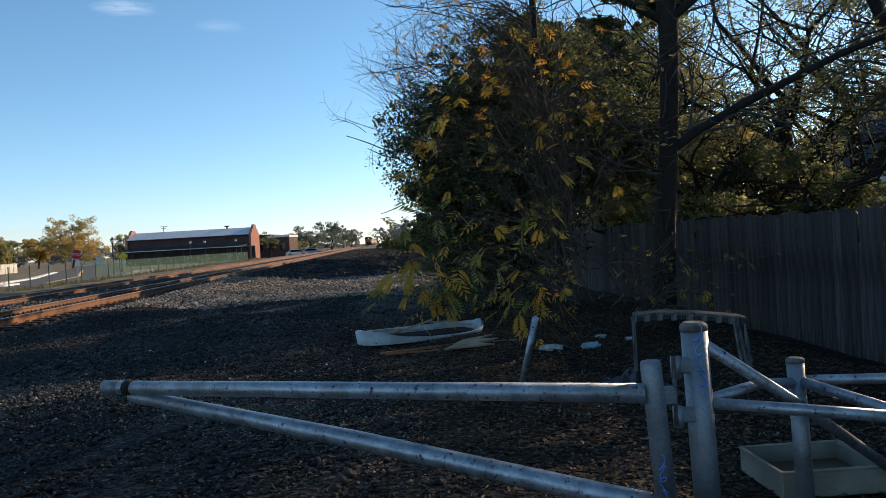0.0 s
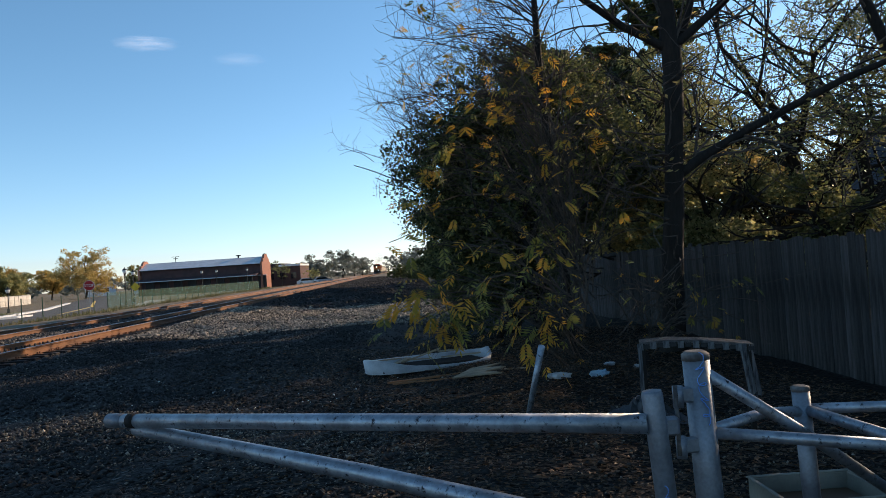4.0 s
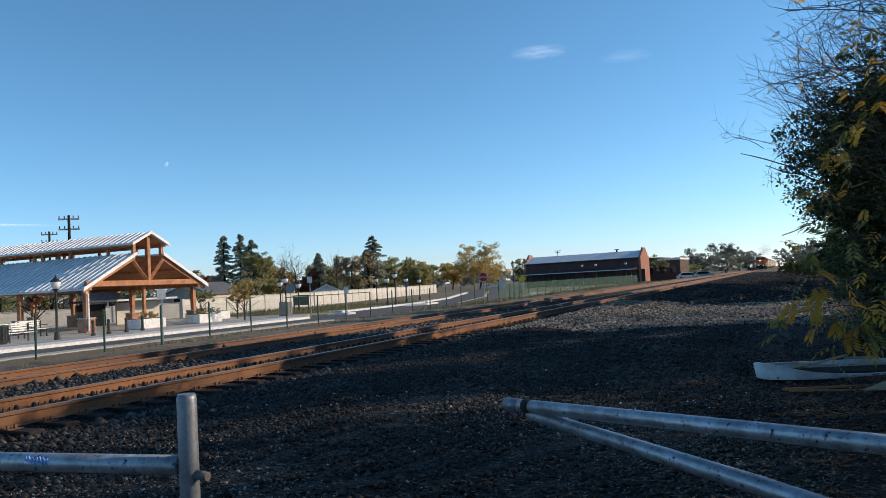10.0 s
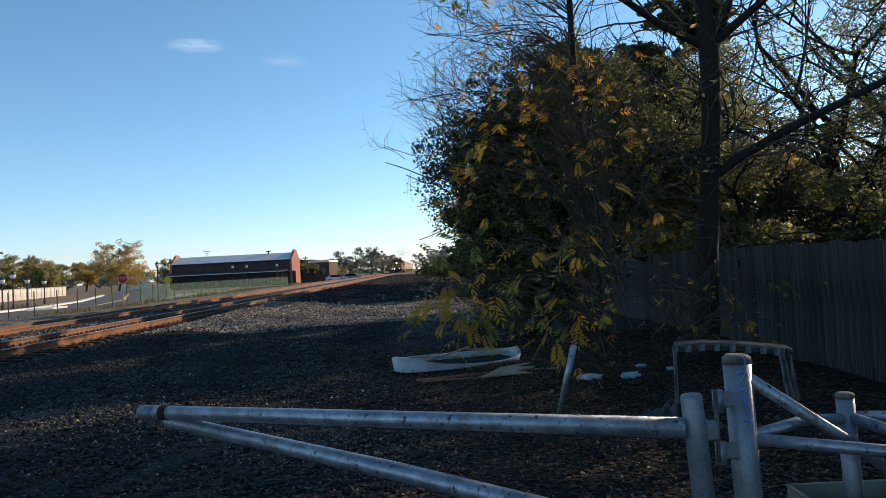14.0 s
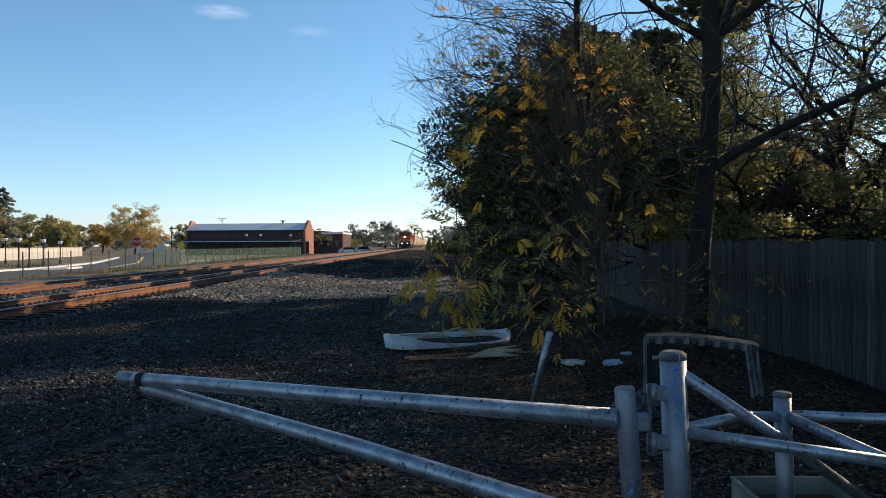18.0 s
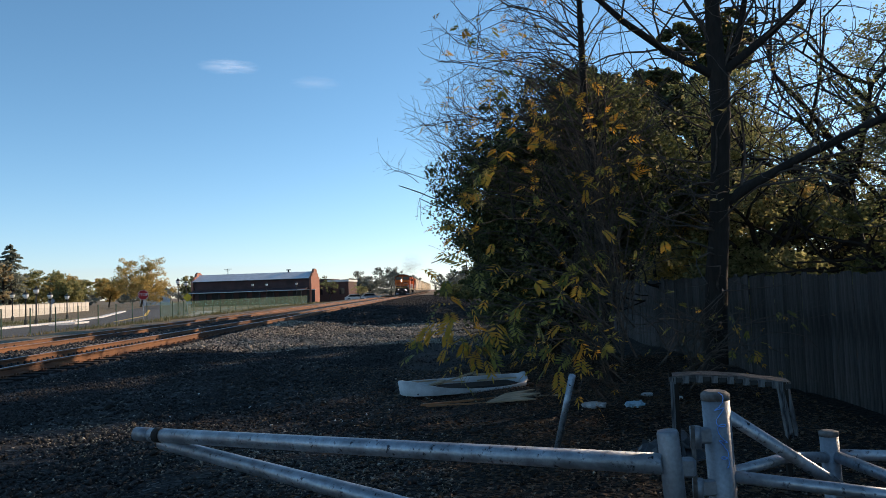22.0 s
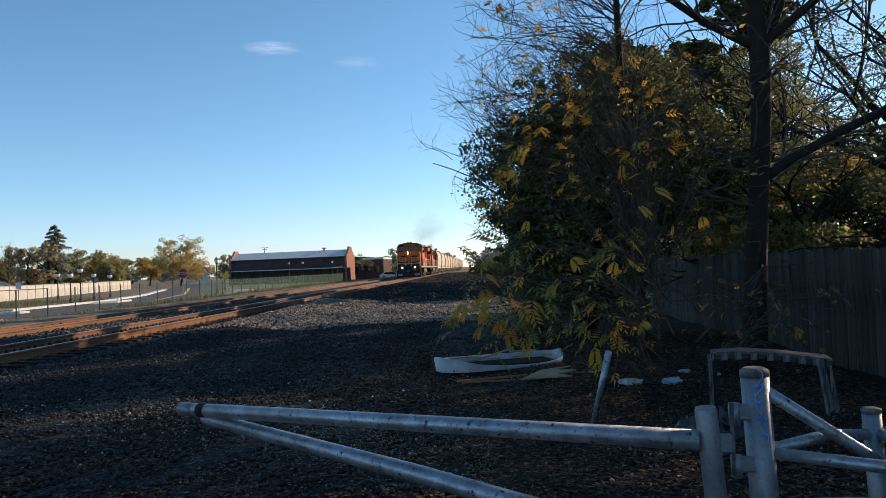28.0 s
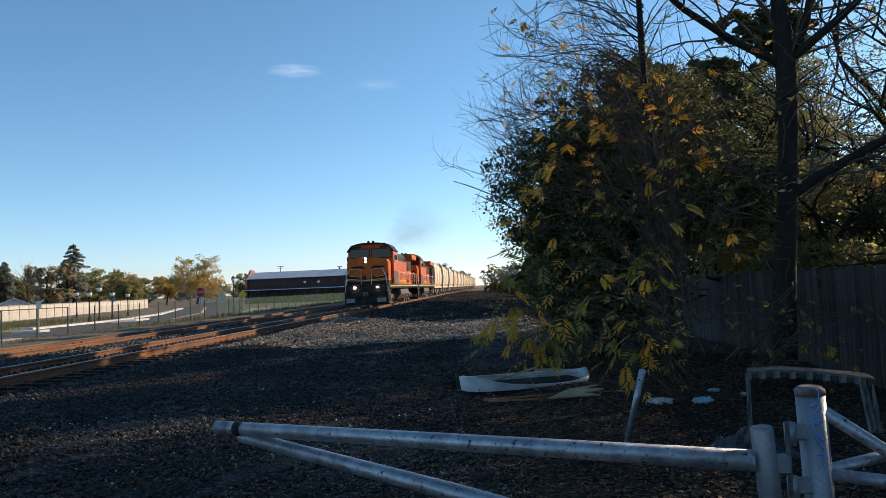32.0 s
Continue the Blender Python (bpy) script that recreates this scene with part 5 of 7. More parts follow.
# warehouse of brick with a white roof
def build_warehouse():
    w = thing("brick_warehouse", "long dark-walled brick warehouse with white metal roof", "warehouse", (-49.9, 152, Z0))
    z = lambda a: a - Z0
    m = pose(0, 0, 0, 0, 0, math.degrees(math.atan2(-2, 24.5)))
    part("wall", Mesh().box((12.0, 3.2, z(2.1)), (23.6, 6.0, 4.9)), M_SLATE, w, "dark maroon wall panels", m=m)
    part("roof", Mesh().prism([(-0.35, z(4.62)), (3.2, z(6.0)), (6.7, z(4.62)), (6.7, z(4.45)), (3.2, z(5.85)), (-0.35, z(4.45))], "x", 0, 23.7), M_ROOF, w, "white metal roof", m=m)
    part("gutter", Mesh().box((11.9, -0.4, z(4.5)), (23.6, 0.12, 0.12)), M_IRON, w, "dark gutter", m=m)
    g = [(-0.1, z(-0.35)), (6.5, z(-0.35)), (6.5, z(4.9)), (5.6, z(4.9)), (5.5, z(5.5)), (4.7, z(5.6)), (4.4, z(6.2)), (3.8, z(6.45)), (2.6, z(6.45)), (2.0, z(6.2)), (1.7, z(5.6)), (0.9, z(5.5)), (0.8, z(4.9)), (-0.1, z(4.9))]
    for x in (23.7, -0.4):
        part("gable", Mesh().prism(g, "x", x, x + 0.4), M_BRICK, w, "stepped red brick gable", m=m)
        part("gable_coping", Mesh().box((x + 0.2, 3.2, z(6.49)), (0.5, 1.3, 0.08)), M_CONC, w, "pale coping stone", m=m)
    part("awning", Mesh().prism([(-2.4, z(2.4)), (-0.02, z(2.85)), (-0.02, z(2.7)), (-2.4, z(2.25))], "x", 0, 23.4), M_SLATE, w, "dark awning", m=m)
    part("awning_edge", Mesh().box((11.7, -2.42, z(2.32)), (23.4, 0.05, 0.14)), M_ROOF, w, "thin pale awning edge", m=m)
    part("roof_aerial", Mesh().tube([(6, 3.2, z(5.9)), (6, 3.2, z(7.1))], 0.06, 6).box((6, 3.2, z(7.05)), (1.5, 0.08, 0.08)).box((6, 3.2, z(6.7)), (1.0, 0.08, 0.08)), M_IRON, w, "dark roof aerial", m=m)
    part("roof_vent", Mesh().tube([(18.6, 3.2, z(5.9)), (18.6, 3.2, z(6.4))], 0.16, 8).box((18.6, 3.2, z(6.45)), (0.9, 0.3, 0.18)), M_IRON, w, "dark roof vent", m=m)
    for i in range(9):
        part("awning_post", Mesh().box((0.6 + 2.75 * i, -2.2, z(0.9)), (0.18, 0.18, 2.7)), M_IRON, w, m=m)
        bay = part("loading_door", Mesh().box((1.9 + 2.75 * i, 0.16, z(1.0)), (1.7, 0.1, 2.5)), M_IRON, w, "dark loading door", m=m)
        part("door_frame", Mesh().box((1.9 + 2.75 * i, 0.12, z(2.3)), (1.9, 0.1, 0.12)), M_WHITEP, bay, "pale lintel")


build_warehouse()


# ---------------------------------------------------------------- beyond the tracks
def mesh_mat(name, color, cover):
    """Woven or wire mesh: partly open."""
    m = bpy.data.materials.new(name)
    m.use_nodes = True
    n, l = m.node_tree.nodes, m.node_tree.links
    b, out = n["Principled BSDF"], n["Material Output"]
    b.inputs["Base Color"].default_value, b.inputs["Roughness"].default_value = (*color, 1), 0.7
    tr, mx, no = n.new("ShaderNodeBsdfTransparent"), n.new("ShaderNodeMixShader"), n.new("ShaderNodeTexNoise")
    no.inputs["Scale"].default_value = 0.8
    rg = n.new("ShaderNodeMapRange")
    rg.inputs["To Min"].default_value, rg.inputs["To Max"].default_value = cover * 0.6, min(1.0, cover * 1.4)
    l.new(no.outputs["Fac"], rg.inputs["Value"])
    l.new(rg.outputs[0], mx.inputs["Fac"])
    l.new(tr.outputs[0], mx.inputs[1]), l.new(b.outputs[0], mx.inputs[2])
    l.new(mx.outputs[0], out.inputs["Surface"])
    return m


M_WIRE = mesh_mat("chain_link_wire", (0.10, 0.13, 0.12), 0.05)
M_SCREEN = mesh_mat("green_screen_fabric", (0.035, 0.10, 0.065), 0.27)


def build_chain_fence():
    f = thing("chain_link_fence", "green-posted chain-link fence between railway and street", "fence", (-21.6, 0, -0.12), kind="structure")
    post = Mesh().tube([(0, 0, -0.1), (0, 0, 1.42)], 0.035, 8).data("post", M_GREENP)
    for i in range(44):
        y = 6.0 + 2.62 * i
        part("post", post, None, f, m=pose(0, y, 0))
        m = M_WIRE if y < 58 else M_SCREEN
        part("mesh_panel", Mesh().box((0, y + 1.31, 0.72), (0.006, 2.56, 1.30)), m, f)
    part("top_rail", Mesh().tube([(0, 29.5, 1.4), (0, 37.5, 1.4)], 0.025, 6), M_GREENP, f)


build_chain_fence()


def build_block_wall():
    w = thing("block_wall", "long cream concrete block wall behind the street", "wall", (0, 0, Z0), kind="structure")
    pts = [(-96, 37.5), (-59.5, 42), (-52, 55), (-51.5, 76), (-56, 92), (-69, 148)]
    for (x0, y0), (x1, y1) in zip(pts, pts[1:]):
        d = math.hypot(x1 - x0, y1 - y0)
        a = math.degrees(math.atan2(y1 - y0, x1 - x0))
        n, wh = max(1, int(d / 3.0)), 1.05 if x0 < -90 else 1.4 if y0 < 50 else 1.66
        for i in range(n):
            k = (i + 0.5) / n
            part("panel", Mesh().box((0, 0, wh / 2), (d / n - 0.03, 0.16, wh)), M_WALL, w, m=pose(x0 + (x1 - x0) * k, y0 + (y1 - y0) * k, 0, 0, 0, a))
            part("pilaster", Mesh().box((0, 0, wh / 2 + 0.05), (0.3, 0.3, wh + 0.1)), M_WALL, w, m=pose(x0 + (x1 - x0) * i / n, y0 + (y1 - y0) * i / n, 0, 0, 0, a))
        part("coping", Mesh().box((0, 0, wh + 0.03), (d, 0.26, 0.07)), M_CONC, w, m=pose((x0 + x1) / 2, (y0 + y1) / 2, 0, 0, 0, a))


build_block_wall()


def build_sign(x, y, h, kind):
    names = {"stop": ("stop_sign", "red octagonal stop sign on a steel post", "sign"), "back": ("traffic_sign", "round grey back of a traffic sign on a post", "sign"), "yellow": ("traffic_sign", "yellow diamond warning sign on a post", "sign"), "white": ("street_sign", "small white sign on a thin steel post", "sign")}
    t = thing(*names[kind], (x, y, Z0))
    turn = math.degrees(math.atan2(-x, y))
    m = pose(0, 0, 0, 0, 0, turn)
    part("post", Mesh().tube([(0, 0.03, 0), (0, 0.03, h)], 0.03, 8), M_PIPE, t, m=m)
    if kind == "stop":
        octo = lambda r: [(r * math.cos(math.pi / 8 + k * math.pi / 4), h - 0.4 + r * math.sin(math.pi / 8 + k * math.pi / 4)) for k in range(8)]
        part("border", Mesh().prism(octo(0.40), "y", -0.004, 0.0), M_WHITEP, t, "white edge", m=m)
        b = part("blade", Mesh().prism(octo(0.375), "y", -0.012, -0.005), M_RED, t, "red octagon", m=m)
        c = bpy.data.curves.new("lettering", "FONT")
        c.body, c.size, c.align_x, c.align_y, c.extrude = "STOP", 0.29, "CENTER", "CENTER", 0.003
        tmp = bpy.data.objects.new("lettering", c)
        scene.collection.objects.link(tmp)
        bpy.context.view_layer.update()
        me = bpy.data.meshes.new_from_object(tmp.evaluated_get(bpy.context.evaluated_depsgraph_get()))
        bpy.data.objects.remove(tmp)
        me.materials.clear()
        me.materials.append(M_WHITEP)
        part("lettering", me, None, t, "white word STOP", m=m @ pose(0, -0.017, h - 0.4, 90, 0, 0))
    elif kind == "back":
        part("blade", Mesh().tube([(0, 0.0, h - 0.38), (0, -0.01, h - 0.38)], 0.36, 16), M_PIPE_POST, t, "grey disc", m=m)
    elif kind == "yellow":
        part("blade", Mesh().prism([(0, h - 0.95), (0.48, h - 0.47), (0, h), (-0.48, h - 0.47)], "y", -0.02, 0.0), M_YELLOWP, t, "yellow diamond", m=m)
    else:
        part("blade", Mesh().box((0, -0.01, h - 0.22), (0.34, 0.02, 0.44)), M_WHITEP, t, "white plate", m=m)


build_sign(-22.5, 57.4, 2.62, "stop")
build_sign(-33.2, 46.0, 2.5, "back")
build_sign(-46.5, 90.5, 2.4, "back")
build_sign(-26.6, 79.5, 2.4, "yellow")
build_sign(-23.6, 23.8, 2.3, "white")
build_sign(-31.6, 46.2, 2.9, "white")
build_sign(-30.6, 49.5, 2.0, "white")


def build_clock(x, y):
    t = thing("street_clock", "black iron street clock with white dial", "clock", (x, y, Z0 + 0.14))
    turn = pose(0, 0, 0, 0, 0, math.degrees(math.atan2(-x, y)))
    part("pole", Mesh().tube([(0, 0, 0), (0, 0, 0.6), (0, 0, 0.7), (0, 0, 2.2)], [0.2, 0.16, 0.08, 0.07], 10), M_IRON, t)
    head = part("head", Mesh().tube([(0, -0.16, 2.62), (0, 0.16, 2.62)], 0.42, 20), M_IRON, t, m=turn)
    part("dial", Mesh().tube([(0, -0.18, 2.62), (0, -0.165, 2.62)], 0.26, 20), M_WHITEP, head, "white dial")
    part("pointer", Mesh().box((0.05, -0.19, 2.7), (0.03, 0.01, 0.24)).box((-0.06, -0.19, 2.6), (0.17, 0.01, 0.03)), M_IRON, head, "black clock pointers")
    part("crest", Mesh().tube([(0, 0, 3.0), (0, 0, 3.2)], [0.16, 0.02], 8), M_IRON, t)
    t.scale = (0.7, 0.7, 0.77)


build_clock(-35.3, 22.5)


def build_bollard(x, y):
    t = thing("bollard", "short black iron bollard on the plaza", "bollard", (x, y, Z0 + 0.14), group="bollards")
    part("shaft", Mesh().tube([(0, 0, 0), (0, 0, 0.12), (0, 0, 0.14), (0, 0, 0.66), (0, 0, 0.7)], [0.12, 0.12, 0.08, 0.075, 0.1], 10), M_IRON, t)
    part("cap", Mesh().ball((0, 0, 0.74), 0.09, 10, 6), M_IRON, t)


for x, y in [(-33.6, 30.0), (-33.6, 31.2), (-33.75, 32.5), (-33.5, 28.9)]:
    build_bollard(x, y)


def build_bin(x, y):
    t = thing("litter_bin", "dark green slatted litter bin on the plaza", "bin", (x, y, Z0 + 0.14), group="litter bins")
    part("body", Mesh().tube([(0, 0, 0), (0, 0, 0.1), (0, 0, 0.84)], [0.24, 0.27, 0.31], 16), M_IRON, t)
    part("rim", Mesh().tube([(0, 0, 0.84), (0, 0, 0.9)], [0.34, 0.31], 16), M_GREENP, t)
    for k in range(16):
        a = k * math.pi / 8
        part("slat", Mesh().tube([(0.275 * math.cos(a), 0.275 * math.sin(a), 0.1), (0.32 * math.cos(a), 0.32 * math.sin(a), 0.84)], 0.015, 4), M_IRON, t)


build_bin(-34.2, 23.3)
build_bin(-34.1, 24.2)


def build_bench(x, y, turn, label, material):
    t = thing("bench", label, "bench", (x, y, Z0 + 0.14), turn, group="plaza benches")
    for k in range(4):
        part("seat_slat", Mesh().box((0, -0.17 + 0.12 * k, 0.45), (1.8, 0.09, 0.03)), material, t)
    for k in range(4):
        part("back_slat", Mesh().box((0, 0.28 + 0.02 * k, 0.56 + 0.11 * k), (1.8, 0.03, 0.08)), material, t)
    for s in (-0.8, 0.8):
        part("leg", Mesh().box((s, -0.15, 0.22), (0.06, 0.06, 0.44)).box((s, 0.25, 0.45), (0.06, 0.06, 0.9)), M_IRON, t)
        part("armrest", Mesh().box((s, 0.02, 0.66), (0.05, 0.5, 0.04)), M_IRON, t)


build_bench(-34.3, 21.6, 100, "black slatted metal bench on the plaza", M_IRON)
build_bench(-34.7, 25.6, 100, "pale slatted bench on the plaza", M_WHITEP)
build_bench(-36.4, 22.6, 95, "black slatted metal bench on the plaza", M_IRON)
build_bench(-38.2, 29.0, 100, "pale slatted bench on the plaza", M_WHITEP)


def build_cabinet(x, y):
    t = thing("utility_cabinet", "grey steel utility cabinet beside the street", "cabinet", (x, y, Z0 + 0.06))
    part("body", Mesh().box((0, 0, 0.55), (0.8, 0.6, 1.1), bevel=0.03), M_PIPE_RUST, t)
    part("door", Mesh().box((0, -0.31, 0.58), (0.7, 0.03, 0.9), bevel=0.01), M_PIPE_POST, t, "grey cabinet door")
    part("base", Mesh().box((0, 0, 0.0), (0.95, 0.75, 0.12)), M_CONC, t)


def build_notice_board(x, y):
    t = thing("notice_board", "dark green notice board on two posts", "notice board", (x, y, Z0 + 0.05), 35)
    for k in (-0.6, 0.6):
        part("post", Mesh().box((k, 0, 0.75), (0.1, 0.1, 1.5)), M_GREENP, t)
    part("panel", Mesh().box((0, -0.03, 1.0), (1.35, 0.08, 0.75), bevel=0.01), M_GREENP, t)
    part("hood", Mesh().box((0, -0.03, 1.46), (1.6, 0.3, 0.08), bevel=0.02), M_GREENP, t)


build_cabinet(-34.1, 46.6)
build_notice_board(-38.6, 55.0)


def build_planter(x, y, sx, sy):
    t = thing("planter", "low white concrete planter with small shrubs", "planter", (x, y, Z0 + 0.14), group="planters")
    part("trough", Mesh().box((0, 0, 0.3), (sx, sy, 0.6), bevel=0.04), M_WHITEP, t)
    part("soil", Mesh().box((0, 0, 0.6), (sx - 0.2, sy - 0.2, 0.04)), M_BARK, t)
    crown(t, [(0, 0, 0.75, sx * 0.42, sy * 0.42, 0.2)], 260, 20, 0.08, 0.1, M_LEAF_OLIVE, "small shrubs", name="shrub")


build_planter(-35.6, 34.6, 1.2, 2.0)
build_planter(-35.6, 39.6, 1.2, 2.2)
build_planter(-39.0, 43.8, 1.6, 3.0)


def build_kiosk():
    t = thing("plaza_shelter", "low plaza building with pale wall and dark flat roof", "building", (-45.8, 42.6, Z0 + 0.14), -12)
    part("wall", Mesh().box((0.6, 0.6, 0.8), (0.2, 3.6, 1.6)), M_WALL, t, "pale block wall")
    part("dark_screen", Mesh().box((-0.4, -2.6, 0.8), (0.2, 2.2, 1.6)), M_IRON, t, "dark screen wall")
    part("roof", Mesh().box((0.4, -0.4, 1.8), (3.0, 7.0, 0.16)), M_SHINGLE, t, "thin dark flat roof")
    part("fascia", Mesh().box((1.92, -0.4, 1.8), (0.05, 7.0, 0.13)), M_ROOF, t, "pale roof edge")


build_kiosk()


def build_house(name, label, x, y, w, d, h, rise, turn, wall, roof, z0=Z0, windows=2):
    t = thing(name, label, "house", (x, y, z0), turn)
    part("wall", Mesh().prism([(-w / 2, 0), (w / 2, 0), (w / 2, h), (0, h + rise * 0.96), (-w / 2, h)], "y", -d / 2, d / 2), wall, t)
    for s in (-1, 1):
        part("roof", Mesh().prism([(s * (w / 2 + 0.4), h - 0.2), (0, h + rise), (0, h + rise + 0.14), (s * (w / 2 + 0.4), h - 0.06)], "y", -d / 2 - 0.4, d / 2 + 0.4), roof, t, "shingled roof slope")
        part("barge_board", Mesh().prism([(s * (w / 2 + 0.42), h - 0.25), (0, h + rise - 0.04), (0, h + rise + 0.16), (s * (w / 2 + 0.42), h - 0.04)], "y", -d / 2 - 0.46, -d / 2 - 0.4), M_WHITEP, t, "white roof edge")
    for k in range(windows):
        u = (k - (windows - 1) / 2) * w / (windows + 0.4)
        fr = part("window", Mesh().box((u, -d / 2 - 0.03, h * 0.62), (1.1, 0.08, 0.95)), M_WHITEP, t, "white window frame")
        part("pane", Mesh().box((u, -d / 2 - 0.075, h * 0.62), (0.9, 0.02, 0.75)), M_GLASS, fr)
    return t


M_BLUEWALL = mat("blue_grey_siding", (0.10, 0.115, 0.14), 0.85, 0.1, 1, 0.2, second=(0.075, 0.085, 0.105))
build_house("house", "dark blue-grey gabled house behind the plaza", -72, 63, 7, 8, 2.4, 1.3, 48, M_SHINGLE, M_SHINGLE)
build_house("house", "cream gabled house behind the block wall", -68, 76, 7, 8, 2.3, 1.3, 10, M_HOUSE, M_SHINGLE)
build_house("house", "white gabled house behind the block wall", -76, 116, 5, 7, 1.6, 1.1, 35, M_WHITEP, M_SHINGLE)
build_house("house", "small pale gabled house at the end of the street", -84, 222, 8, 9, 2.8, 2.6, 20, M_WHITEP, M_SHINGLE)
build_house("house", "small pale gabled house at the end of the street", -72, 226, 8, 9, 2.8, 2.6, 20, M_WHITEP, M_SHINGLE)
build_house("house", "low tan house at the end of the street", -62, 240, 14, 9, 2.6, 2.4, 10, M_HOUSE, M_SHINGLE)
build_house("house", "blue-grey house with white eaves behind the trees", 22.5, 30, 7, 9, 4.0, 2.3, -50, M_BLUEWALL, M_SHINGLE, 0.0, 4)


# second brick building past the warehouse, cars and a lorry
M_BROWNBRICK = mat("brown_brick", (0.11, 0.06, 0.048), 0.85, 0.25, 4, 0.4, second=(0.075, 0.04, 0.034))


def build_brick_store():
    b = thing("brick_building", "flat-roofed red-brown brick building with white cornice", "building", (-24.8, 168, Z0), -4)
    part("wall", Mesh().box((0, 0, 2.2), (10, 10, 4.4)), M_BROWNBRICK, b)
    part("cornice", Mesh().box((2.8, -0.1, 4.4), (4.6, 10.3, 0.4)), M_WHITEP, b, "white cornice")
    part("parapet", Mesh().box((-2.0, 0, 4.6), (6.0, 9.8, 0.6)), M_SLATE, b, "dark parapet")
    for i in range(4):
        fr = part("window", Mesh().box((-3.6 + 2.4 * i, -5.03, 2.2), (1.3, 0.1, 1.5)), M_SLATE, b, "dark window frame")
        part("pane", Mesh().box((-3.6 + 2.4 * i, -5.09, 2.2), (1.1, 0.03, 1.3)), M_GLASS, fr)


build_brick_store()


def build_car(x, y, turn, paint, label, name="car"):
    t = thing(name, label, "car", (x, y, Z0), turn)
    part("body", Mesh().prism([(-2.2, 0.3), (2.2, 0.3), (2.25, 0.75), (1.35, 0.92), (0.75, 1.42), (-1.2, 1.45), (-1.9, 0.95), (-2.2, 0.9)], "y", -0.88, 0.88), paint, t)
    part("windscreen", Mesh().add([(1.32, -0.75, 0.95), (1.32, 0.75, 0.95), (0.80, 0.68, 1.39), (0.80, -0.68, 1.39)], [(0, 1, 2, 3)]), M_GLASS, t)
    for s in (-1, 1):
        part("side_glass", Mesh().prism([(-1.55, 0.95), (1.15, 0.95), (0.72, 1.36), (-1.15, 1.38)], "y", s * 0.885, s * 0.892), M_GLASS, t)
        for xx in (-1.35, 1.4):
            w = part("wheel", Mesh().tube([(xx, s * 0.7, 0.33), (xx, s * 0.9, 0.33)], 0.33, 16), M_IRON, t, "black tyre")
            part("rim", Mesh().tube([(xx, s * 0.9, 0.33), (xx, s * 0.91, 0.33)], 0.2, 12), M_PIPE, w)
        part("headlamp", Mesh().box((2.2, s * 0.65, 0.68), (0.1, 0.3, 0.14)), M_WHITEP, t)


build_car(-27.6, 166, -80, M_WHITEP, "white car parked by the brick building")
build_car(-29.8, 170, -80, M_PIPE, "silver car parked by the brick building")
build_car(-18.2, 158, 10, M_WHITEP, "white car parked along the street")
build_car(-16.5, 172, 10, M_PIPE, "silver car parked along the street")


def build_lorry():
    t = thing("box_truck", "white box truck parked beside the warehouse", "truck", (-26.3, 172, Z0), 95)
    part("box", Mesh().box((-1.2, 0, 1.75), (4.6, 2.2, 2.4), bevel=0.04), M_WHITEP, t)
    part("cab", Mesh().prism([(1.2, 0.5), (3.0, 0.5), (3.0, 1.2), (2.5, 2.1), (1.2, 2.1)], "y", -1.0, 1.0), M_WHITEP, t)
    part("windscreen", Mesh().add([(2.99, -0.85, 1.25), (2.99, 0.85, 1.25), (2.53, 0.85, 2.03), (2.53, -0.85, 2.03)], [(0, 1, 2, 3)]), M_GLASS, t)
    for x in (-2.4, 2.2):
        for s in (-1, 1):
            part("wheel", Mesh().tube([(x, s * 0.75, 0.42), (x, s * 1.05, 0.42)], 0.42, 16), M_IRON, t)


build_lorry()


def build_utility_pole(x, y, h, arms):
    t = thing("utility_pole", "wooden utility pole with crossarms and insulators", "utility pole", (x, y, Z0), group="utility poles")
    part("pole", Mesh().tube([(0, 0, 0), (0, 0, h)], [0.17, 0.11], 8), M_BARK, t)
    for k in range(arms):
        z = h - 0.35 - 0.9 * k
        part("crossarm", Mesh().box((0, 0, z), (1.7, 0.12, 0.14)), M_CONC, t, "pale crossarm", m=pose(0, 0, 0, 0, 0, 40))
        for u in (-0.78, -0.36, 0.36, 0.78):
            part("insulator", Mesh().tube([(u, 0, z + 0.07), (u, 0, z + 0.3)], 0.05, 6), M_GREYTRUCK, t, m=pose(0, 0, 0, 0, 0, 40))


build_utility_pole(-57.5, 47.4, 9.7, 2)
build_utility_pole(-76.0, 60.0, 10.2, 2)
build_utility_pole(-66.5, 62.5, 5.5, 1)

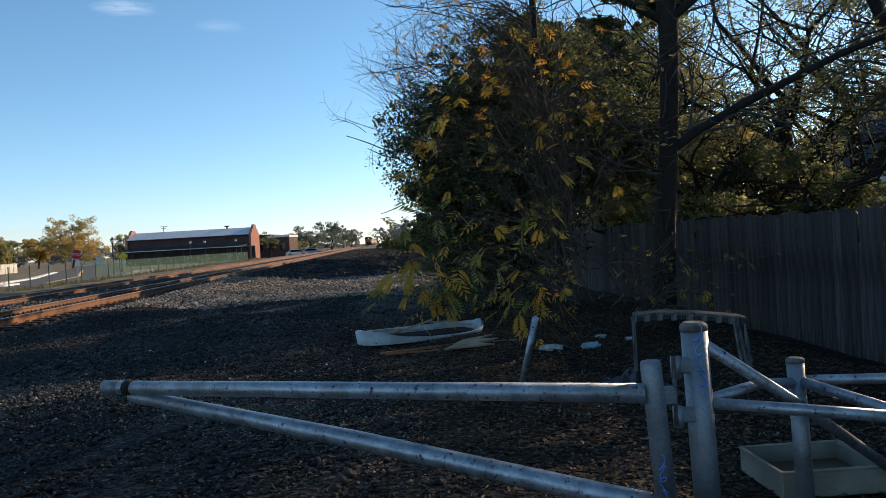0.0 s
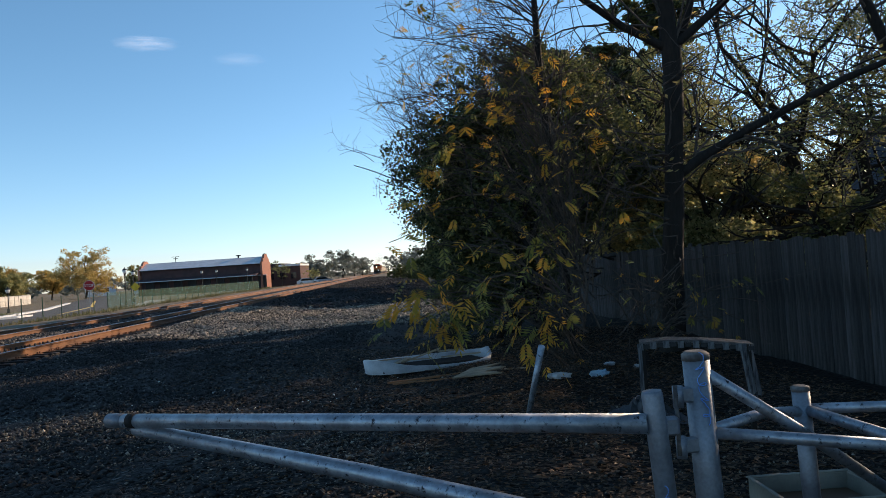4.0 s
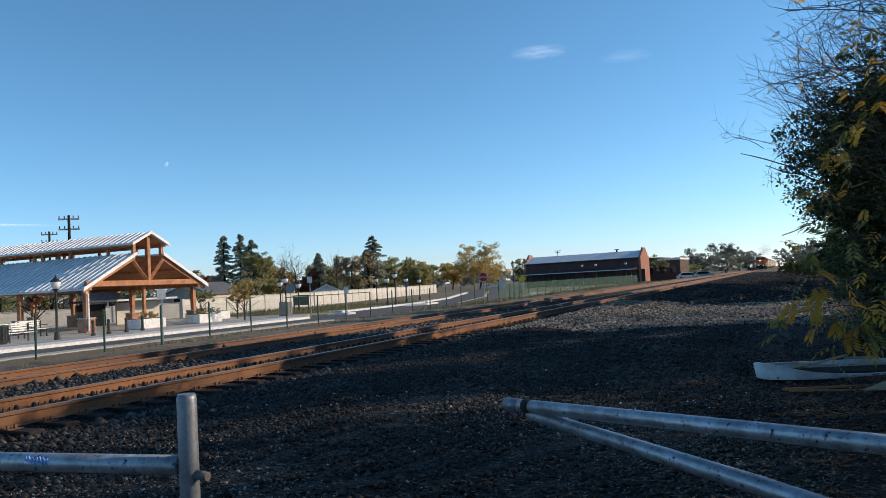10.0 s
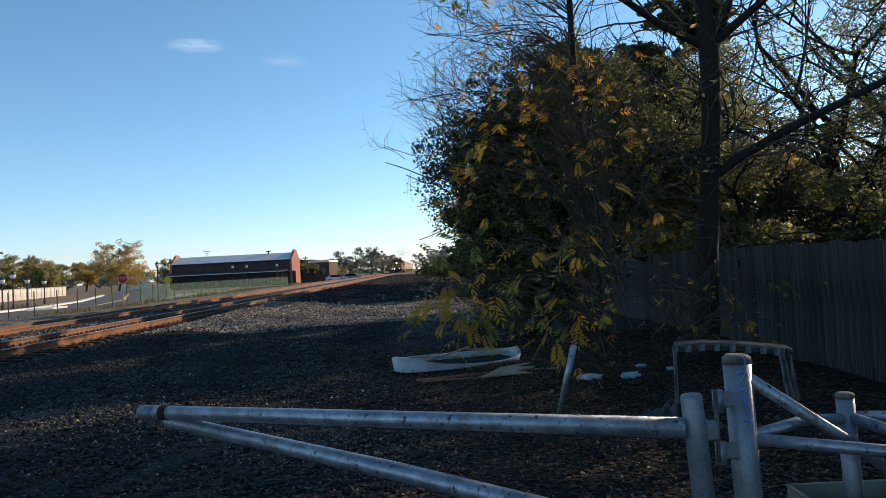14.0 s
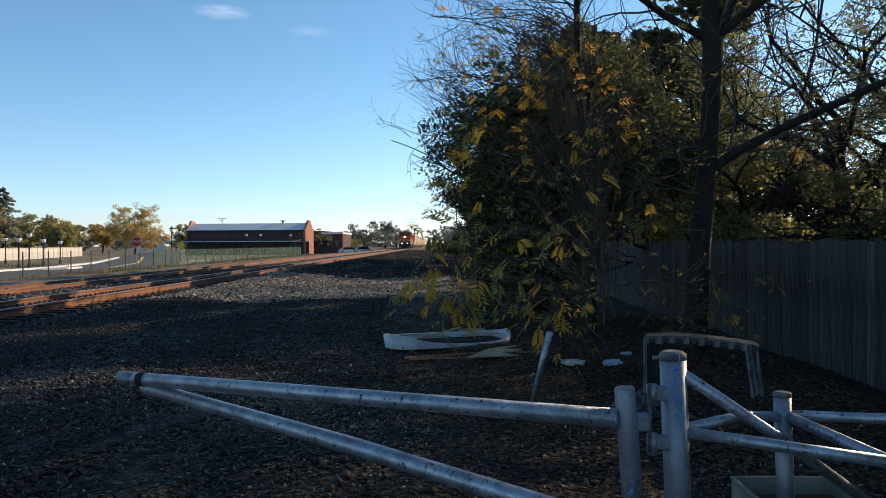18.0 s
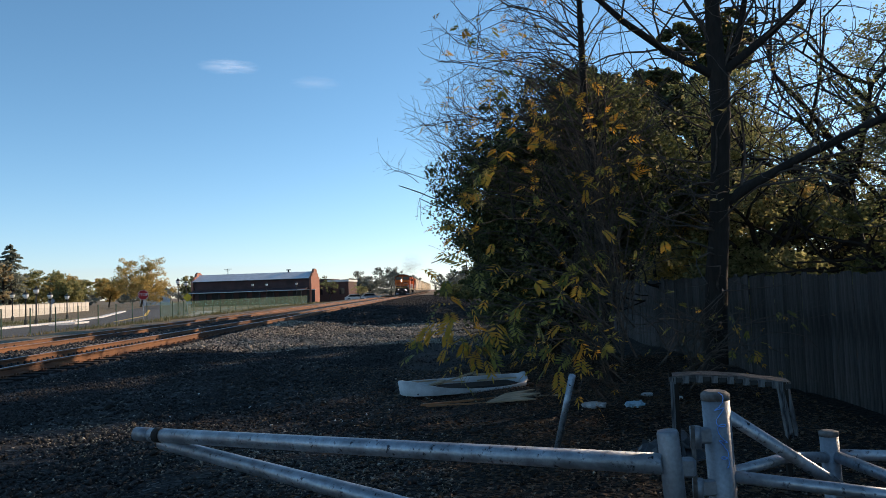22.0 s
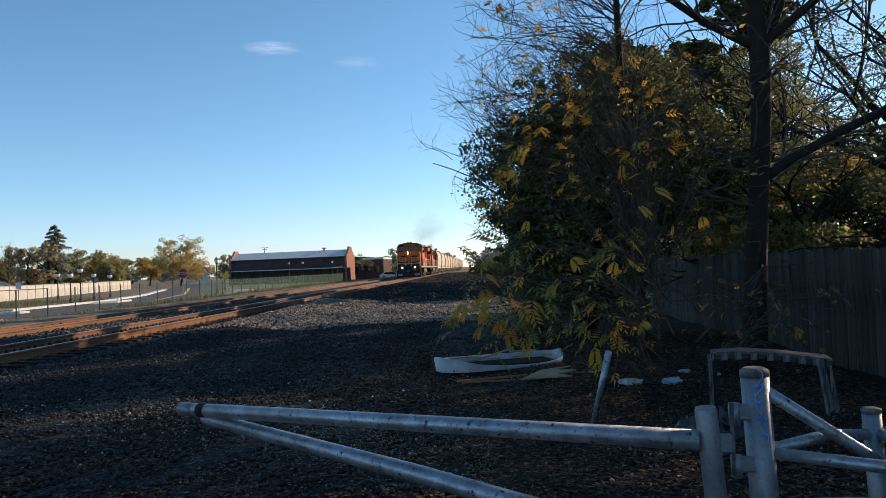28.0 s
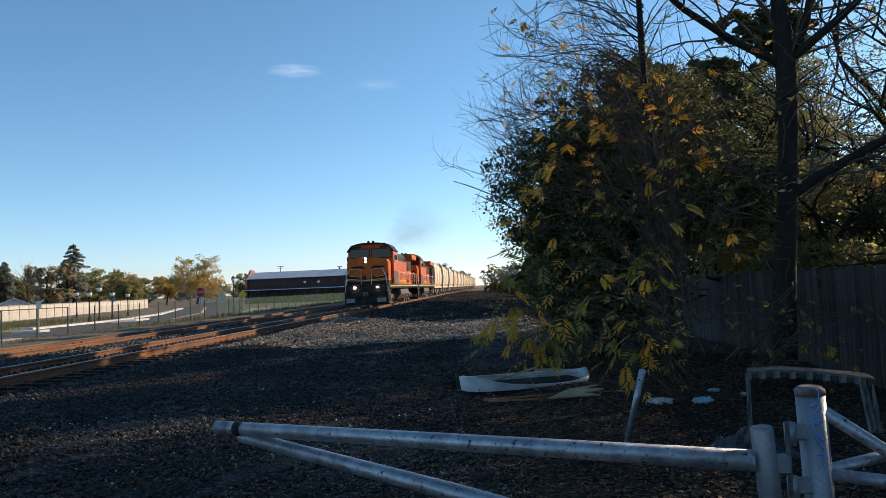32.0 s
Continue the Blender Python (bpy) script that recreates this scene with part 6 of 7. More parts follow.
# trees of the town: (kind, x, y, height, width)
for x, y, h, w in [(-104, 122, 12.2, 5.2), (-101, 123.5, 12.4, 4.6), (-93, 117, 10.6, 5.0), (-94, 141, 8.7, 4.2), (-79, 139, 11.0, 6.4), (-130, 84, 12.3, 6), (-128, 85, 12, 5.5), (-122, 84, 13.0, 7)]:
    conifer(x, y, h * 1.14, w * 1.3)
for x, y, h, w, m, lab in [
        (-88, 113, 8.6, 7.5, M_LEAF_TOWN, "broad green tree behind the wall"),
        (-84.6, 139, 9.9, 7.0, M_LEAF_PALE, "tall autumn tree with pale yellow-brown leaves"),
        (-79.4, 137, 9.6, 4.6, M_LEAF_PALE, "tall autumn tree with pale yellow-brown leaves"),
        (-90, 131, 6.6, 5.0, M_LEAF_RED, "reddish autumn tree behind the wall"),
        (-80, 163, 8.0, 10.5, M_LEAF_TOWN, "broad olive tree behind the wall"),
        (-72, 181, 10.2, 15.0, M_LEAF_OLIVE, "large broad plane tree in yellow-brown autumn leaf"),
        (-88, 200, 7.5, 9.0, M_LEAF_OLIVE, "autumn tree far along the street"),
        (-66, 200, 7.0, 7.0, M_LEAF_TOWN, "green tree beside the warehouse"),
        (-33.4, 41.0, 2.9, 1.3, M_LEAF_OLIVE, "small staked street tree in autumn leaf"),
        (-37.0, 44.6, 3.0, 1.5, M_LEAF_OLIVE, "small street tree in autumn leaf"),
        (-36.4, 24.4, 2.9, 1.1, M_LEAF_RED, "small reddish street tree on the plaza"),
        (-36.6, 27.9, 2.9, 1.1, M_LEAF_RED, "small reddish street tree on the plaza"),
        (-45, 49.5, 3.2, 2.6, M_LEAF_TOWN, "dark green shrub tree behind the plaza"),
        (-58, 72, 4.2, 4.5, M_LEAF_OLIVE, "autumn shrub tree behind the wall"),
        (-95, 75, 6.5, 9, M_LEAF_TOWN, "green tree behind the plaza"),
        (-100, 92, 6.5, 10, M_LEAF_TOWN, "green tree behind the houses"),
        (-112, 78, 7.0, 11, M_LEAF_TOWN, "green tree behind the plaza"),
        (-96, 60, 5.5, 9, M_LEAF_TOWN, "green tree behind the plaza"),
        (-75, 95, 5.0, 6, M_LEAF_TOWN, "green tree behind the wall"),
        (-62, 50, 4.4, 5.0, M_LEAF_TOWN, "dark green tree behind the plaza"),
        (-68, 51, 4.8, 5.5, M_LEAF_GREEN, "dark green tree behind the plaza"),
        (-75, 53, 4.6, 5.5, M_LEAF_TOWN, "dark green tree behind the plaza"),
        (-56, 52, 4.2, 4.5, M_LEAF_GREEN, "dark green tree behind the plaza"),
        (-106, 140, 7.4, 11, M_LEAF_OLIVE, "brownish autumn tree behind the houses"),
        (-98, 150, 7.0, 11, M_LEAF_TOWN, "green tree behind the houses"),
        (-92, 160, 7.4, 10, M_LEAF_TOWN, "green tree behind the houses"),
        (-86, 172, 6.6, 10, M_LEAF_OLIVE, "brownish autumn tree behind the houses"),
        (-116, 130, 6.6, 10, M_LEAF_RED, "reddish autumn tree behind the houses"),
        (-96, 176, 7.8, 12, M_LEAF_TOWN, "green tree behind the houses"),
        (-20.9, 140, 4.8, 5.4, M_LEAF_GREEN, "rounded green tree beside the brick building"),
        (-16.6, 152, 3.6, 4.0, M_LEAF_TOWN, "dark shrub beside the street"),
        (-30, 230, 6.0, 8.0, M_LEAF_OLIVE, "tree behind the brick building")]:
    simple_tree("tree", lab, x, y, h * (1.12 if h > 5 else 1.0), w * 1.05, m, (13000 if h > 5 else 330 if w < 1.2 else 700), max(0.12, min(0.24, w * 0.026)), (0.1 if h > 5 else 0.0) + h * 0.02, 0.12 if h > 5 else 0.4, "town trees", Z0, 210 if h > 5 else 40)
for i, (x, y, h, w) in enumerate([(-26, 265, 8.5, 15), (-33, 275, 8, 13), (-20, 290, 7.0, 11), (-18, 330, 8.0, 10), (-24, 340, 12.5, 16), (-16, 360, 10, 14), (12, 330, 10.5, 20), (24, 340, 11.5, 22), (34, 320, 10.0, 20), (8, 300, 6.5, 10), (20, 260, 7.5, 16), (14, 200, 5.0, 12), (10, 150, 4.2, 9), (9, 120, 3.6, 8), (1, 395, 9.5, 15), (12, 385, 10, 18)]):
    simple_tree("tree", "rounded tree far down the line, haze put into its grey-green", x, y, h, w, M_LEAF_FAR, 5000, max(0.2, w * 0.022), 0.25, 0.04, "far trees", -0.2, 90)

def town_bare_tree(x, y, h):
    t = thing("bare_tree", "leafless grey tree behind the wall", "tree", (x, y, Z0), group="bare town trees")
    rn, m, tips = random.Random(int(abs(x))), Mesh(), []
    m.tube([(0, 0, -0.2), (0.1, 0, h * 0.35), (0, 0.1, h * 0.6)], [0.22, 0.16, 0.09], 7)
    part("trunk", m, M_TWIG, t)
    w = Mesh()
    for k in range(12):
        a = k * 2.4
        grow(w, (0, 0, h * rn.uniform(0.25, 0.6)), (math.cos(a) * 0.6, math.sin(a) * 0.6, 1.0), h * 0.26, 0.07, 3, rn, tips, 0.2, 0.06, 5, (2, 3))
    part("branch_mass", w, M_TWIG, t, "bare upright branches")["kind"] = "stuff"


town_bare_tree(-93.8, 127, 8.6)
town_bare_tree(-89.6, 126, 9.4)
town_bare_tree(-82.5, 130, 7.8)

# low far woods that close the horizon
def build_far_woods():
    out = []
    for k in range(150):
        a = radians(-75 + 130 * k / 149 + rng.normal(0, 0.3))
        d = rng.uniform(330, 480)
        x, y = d * math.sin(a), d * math.cos(a)
        if -22 < x < 4:
            continue
        h, w = rng.uniform(5, 10), rng.uniform(10, 20)
        out.append((x, y, h * 0.45, w / 2, w / 2, h * 0.5))
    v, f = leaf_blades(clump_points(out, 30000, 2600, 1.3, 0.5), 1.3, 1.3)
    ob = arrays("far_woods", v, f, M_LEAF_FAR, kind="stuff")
    tagged(ob, "low line of distant trees, haze put into their grey-green", "woods")


build_far_woods()


# weeds and dry grass tufts along the railway fence
def build_weeds(name, label, material, n, x0, x1, y0, y1, h, cluster):
    cx, cy = rng.uniform(x0, x1, cluster), rng.uniform(y0, y1, cluster)
    k = rng.integers(0, cluster, n)
    x, y = cx[k] + rng.normal(0, 0.35, n), cy[k] + rng.normal(0, 0.6, n)
    z = height(x, y)
    lean = rng.normal(0, 0.25, (n, 2)) * h
    hh = h * rng.uniform(0.4, 1.3, n)
    w = 0.02 + 0.01 * rng.uniform(0, 1, n)
    a = rng.uniform(0, np.pi, n)
    dx, dy = np.cos(a) * w, np.sin(a) * w
    v = np.stack([np.stack([x - dx, y - dy, z], -1), np.stack([x + dx, y + dy, z], -1), np.stack([x + lean[:, 0], y + lean[:, 1], z + hh], -1)], 1).reshape(-1, 3)
    ob = arrays(name, v, np.arange(3 * n).reshape(-1, 3), material, kind="stuff")
    tagged(ob, label, "grass")


M_DRYGRASS = leaf_mat("dry_grass_blade", (0.16, 0.125, 0.065), (0.30, 0.24, 0.13), 0.3)
M_WEED = leaf_mat("weed_blade", (0.08, 0.085, 0.035), (0.19, 0.17, 0.075), 0.3)
build_weeds("dry_grass", "dry straw-coloured grass tufts along the railway fence", M_DRYGRASS, 3200, -24, -17.6, 20, 130, 0.16, 260)
build_weeds("weeds", "green weeds in the planting bed beside the street", M_WEED, 9000, -47, -34.4, 50, 72, 0.4, 190)
build_weeds("weeds", "green weeds along the railway fence", M_WEED, 5200, -21.9, -18.6, 40, 118, 0.3, 150)


# ---------------------------------------------------------------- things dumped by the fence
def on_ground(x, y):
    return float(height(x, y))


def build_tub():
    """A white curved shell lying on its back, open towards the fence."""
    g = on_ground(0.5, 10.6)
    t = thing("plastic_tub", "dirty white curved plastic tub half filled with wood", "tub", (0.42, 10.95, g), 19)
    n = 40
    m = Mesh()
    for i in range(n):
        a = 2 * math.pi * i / n
        sx, sy = 0.93, 0.36
        k = abs(math.cos(a)) ** 0.55 * (1 if math.cos(a) > 0 else -1), abs(math.sin(a)) ** 0.8 * (1 if math.sin(a) > 0 else -1)
        front = max(0.0, -math.sin(a))
        back = max(0.0, math.sin(a))
        top = 0.20 - 0.15 * front ** 0.5 * min(1.0, max(0.0, 0.95 + 1.1 * math.cos(a))) - 0.06 * back ** 0.5
        m.v += [(sx * k[0], sy * k[1], 0.0), (sx * k[0] * 1.03, sy * k[1] * 1.06, top), (sx * k[0] * 0.97, sy * k[1] * 0.92, top), (sx * k[0] * 0.95, sy * k[1] * 0.9, 0.02)]
    for i in range(n):
        j = (i + 1) % n
        for q in range(3):
            m.f.append((4 * i + q, 4 * j + q, 4 * j + q + 1, 4 * i + q + 1))
    part("shell", m, M_PLASTIC, t, "white curved rim", True)
    part("floor", Mesh().box((0, 0, 0.03), (1.6, 0.56, 0.08), bevel=0.03), M_BARK, t, "dark debris inside")
    rn = random.Random(8)
    for k in range(7):
        x, a = rn.uniform(-0.7, 0.5), rn.uniform(-40, 40)
        part("slat", Mesh().box((0, 0, 0), (rn.uniform(0.35, 0.7), 0.05, 0.02)), M_WOOD, t, "broken wood slat", m=pose(x, rn.uniform(-0.2, 0.2), 0.11 + 0.012 * k, rn.uniform(-8, 8), rn.uniform(-12, 6), a))


def build_boards():
    g = on_ground(1.0, 9.7)
    t = thing("broken_board", "pale splintered wooden board lying on leaf litter", "board", (1.0, 9.65, g), -4)
    part("panel", Mesh().prism([(-0.42, -0.12), (-0.1, 0.16), (0.36, 0.2), (0.12, 0.1), (0.42, 0.02), (0.1, -0.04), (0.34, -0.2), (-0.05, -0.16)], "z", 0.03, 0.05), M_WOOD, t, "", m=pose(0, 0, 0.05, 14, -5, 0))
    part("splinter", Mesh().box((0.3, 0.3, 0.05), (0.9, 0.05, 0.02)), M_WOOD, t)
    t.scale = (0.82, 0.82, 0.82)
    u = thing("wood_stick", "thin reddish wooden stick on the ground", "stick", (0.35, 9.95, on_ground(0.35, 9.95)), 22)
    part("stick", Mesh().box((0, 0, 0.03), (1.1, 0.035, 0.025)), M_TIMBER, u)
    u = thing("wood_stick", "thin reddish wooden stick on the ground", "stick", (0.3, 9.75, on_ground(0.3, 9.75)), 8)
    part("stick", Mesh().box((0, 0, 0.03), (0.8, 0.03, 0.02)), M_TIMBER, u)


def build_leaning_pipe():
    t = thing("leaning_pipe", "old grey pipe stake leaning in the soil", "pipe", (1.13, 7.05, 0.05))
    part("tube", Mesh().tube([(0, 0.0, -0.1), (0.14, -0.35, 0.72)], [0.027, 0.03], 14), M_PIPE, t, "", True)
    part("bolt_hole", Mesh().tube([(0.118, -0.345, 0.64), (0.118, -0.325, 0.64)], 0.012, 8), M_IRON, t)


def build_rag(x, y, s, material, label):
    t = thing("plastic_bag", label, "litter", (x, y, on_ground(x, y)))
    m = Mesh()
    rn = random.Random(int(x * 100))
    for k in range(4):
        m.ball((rn.uniform(-s, s), rn.uniform(-s, s) * 0.6, s * 0.35), s * rn.uniform(0.5, 0.9), 9, 6, (1.2, 0.9, 0.6))
    m.v = [(a + rn.gauss(0, s * 0.08), b + rn.gauss(0, s * 0.08), max(0, c + rn.gauss(0, s * 0.08))) for a, b, c in m.v]
    part("crumple", m, material, t)


def build_dead_table():
    """A broken table frame with a torn cover: a checked strip along its front edge."""
    t = thing("broken_table", "broken table frame with torn chequered cover by fence", "table", (2.36, 6.05, 0.03))
    L = lambda x, y, z: (x - 2.36, y - 6.05, z - 0.03)
    edge = [L(1.98, 6.17, 0.80), L(2.2, 6.1, 0.815), L(2.45, 6.02, 0.80), L(2.68, 5.93, 0.775), L(2.80, 5.88, 0.76)]
    top = Mesh()
    for a, b in zip(edge, edge[1:]):
        a, b = Vector(a), Vector(b)
        back = Vector((0.10, 0.33, -0.01))
        top.add([a, b, b + back, a + back, a - Vector((0, 0, 0.02)), b - Vector((0, 0, 0.02)), b + back - Vector((0, 0, 0.02)), a + back - Vector((0, 0, 0.02))], [(0, 1, 2, 3), (4, 7, 6, 5), (0, 4, 5, 1), (2, 6, 7, 3), (1, 5, 6, 2), (0, 3, 7, 4)])
    part("tabletop", top, M_FENCE, t, "grey weathered top")
    for i in range(18):
        k = i / 18 * 3.999
        a, b = Vector(edge[int(k)]), Vector(edge[int(k) + 1])
        p = a.lerp(b, k % 1) + Vector((0, -0.012, -0.035))
        part("check", Mesh().box((0, 0, 0), (0.048, 0.006, 0.035 if i % 2 else 0.055)), M_IRON if i % 2 else M_CLOTH, t, "black check" if i % 2 else "grey check", m=pose(*p, 0, 0, -17))
    for x, y, z in ((2.0, 6.17, 0.79), (2.76, 5.9, 0.76), (2.1, 6.48, 0.78), (2.88, 6.2, 0.75)):
        part("leg", Mesh().box(L(x, y, z / 2), (0.035, 0.035, z)), M_BARK, t, "dark wooden leg")
    rag = Mesh()
    for i in range(6):
        u = i * 0.017
        rag.add([L(2.69 + u, 5.9 - 0.012 * (i % 2), 0.76), L(2.69 + u + 0.017, 5.9 - 0.012 * ((i + 1) % 2), 0.76), L(2.73 + u + 0.017, 5.87 - 0.02 * ((i + 1) % 2), 0.33 + 0.03 * (i % 3)), L(2.73 + u, 5.87 - 0.02 * (i % 2), 0.36 - 0.02 * (i % 2))], [(0, 1, 2, 3)])
    part("torn_cloth", rag, M_CLOTH, t, "torn pale striped cloth hanging down")
    part("side_strap", Mesh().box(L(1.97, 6.14, 0.55), (0.03, 0.01, 0.42)), M_CLOTH, t, "hanging checked strap")


def build_drawer():
    t = thing("storage_box", "pale shallow drawer box lying open on soil", "box", (2.31, 4.17, 0.03), -2)
    for c, s in [((0, 0.25, 0.07), (0.58, 0.02, 0.14)), ((0, -0.25, 0.07), (0.58, 0.02, 0.14)), ((-0.29, 0, 0.07), (0.02, 0.52, 0.14)), ((0.29, 0, 0.07), (0.02, 0.52, 0.14))]:
        part("side", Mesh().box(c, s, bevel=0.006), M_CREAMBOX, t)
    part("base", Mesh().box((0, 0, 0.012), (0.56, 0.48, 0.02)), M_CREAMBOX, t)
    for y in (0.252, -0.252):
        part("rim", Mesh().box((0, y, 0.142), (0.62, 0.026, 0.014), bevel=0.005), M_CREAMBOX, t)
    for x in (-0.297, 0.297):
        part("rim", Mesh().box((x, 0, 0.1425), (0.026, 0.48, 0.014), bevel=0.005), M_CREAMBOX, t)
    # Dark sheet added over the pale base to make the inside dark.
    part("dark_fill", Mesh().box((0.0, 0.0, 0.035), (0.55, 0.47, 0.03), bevel=0.01), M_LITTER, t, "dark sheet added over the base")


def build_tarp():
    t = thing("plastic_sheet", "crumpled dark plastic sheet on the soil", "litter", (2.15, 6.75, 0.04))
    n = 14
    m = Mesh()
    rn = random.Random(2)
    for i in range(n):
        for j in range(n):
            u, v = i / (n - 1) - 0.5, j / (n - 1) - 0.5
            m.v.append((u * 0.7 + rn.gauss(0, 0.02), v * 0.6 + rn.gauss(0, 0.02), max(0.01, 0.2 * math.exp(-9 * (u * u + v * v)) + rn.gauss(0, 0.025))))
    m.f = [(i * n + j, i * n + j + 1, (i + 1) * n + j + 1, (i + 1) * n + j) for i in range(n - 1) for j in range(n - 1)]
    part("sheet", m, M_TARP, t)


M_CREAMBOX = mat("cream_plastic", (0.25, 0.235, 0.19), 0.55, 0.1, 3, 0.1, second=(0.16, 0.15, 0.12), mix=0.35)
M_CLOTH = mat("grimy_cloth", (0.15, 0.15, 0.15), 0.9, 0.3, 14, 0.2, second=(0.04, 0.04, 0.045), stretch=(4, 4, 0.5))
M_TARP = mat("dark_plastic_sheet", (0.03, 0.034, 0.04), 0.4, 0.3, 5, 0.2, second=(0.06, 0.065, 0.07))
M_BAGBLUE = mat("pale_blue_plastic", (0.35, 0.52, 0.62), 0.45, 0.15, 8, 0.2, second=(0.22, 0.36, 0.46))
build_tub()
build_boards()
build_leaning_pipe()
build_rag(1.86, 8.9, 0.09, M_PLASTIC, "crumpled white plastic bag on the soil")
build_rag(2.30, 8.75, 0.08, M_BAGBLUE, "crumpled pale blue plastic bag on the soil")
build_rag(2.75, 9.9, 0.06, M_PLASTIC, "crumpled white plastic bag on the soil")
build_rag(3.05, 9.6, 0.05, M_PLASTIC, "crumpled white plastic bag on the soil")
build_dead_table()
build_drawer()
build_tarp()


# ---------------------------------------------------------------- train
def build_truck(parent, y, wheels, wb, mat_side):
    tr = part("truck", Mesh().box((0.95, y, 0.62), (0.16, wb * (wheels - 1) + 0.9, 0.34), bevel=0.05).box((-0.95, y, 0.62), (0.16, wb * (wheels - 1) + 0.9, 0.34), bevel=0.05).box((0, y, 0.6), (2.0, 0.5, 0.3)), mat_side, parent, "wheel truck side frame")
    for i in range(wheels):
        yy = y + (i - (wheels - 1) / 2) * wb
        for s in (-1, 1):
            part("wheel", Mesh().tube([(s * 0.70, yy, 0.5), (s * 0.84, yy, 0.5)], 0.5, 20), M_GREYTRUCK, tr, "", True)
        for s in (-1, 1):
            part("journal_box", Mesh().box((s * 1.04, yy, 0.55), (0.14, 0.32, 0.36), bevel=0.04), mat_side, tr)


def build_loco(name="locomotive", label="orange and black diesel locomotive with lit headlights", lit=True):
    """Nose towards -y, at y = 0; height over the rail head."""
    t = thing(name, label, "locomotive", (TRACK_1, 60, RAIL_Z), group="train")
    hw = 1.62
    part("frame", Mesh().box((0, 11.2, 1.38), (3.05, 21.6, 0.34), bevel=0.05), M_BLACK, t, "black walkway and frame")
    part("pilot", Mesh().prism([(0.0, 0.25), (0.25, 0.2), (0.75, 0.2), (0.75, 1.5), (0.12, 1.5), (0.06, 0.8)], "x", -1.5, 1.5), M_BLACK, t, "black pilot sheet")
    part("plow", Mesh().add([(-1.5, 0.1, 0.12), (0, -0.5, 0.12), (1.5, 0.1, 0.12), (1.5, 0.12, 0.75), (0, -0.12, 0.75), (-1.5, 0.12, 0.75)], [(0, 1, 4, 5), (1, 2, 3, 4)]), M_BLACK, t, "black snow plow")
    for s in (-1, 1):
        part("step_plate", Mesh().box((s * 1.05, -0.1, 0.45), (0.6, 0.2, 0.3), bevel=0.02), M_PIPE_POST, t, "pale step plate")
        part("nose_stripe", Mesh().prism([(s * 0.1, 2.02), (s * 1.28, 2.20), (s * 1.28, 2.25), (s * 0.5, 2.10)], "y", 0.97, 0.985), M_CREAM, t, "thin cream stripe")
    part("coupler", Mesh().box((0, -0.35, 0.88), (0.3, 0.7, 0.3), bevel=0.06), M_GREYTRUCK, t, "rusty coupler")
    part("nose", Mesh().prism([(-1.4, 1.55), (1.4, 1.55), (1.44, 3.10), (1.30, 3.36), (0.45, 3.52), (-0.45, 3.52), (-1.30, 3.36), (-1.44, 3.10)], "y", 1.0, 3.0), M_ORANGE, t, "orange short nose")
    part("nose_band", Mesh().prism([(-1.44, 1.86), (-0.5, 1.80), (0.5, 1.80), (1.44, 1.86), (1.44, 1.91), (0.5, 1.85), (-0.5, 1.85), (-1.44, 1.91)], "y", 0.975, 3.02), M_YELLOWP, t, "thin yellow stripe")
    part("nose_skirt", Mesh().prism([(-1.435, 1.5), (1.435, 1.5), (1.44, 1.84), (-1.44, 1.84)], "y", 0.98, 3.03), M_BLACK, t, "black lower nose band")
    for s in (-1, 1):
        part("emblem", Mesh().prism([(s * 0.10, 2.66), (s * 0.45, 2.92), (s * 1.25, 2.86), (s * 1.0, 2.72), (s * 0.5, 2.74)], "y", 0.965, 0.985), M_BLACK, t, "dark winged emblem")
        part("nose_panel", Mesh().prism([(s * 0.12, 1.92), (s * 0.5, 1.94), (s * 1.42, 2.0), (s * 1.42, 2.32), (s * 0.6, 2.12), (s * 0.12, 2.2)], "y", 0.972, 0.988), M_BLACK, t, "black swept nose panel")
        part("cab_grab_bar", Mesh().tube([(s * 1.2, 2.5, 2.0), (s * 1.2, 2.5, 3.1)], 0.025, 5), M_BLACK, t)
        part("window_frame", Mesh().box((s * 0.78, 2.592, 3.86), (1.44, 0.03, 0.74), bevel=0.01), M_BLACK, t, "black window gasket")
        part("mirror", Mesh().box((s * 1.75, 3.2, 3.5), (0.12, 0.3, 0.35), bevel=0.02), M_BLACK, t)
    part("front_walkway", Mesh().box((0, 0.6, 1.52), (2.9, 1.0, 0.08), bevel=0.01), M_BLACK, t)
    part("air_hose", Mesh().tube([(-0.5, -0.02, 0.9), (-0.55, -0.2, 0.5), (-0.3, -0.25, 0.4)], 0.03, 6).tube([(0.5, -0.02, 0.9), (0.55, -0.2, 0.5), (0.3, -0.25, 0.4)], 0.03, 6), M_BLACK, t)
    part("nose_door", Mesh().box((0.78, 0.99, 2.62), (0.5, 0.03, 0.62), bevel=0.01), M_ORANGE, t)
    cab = part("cab", Mesh().prism([(-hw, 1.6), (hw, 1.6), (hw, 4.02), (1.3, 4.42), (0.6, 4.55), (-0.6, 4.55), (-1.3, 4.42), (-hw, 4.02)], "y", 2.6, 5.2), M_ORANGE, t, "orange wide cab")
    part("cab_skirt", Mesh().prism([(-hw - 0.012, 1.58), (hw + 0.012, 1.58), (hw + 0.012, 2.5), (-hw - 0.012, 2.5)], "y", 2.62, 5.22), M_GREYTRUCK, cab, "dusty grey lower cab side")
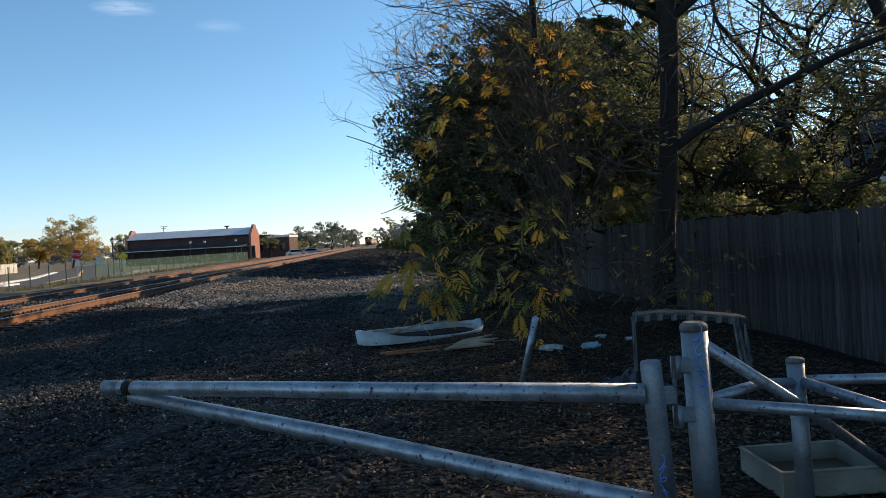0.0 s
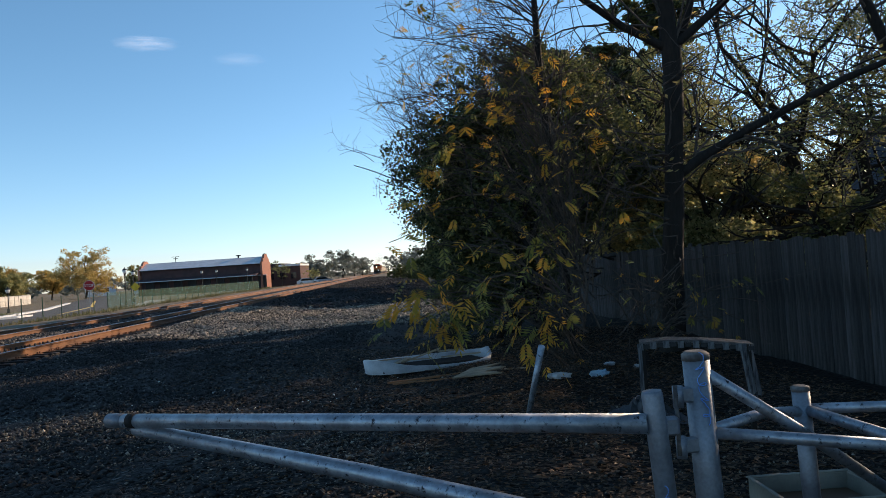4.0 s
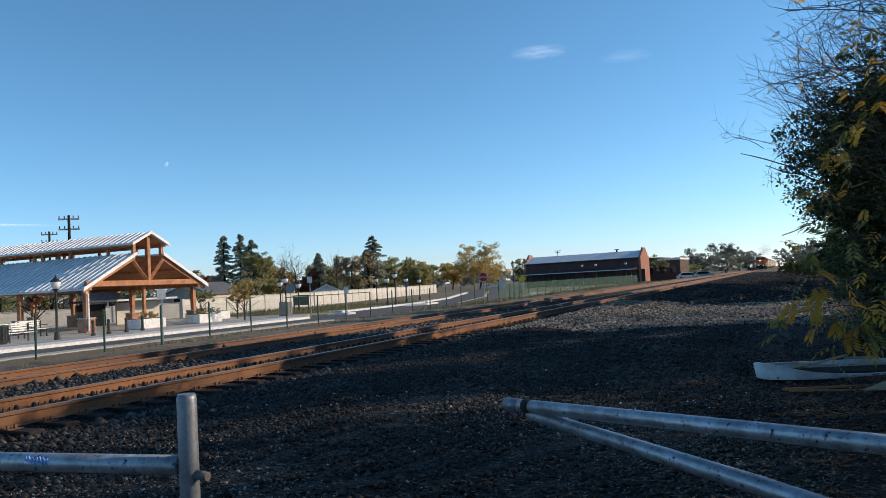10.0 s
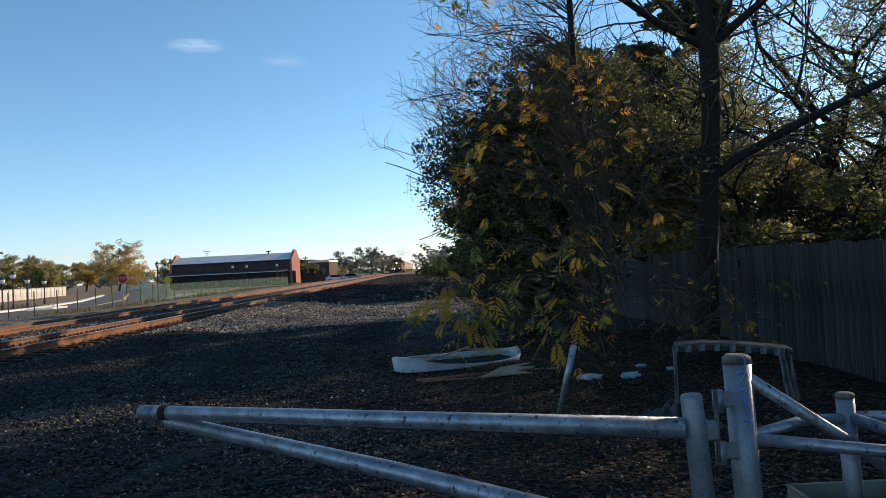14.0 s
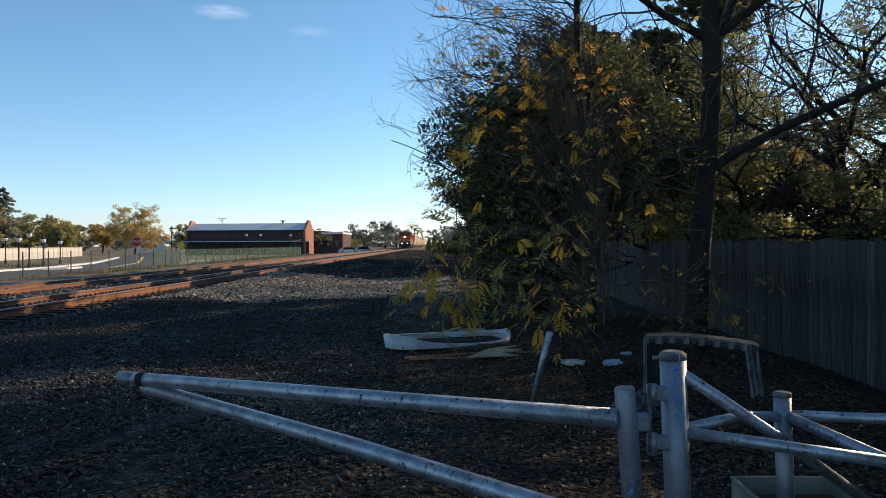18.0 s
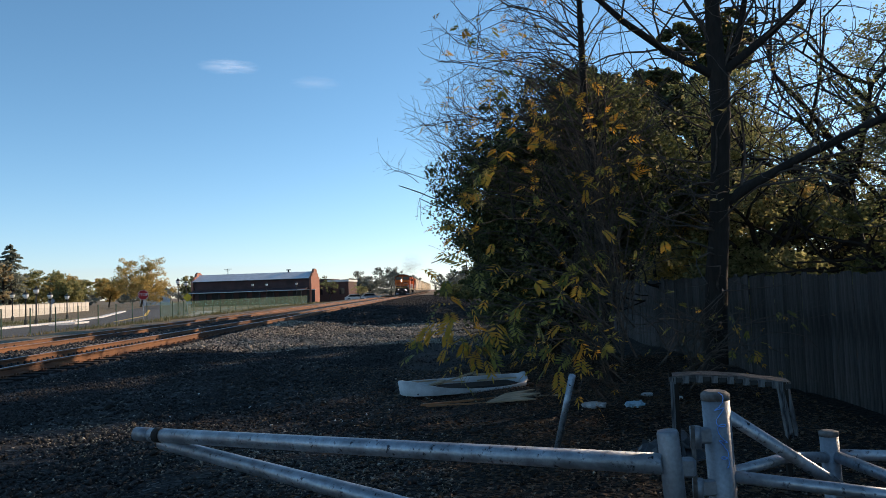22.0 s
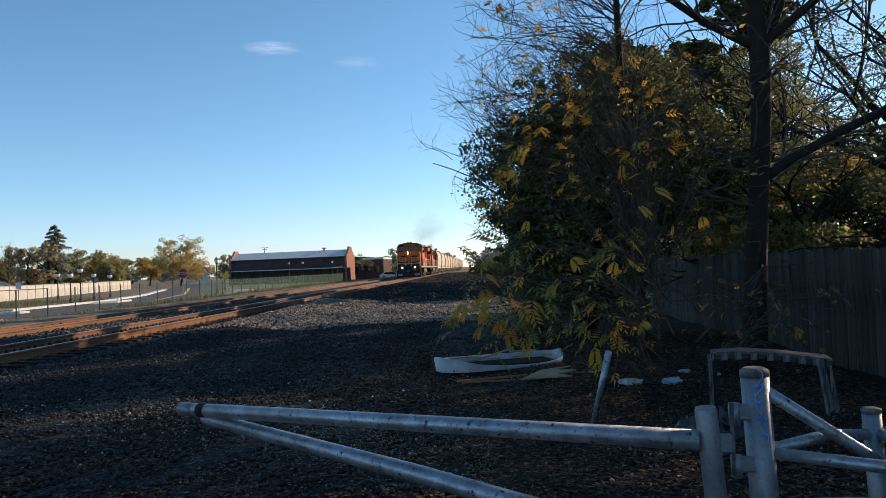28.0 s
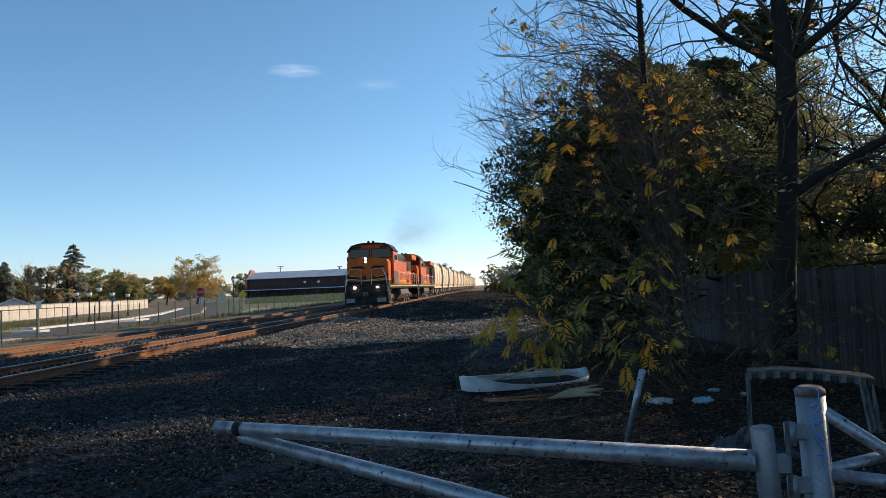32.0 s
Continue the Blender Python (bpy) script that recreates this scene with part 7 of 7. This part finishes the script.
    part("cab_roof", Mesh().prism([(-hw - 0.08, 4.0), (-1.34, 4.48), (-0.62, 4.64), (0.62, 4.64), (1.34, 4.48), (hw + 0.08, 4.0), (hw, 3.98), (1.3, 4.41), (0.6, 4.53), (-0.6, 4.53), (-1.3, 4.41), (-hw, 3.98)], "y", 2.35, 5.3), M_BLACK, cab, "dark cab roof")
    for s in (-1, 1):
        part("windshield", Mesh().box((s * 0.78, 2.585, 3.86), (1.34, 0.04, 0.66), bevel=0.015), M_GLASS, cab, "dark cab window")
        part("side_window", Mesh().box((s * (hw + 0.005), 3.9, 3.5), (0.03, 1.3, 0.6), bevel=0.01), M_GLASS, cab, "dark cab window")
        part("number_board", Mesh().box((s * 0.95, 2.55, 4.33), (0.55, 0.05, 0.14)), M_BLACK, cab, "dark number board")
    part("horn", Mesh().tube([(-0.2, 3.0, 4.72), (-0.2, 3.5, 4.72)], [0.1, 0.04], 8).tube([(0.15, 3.0, 4.72), (0.15, 3.5, 4.72)], [0.1, 0.04], 8).box((0, 3.4, 4.66), (0.6, 0.2, 0.08)), M_BLACK, cab, "roof horns")
    part("roof_aerial", Mesh().box((0.8, 3.8, 4.6), (0.3, 0.5, 0.14)).box((-0.8, 3.8, 4.58), (0.3, 0.4, 0.14)), M_BLACK, cab, "roof aerials")
    if lit:
        for z in (3.44, 3.20):
            part("headlight", Mesh().tube([(-0.12, 0.93, z), (-0.12, 1.05, z)], 0.075, 14), M_LAMP, t, "lit white headlight")
        part("headlight_case", Mesh().box((-0.12, 1.06, 3.32), (0.34, 0.2, 0.56), bevel=0.05), M_BLACK, t)
        for s in (-0.78, 0.78):
            part("ditch_light", Mesh().tube([(s, -0.02, 1.36), (s, 0.1, 1.36)], 0.075, 14), M_LAMP, t, "lit white ditch light")
    rail = Mesh()
    for s in (-1, 1):
        rail.tube([(s * 1.45, 0.1, 1.0), (s * 1.38, 0.15, 2.1), (s * 1.1, 0.35, 2.7)], 0.028, 6).tube([(s * 1.48, 0.75, 0.8), (s * 1.48, 0.8, 2.6)], 0.028, 6)
        rail.tube([(s * 1.1, 0.35, 2.7), (s * 0.35, 0.2, 2.62)], 0.022, 6).tube([(s * 0.35, 0.2, 2.62), (s * 0.35, 0.15, 1.5)], 0.022, 6)
    rail.tube([(-1.38, 0.15, 2.0), (0, 0.12, 1.85), (1.38, 0.15, 2.0)], 0.022, 6)
    part("front_handrail", rail, M_CREAM, t, "cream front grab rails")
    hood = part("hood", Mesh().prism([(-0.95, 1.55), (0.95, 1.55), (0.95, 3.9), (0.75, 4.2), (-0.75, 4.2), (-0.95, 3.9)], "y", 5.2, 19.0), M_ORANGE, t, "long orange engine hood")
    part("hood_top", Mesh().prism([(-0.97, 3.25), (0.97, 3.25), (0.97, 3.92), (0.76, 4.23), (-0.76, 4.23), (-0.97, 3.92)], "y", 5.25, 17.15), M_BLACK, hood, "black hood top band")
    part("radiator", Mesh().prism([(-1.0, 1.55), (1.0, 1.55), (1.0, 3.7), (1.5, 3.85), (1.5, 4.3), (-1.5, 4.3), (-1.5, 3.85), (-1.0, 3.7)], "y", 17.2, 21.2), M_ORANGE, hood, "orange radiator housing with wings")
    for s in (-1, 1):
        part("radiator_grille", Mesh().box((s * 1.02, 19.2, 3.2), (0.05, 3.2, 0.8)), M_BLACK, hood, "dark grille")
    part("stack", Mesh().box((0, 11.5, 4.35), (0.7, 1.1, 0.3), bevel=0.04), M_BLACK, hood, "exhaust stack")
    part("dynamic_brake", Mesh().box((0, 7.4, 4.15), (2.1, 2.4, 0.55), bevel=0.05), M_BLACK, hood, "brake grid housing")
    for i in range(9):
        part("hood_door", Mesh().box((0.965, 9.2 + 0.9 * i, 2.7), (0.03, 0.8, 1.7), bevel=0.01).box((-0.965, 9.2 + 0.9 * i, 2.7), (0.03, 0.8, 1.7), bevel=0.01), M_ORANGE, hood)
    for s in (-1, 1):
        part("stripe", Mesh().box((s * 0.99, 12.5, 1.85), (0.02, 13.6, 0.16)), M_YELLOWP, hood, "yellow side stripe")
        part("sill_stripe", Mesh().box((s * 1.535, 11.2, 1.42), (0.02, 20.4, 0.1)), M_YELLOWP, t, "yellow sill stripe")
        hr = Mesh().tube([(s * 1.48, 5.2, 2.5), (s * 1.48, 21.3, 2.5)], 0.022, 6)
        for i in range(10):
            hr.tube([(s * 1.48, 5.3 + 1.75 * i, 1.5), (s * 1.48, 5.3 + 1.75 * i, 2.5)], 0.02, 5)
        part("side_handrail", hr, M_WHITEP, t, "white side handrail")
        part("side_step", Mesh().box((s * 1.4, 1.2, 0.75), (0.3, 0.7, 0.06)).box((s * 1.4, 1.2, 1.1), (0.3, 0.7, 0.06)), M_GREYTRUCK, t)
    part("fuel_tank", Mesh().prism([(-1.4, 1.15), (1.4, 1.15), (1.45, 0.75), (1.1, 0.35), (-1.1, 0.35), (-1.45, 0.75)], "y", 8.2, 14.2), M_GREYTRUCK, t, "dusty fuel tank")
    build_truck(t, 4.6, 3, 1.85, M_GREYTRUCK)
    build_truck(t, 17.8, 3, 1.85, M_GREYTRUCK)
    t.scale = (1.11, 1.03, 1.07)
    return t


def build_hopper(material, label):
    t = thing("hopper_car", label, "hopper car", (TRACK_1, 100, RAIL_Z), group="train")
    side = [(-1.2, 1.1), (1.2, 1.1), (1.5, 1.6), (1.58, 2.6), (1.5, 3.7), (1.1, 4.3), (-1.1, 4.3), (-1.5, 3.7), (-1.58, 2.6), (-1.5, 1.6)]
    part("body", Mesh().prism(side, "y", 1.6, 15.4), material, t, "curved-sided covered hopper body")
    part("end_slope", Mesh().add([(-1.5, 1.6, 3.6), (1.5, 1.6, 3.6), (1.5, 0.2, 4.15), (-1.5, 0.2, 4.15), (-1.5, 1.6, 4.25), (1.5, 1.6, 4.25)], [(0, 1, 2, 3), (3, 2, 5, 4), (0, 3, 4), (1, 5, 2)]), material, t)
    part("end_slope", Mesh().add([(-1.5, 15.4, 3.6), (1.5, 15.4, 3.6), (1.5, 16.8, 4.15), (-1.5, 16.8, 4.15), (-1.5, 15.4, 4.25), (1.5, 15.4, 4.25)], [(0, 1, 2, 3), (3, 2, 5, 4), (0, 3, 4), (1, 5, 2)]), material, t)
    part("sill", Mesh().box((0, 8.5, 1.15), (2.9, 16.8, 0.22)), material, t)
    part("end_sheet", Mesh().box((0, 0.35, 2.4), (2.6, 0.1, 2.3)), M_GREYTRUCK, t)
    part("roof_walk", Mesh().box((0, 8.5, 4.42), (0.9, 15.6, 0.1)), M_GREYTRUCK, t, "grating along the roof")
    part("roof_hatch", Mesh().box((0.6, 8.5, 4.38), (0.5, 14.0, 0.14)).box((-0.6, 8.5, 4.38), (0.5, 14.0, 0.14)), M_GREYTRUCK, t)
    for s in (-1, 1):
        for yy in (0.3, 16.7):
            part("ladder", Mesh().box((s * 1.5, yy, 2.6), (0.06, 0.5, 3.1)), M_GREYTRUCK, t)
    for i in range(3):
        part("hopper_gate", Mesh().box((0, 4.2 + 4.3 * i, 0.8), (2.2, 2.6, 0.7), taper=1.0).box((0, 4.2 + 4.3 * i, 0.5), (1.2, 1.4, 0.3)), M_GREYTRUCK, t)
    rib = Mesh().prism([(u * 1.02, w) for u, w in side], "y", -0.05, 0.05).data("rib", material)
    for i in range(4):
        part("rib", rib, None, t, m=pose(0, 1.65 + 4.57 * i, 0))
    build_truck(t, 2.4, 2, 1.78, M_GREYTRUCK)
    build_truck(t, 14.6, 2, 1.78, M_GREYTRUCK)
    t.scale = (1.08, 1.0, 1.08)
    return t


loco_1 = build_loco()
loco_2 = build_loco("locomotive", "second orange and black diesel locomotive behind the first", False)
cream, grey = build_hopper(M_CREAM, "cream covered hopper car in low sun"), build_hopper(M_CREAM2, "pale grey covered hopper car in low sun")
CONSIST = [(loco_1, 0.0), (loco_2, 22.6), (cream, 45.2), (grey, 62.8)]
for i in range(12):
    CONSIST.append((copy_thing(cream if i % 3 else grey, pose(TRACK_1, 200, RAIL_Z)), 80.4 + 17.6 * i))


def soft_mat(name, color, cover, glow, scale, seed):
    """A veil that thins out to its rim: cloud or smoke."""
    m = bpy.data.materials.new(name)
    m.use_nodes = True
    n, l = m.node_tree.nodes, m.node_tree.links
    b, out = n["Principled BSDF"], n["Material Output"]
    b.inputs["Base Color"].default_value, b.inputs["Roughness"].default_value, b.inputs["Specular IOR Level"].default_value = (*color, 1), 1.0, 0.0
    # Emission stands in for sunlight on cloud, trail and moon.
    if glow:
        b.inputs["Emission Color"].default_value, b.inputs["Emission Strength"].default_value = (*color, 1), glow
    tc, grad, no, mp = n.new("ShaderNodeTexCoord"), n.new("ShaderNodeTexGradient"), n.new("ShaderNodeTexNoise"), n.new("ShaderNodeMapping")
    grad.gradient_type = "SPHERICAL"
    no.inputs["Scale"].default_value, no.inputs["Detail"].default_value = scale, 7.0
    mp.inputs["Location"].default_value, mp.inputs["Scale"].default_value = (seed, seed * 2.0, 0), (1, 2.2, 2.2)
    l.new(tc.outputs["Object"], mp.inputs["Vector"]), l.new(mp.outputs[0], no.inputs["Vector"])
    l.new(tc.outputs["Object"], grad.inputs["Vector"])
    mul, rg = n.new("ShaderNodeMath"), n.new("ShaderNodeMapRange")
    mul.operation = "MULTIPLY"
    l.new(grad.outputs["Fac"], mul.inputs[0]), l.new(no.outputs["Fac"], mul.inputs[1])
    rg.inputs["From Min"].default_value, rg.inputs["From Max"].default_value, rg.inputs["To Max"].default_value = 0.10, 0.46, cover
    rg.clamp = True
    l.new(mul.outputs[0], rg.inputs["Value"])
    tr, mx = n.new("ShaderNodeBsdfTransparent"), n.new("ShaderNodeMixShader")
    l.new(rg.outputs[0], mx.inputs["Fac"])
    l.new(tr.outputs[0], mx.inputs[1]), l.new(b.outputs[0], mx.inputs[2])
    l.new(mx.outputs[0], out.inputs["Surface"])
    return m


TRAIL_AT, MOON_AT = (-2444, 1716, 283), (-2060, 2124, 496)


def veil(name, label, category, material, sx, sy):
    """A thin cloud sheet, one unit wide before its scale, gently domed."""
    m, n = Mesh(), 9
    for i in range(n):
        for j in range(n):
            u, v = 2 * i / (n - 1) - 1, 2 * j / (n - 1) - 1
            m.v.append((u, v, 0.12 * (1 - u * u) * (1 - v * v)))
    m.f = [(i * n + j, i * n + j + 1, (i + 1) * n + j + 1, (i + 1) * n + j) for i in range(n - 1) for j in range(n - 1)]
    ob = part(name, m, material)
    ob.scale = (sx, sy, min(sx, sy))
    ob.visible_shadow = False
    return tagged(ob, label, category)


cloud = veil("cloud", "small thin white cloud drifting in blue sky", "cloud", soft_mat("cloud_vapour", (0.9, 0.92, 0.95), 0.30, 0.70, 2.4, 1.7), 150, 48)
wisp = veil("cloud", "faint thin cloud wisp in blue sky", "cloud", soft_mat("wisp_vapour", (0.85, 0.9, 0.95), 0.16, 0.7, 2.2, 5.0), 130, 40)
M_SMOKE = soft_mat("exhaust_haze", (0.85, 0.64, 0.40), 0.13, 0.0, 2.0, 3.0)
contrail = veil("contrail", "faint white vapour trail low in blue sky", "vapour trail", soft_mat("trail_vapour", (0.9, 0.93, 0.96), 0.30, 0.7, 1.5, 8.0), 260, 7)
contrail.matrix_basis = pose(*TRAIL_AT, 90, 1.0, 57) @ Matrix.Diagonal((*contrail.scale, 1))
moon = veil("moon", "pale half moon in the daytime sky", "moon", soft_mat("moon_disc", (0.85, 0.90, 0.95), 0.45, 0.7, 3.0, 4.0), 17, 17)
moon.matrix_basis = pose(*MOON_AT, 100, 25, 47) @ Matrix.Diagonal((0.55, 1, 1, 1)) @ Matrix.Diagonal((*moon.scale, 1))
puffs = [veil("smoke_puff", "faint brown exhaust haze over the locomotives", "smoke", M_SMOKE, 2.2 + 0.9 * k, 1.9 + 0.6 * k) for k in range(4)]


def motions():
    """The train rolls towards the camera along the near track; its haze and the cloud drift along."""
    face = pose(0, 0, 0, 74, 0, 16)
    for ob, dx, dy in ((cloud, 0, 0), (wisp, 330, 60)):
        walk(ob, [(t, Matrix.Translation((x + dx, y + dy, 900 - dy)) @ face) for t, x, y in ((0, -897, 2835), (9, -848, 2888), (13, -838, 2920), (23, -810, 2940), (32, -765, 3001))])
    for k, ob in enumerate(puffs):
        walk(ob, [(t, pose(TRACK_1 + 0.5 * k, y + 20 + 4.0 * k, RAIL_Z + 6.2 + 0.8 * k, 84, 8 * k, 5)) for t, y in ((0, 434.0), (9, 329.0), (20, 200.0), (23, 165.5), (26, 129.5), (29, 93.0), (30.5, 74.5), (32, 56.8))])
    stops = [(0, 434.0), (9, 329.0), (20, 200.0), (23, 165.5), (26, 129.5), (29, 93.0), (30.5, 74.5), (32, 56.8)]
    for car, back in CONSIST:
        walk(car, [(t, pose(TRACK_1, y + back, RAIL_Z)) for t, y in stops])


motions()
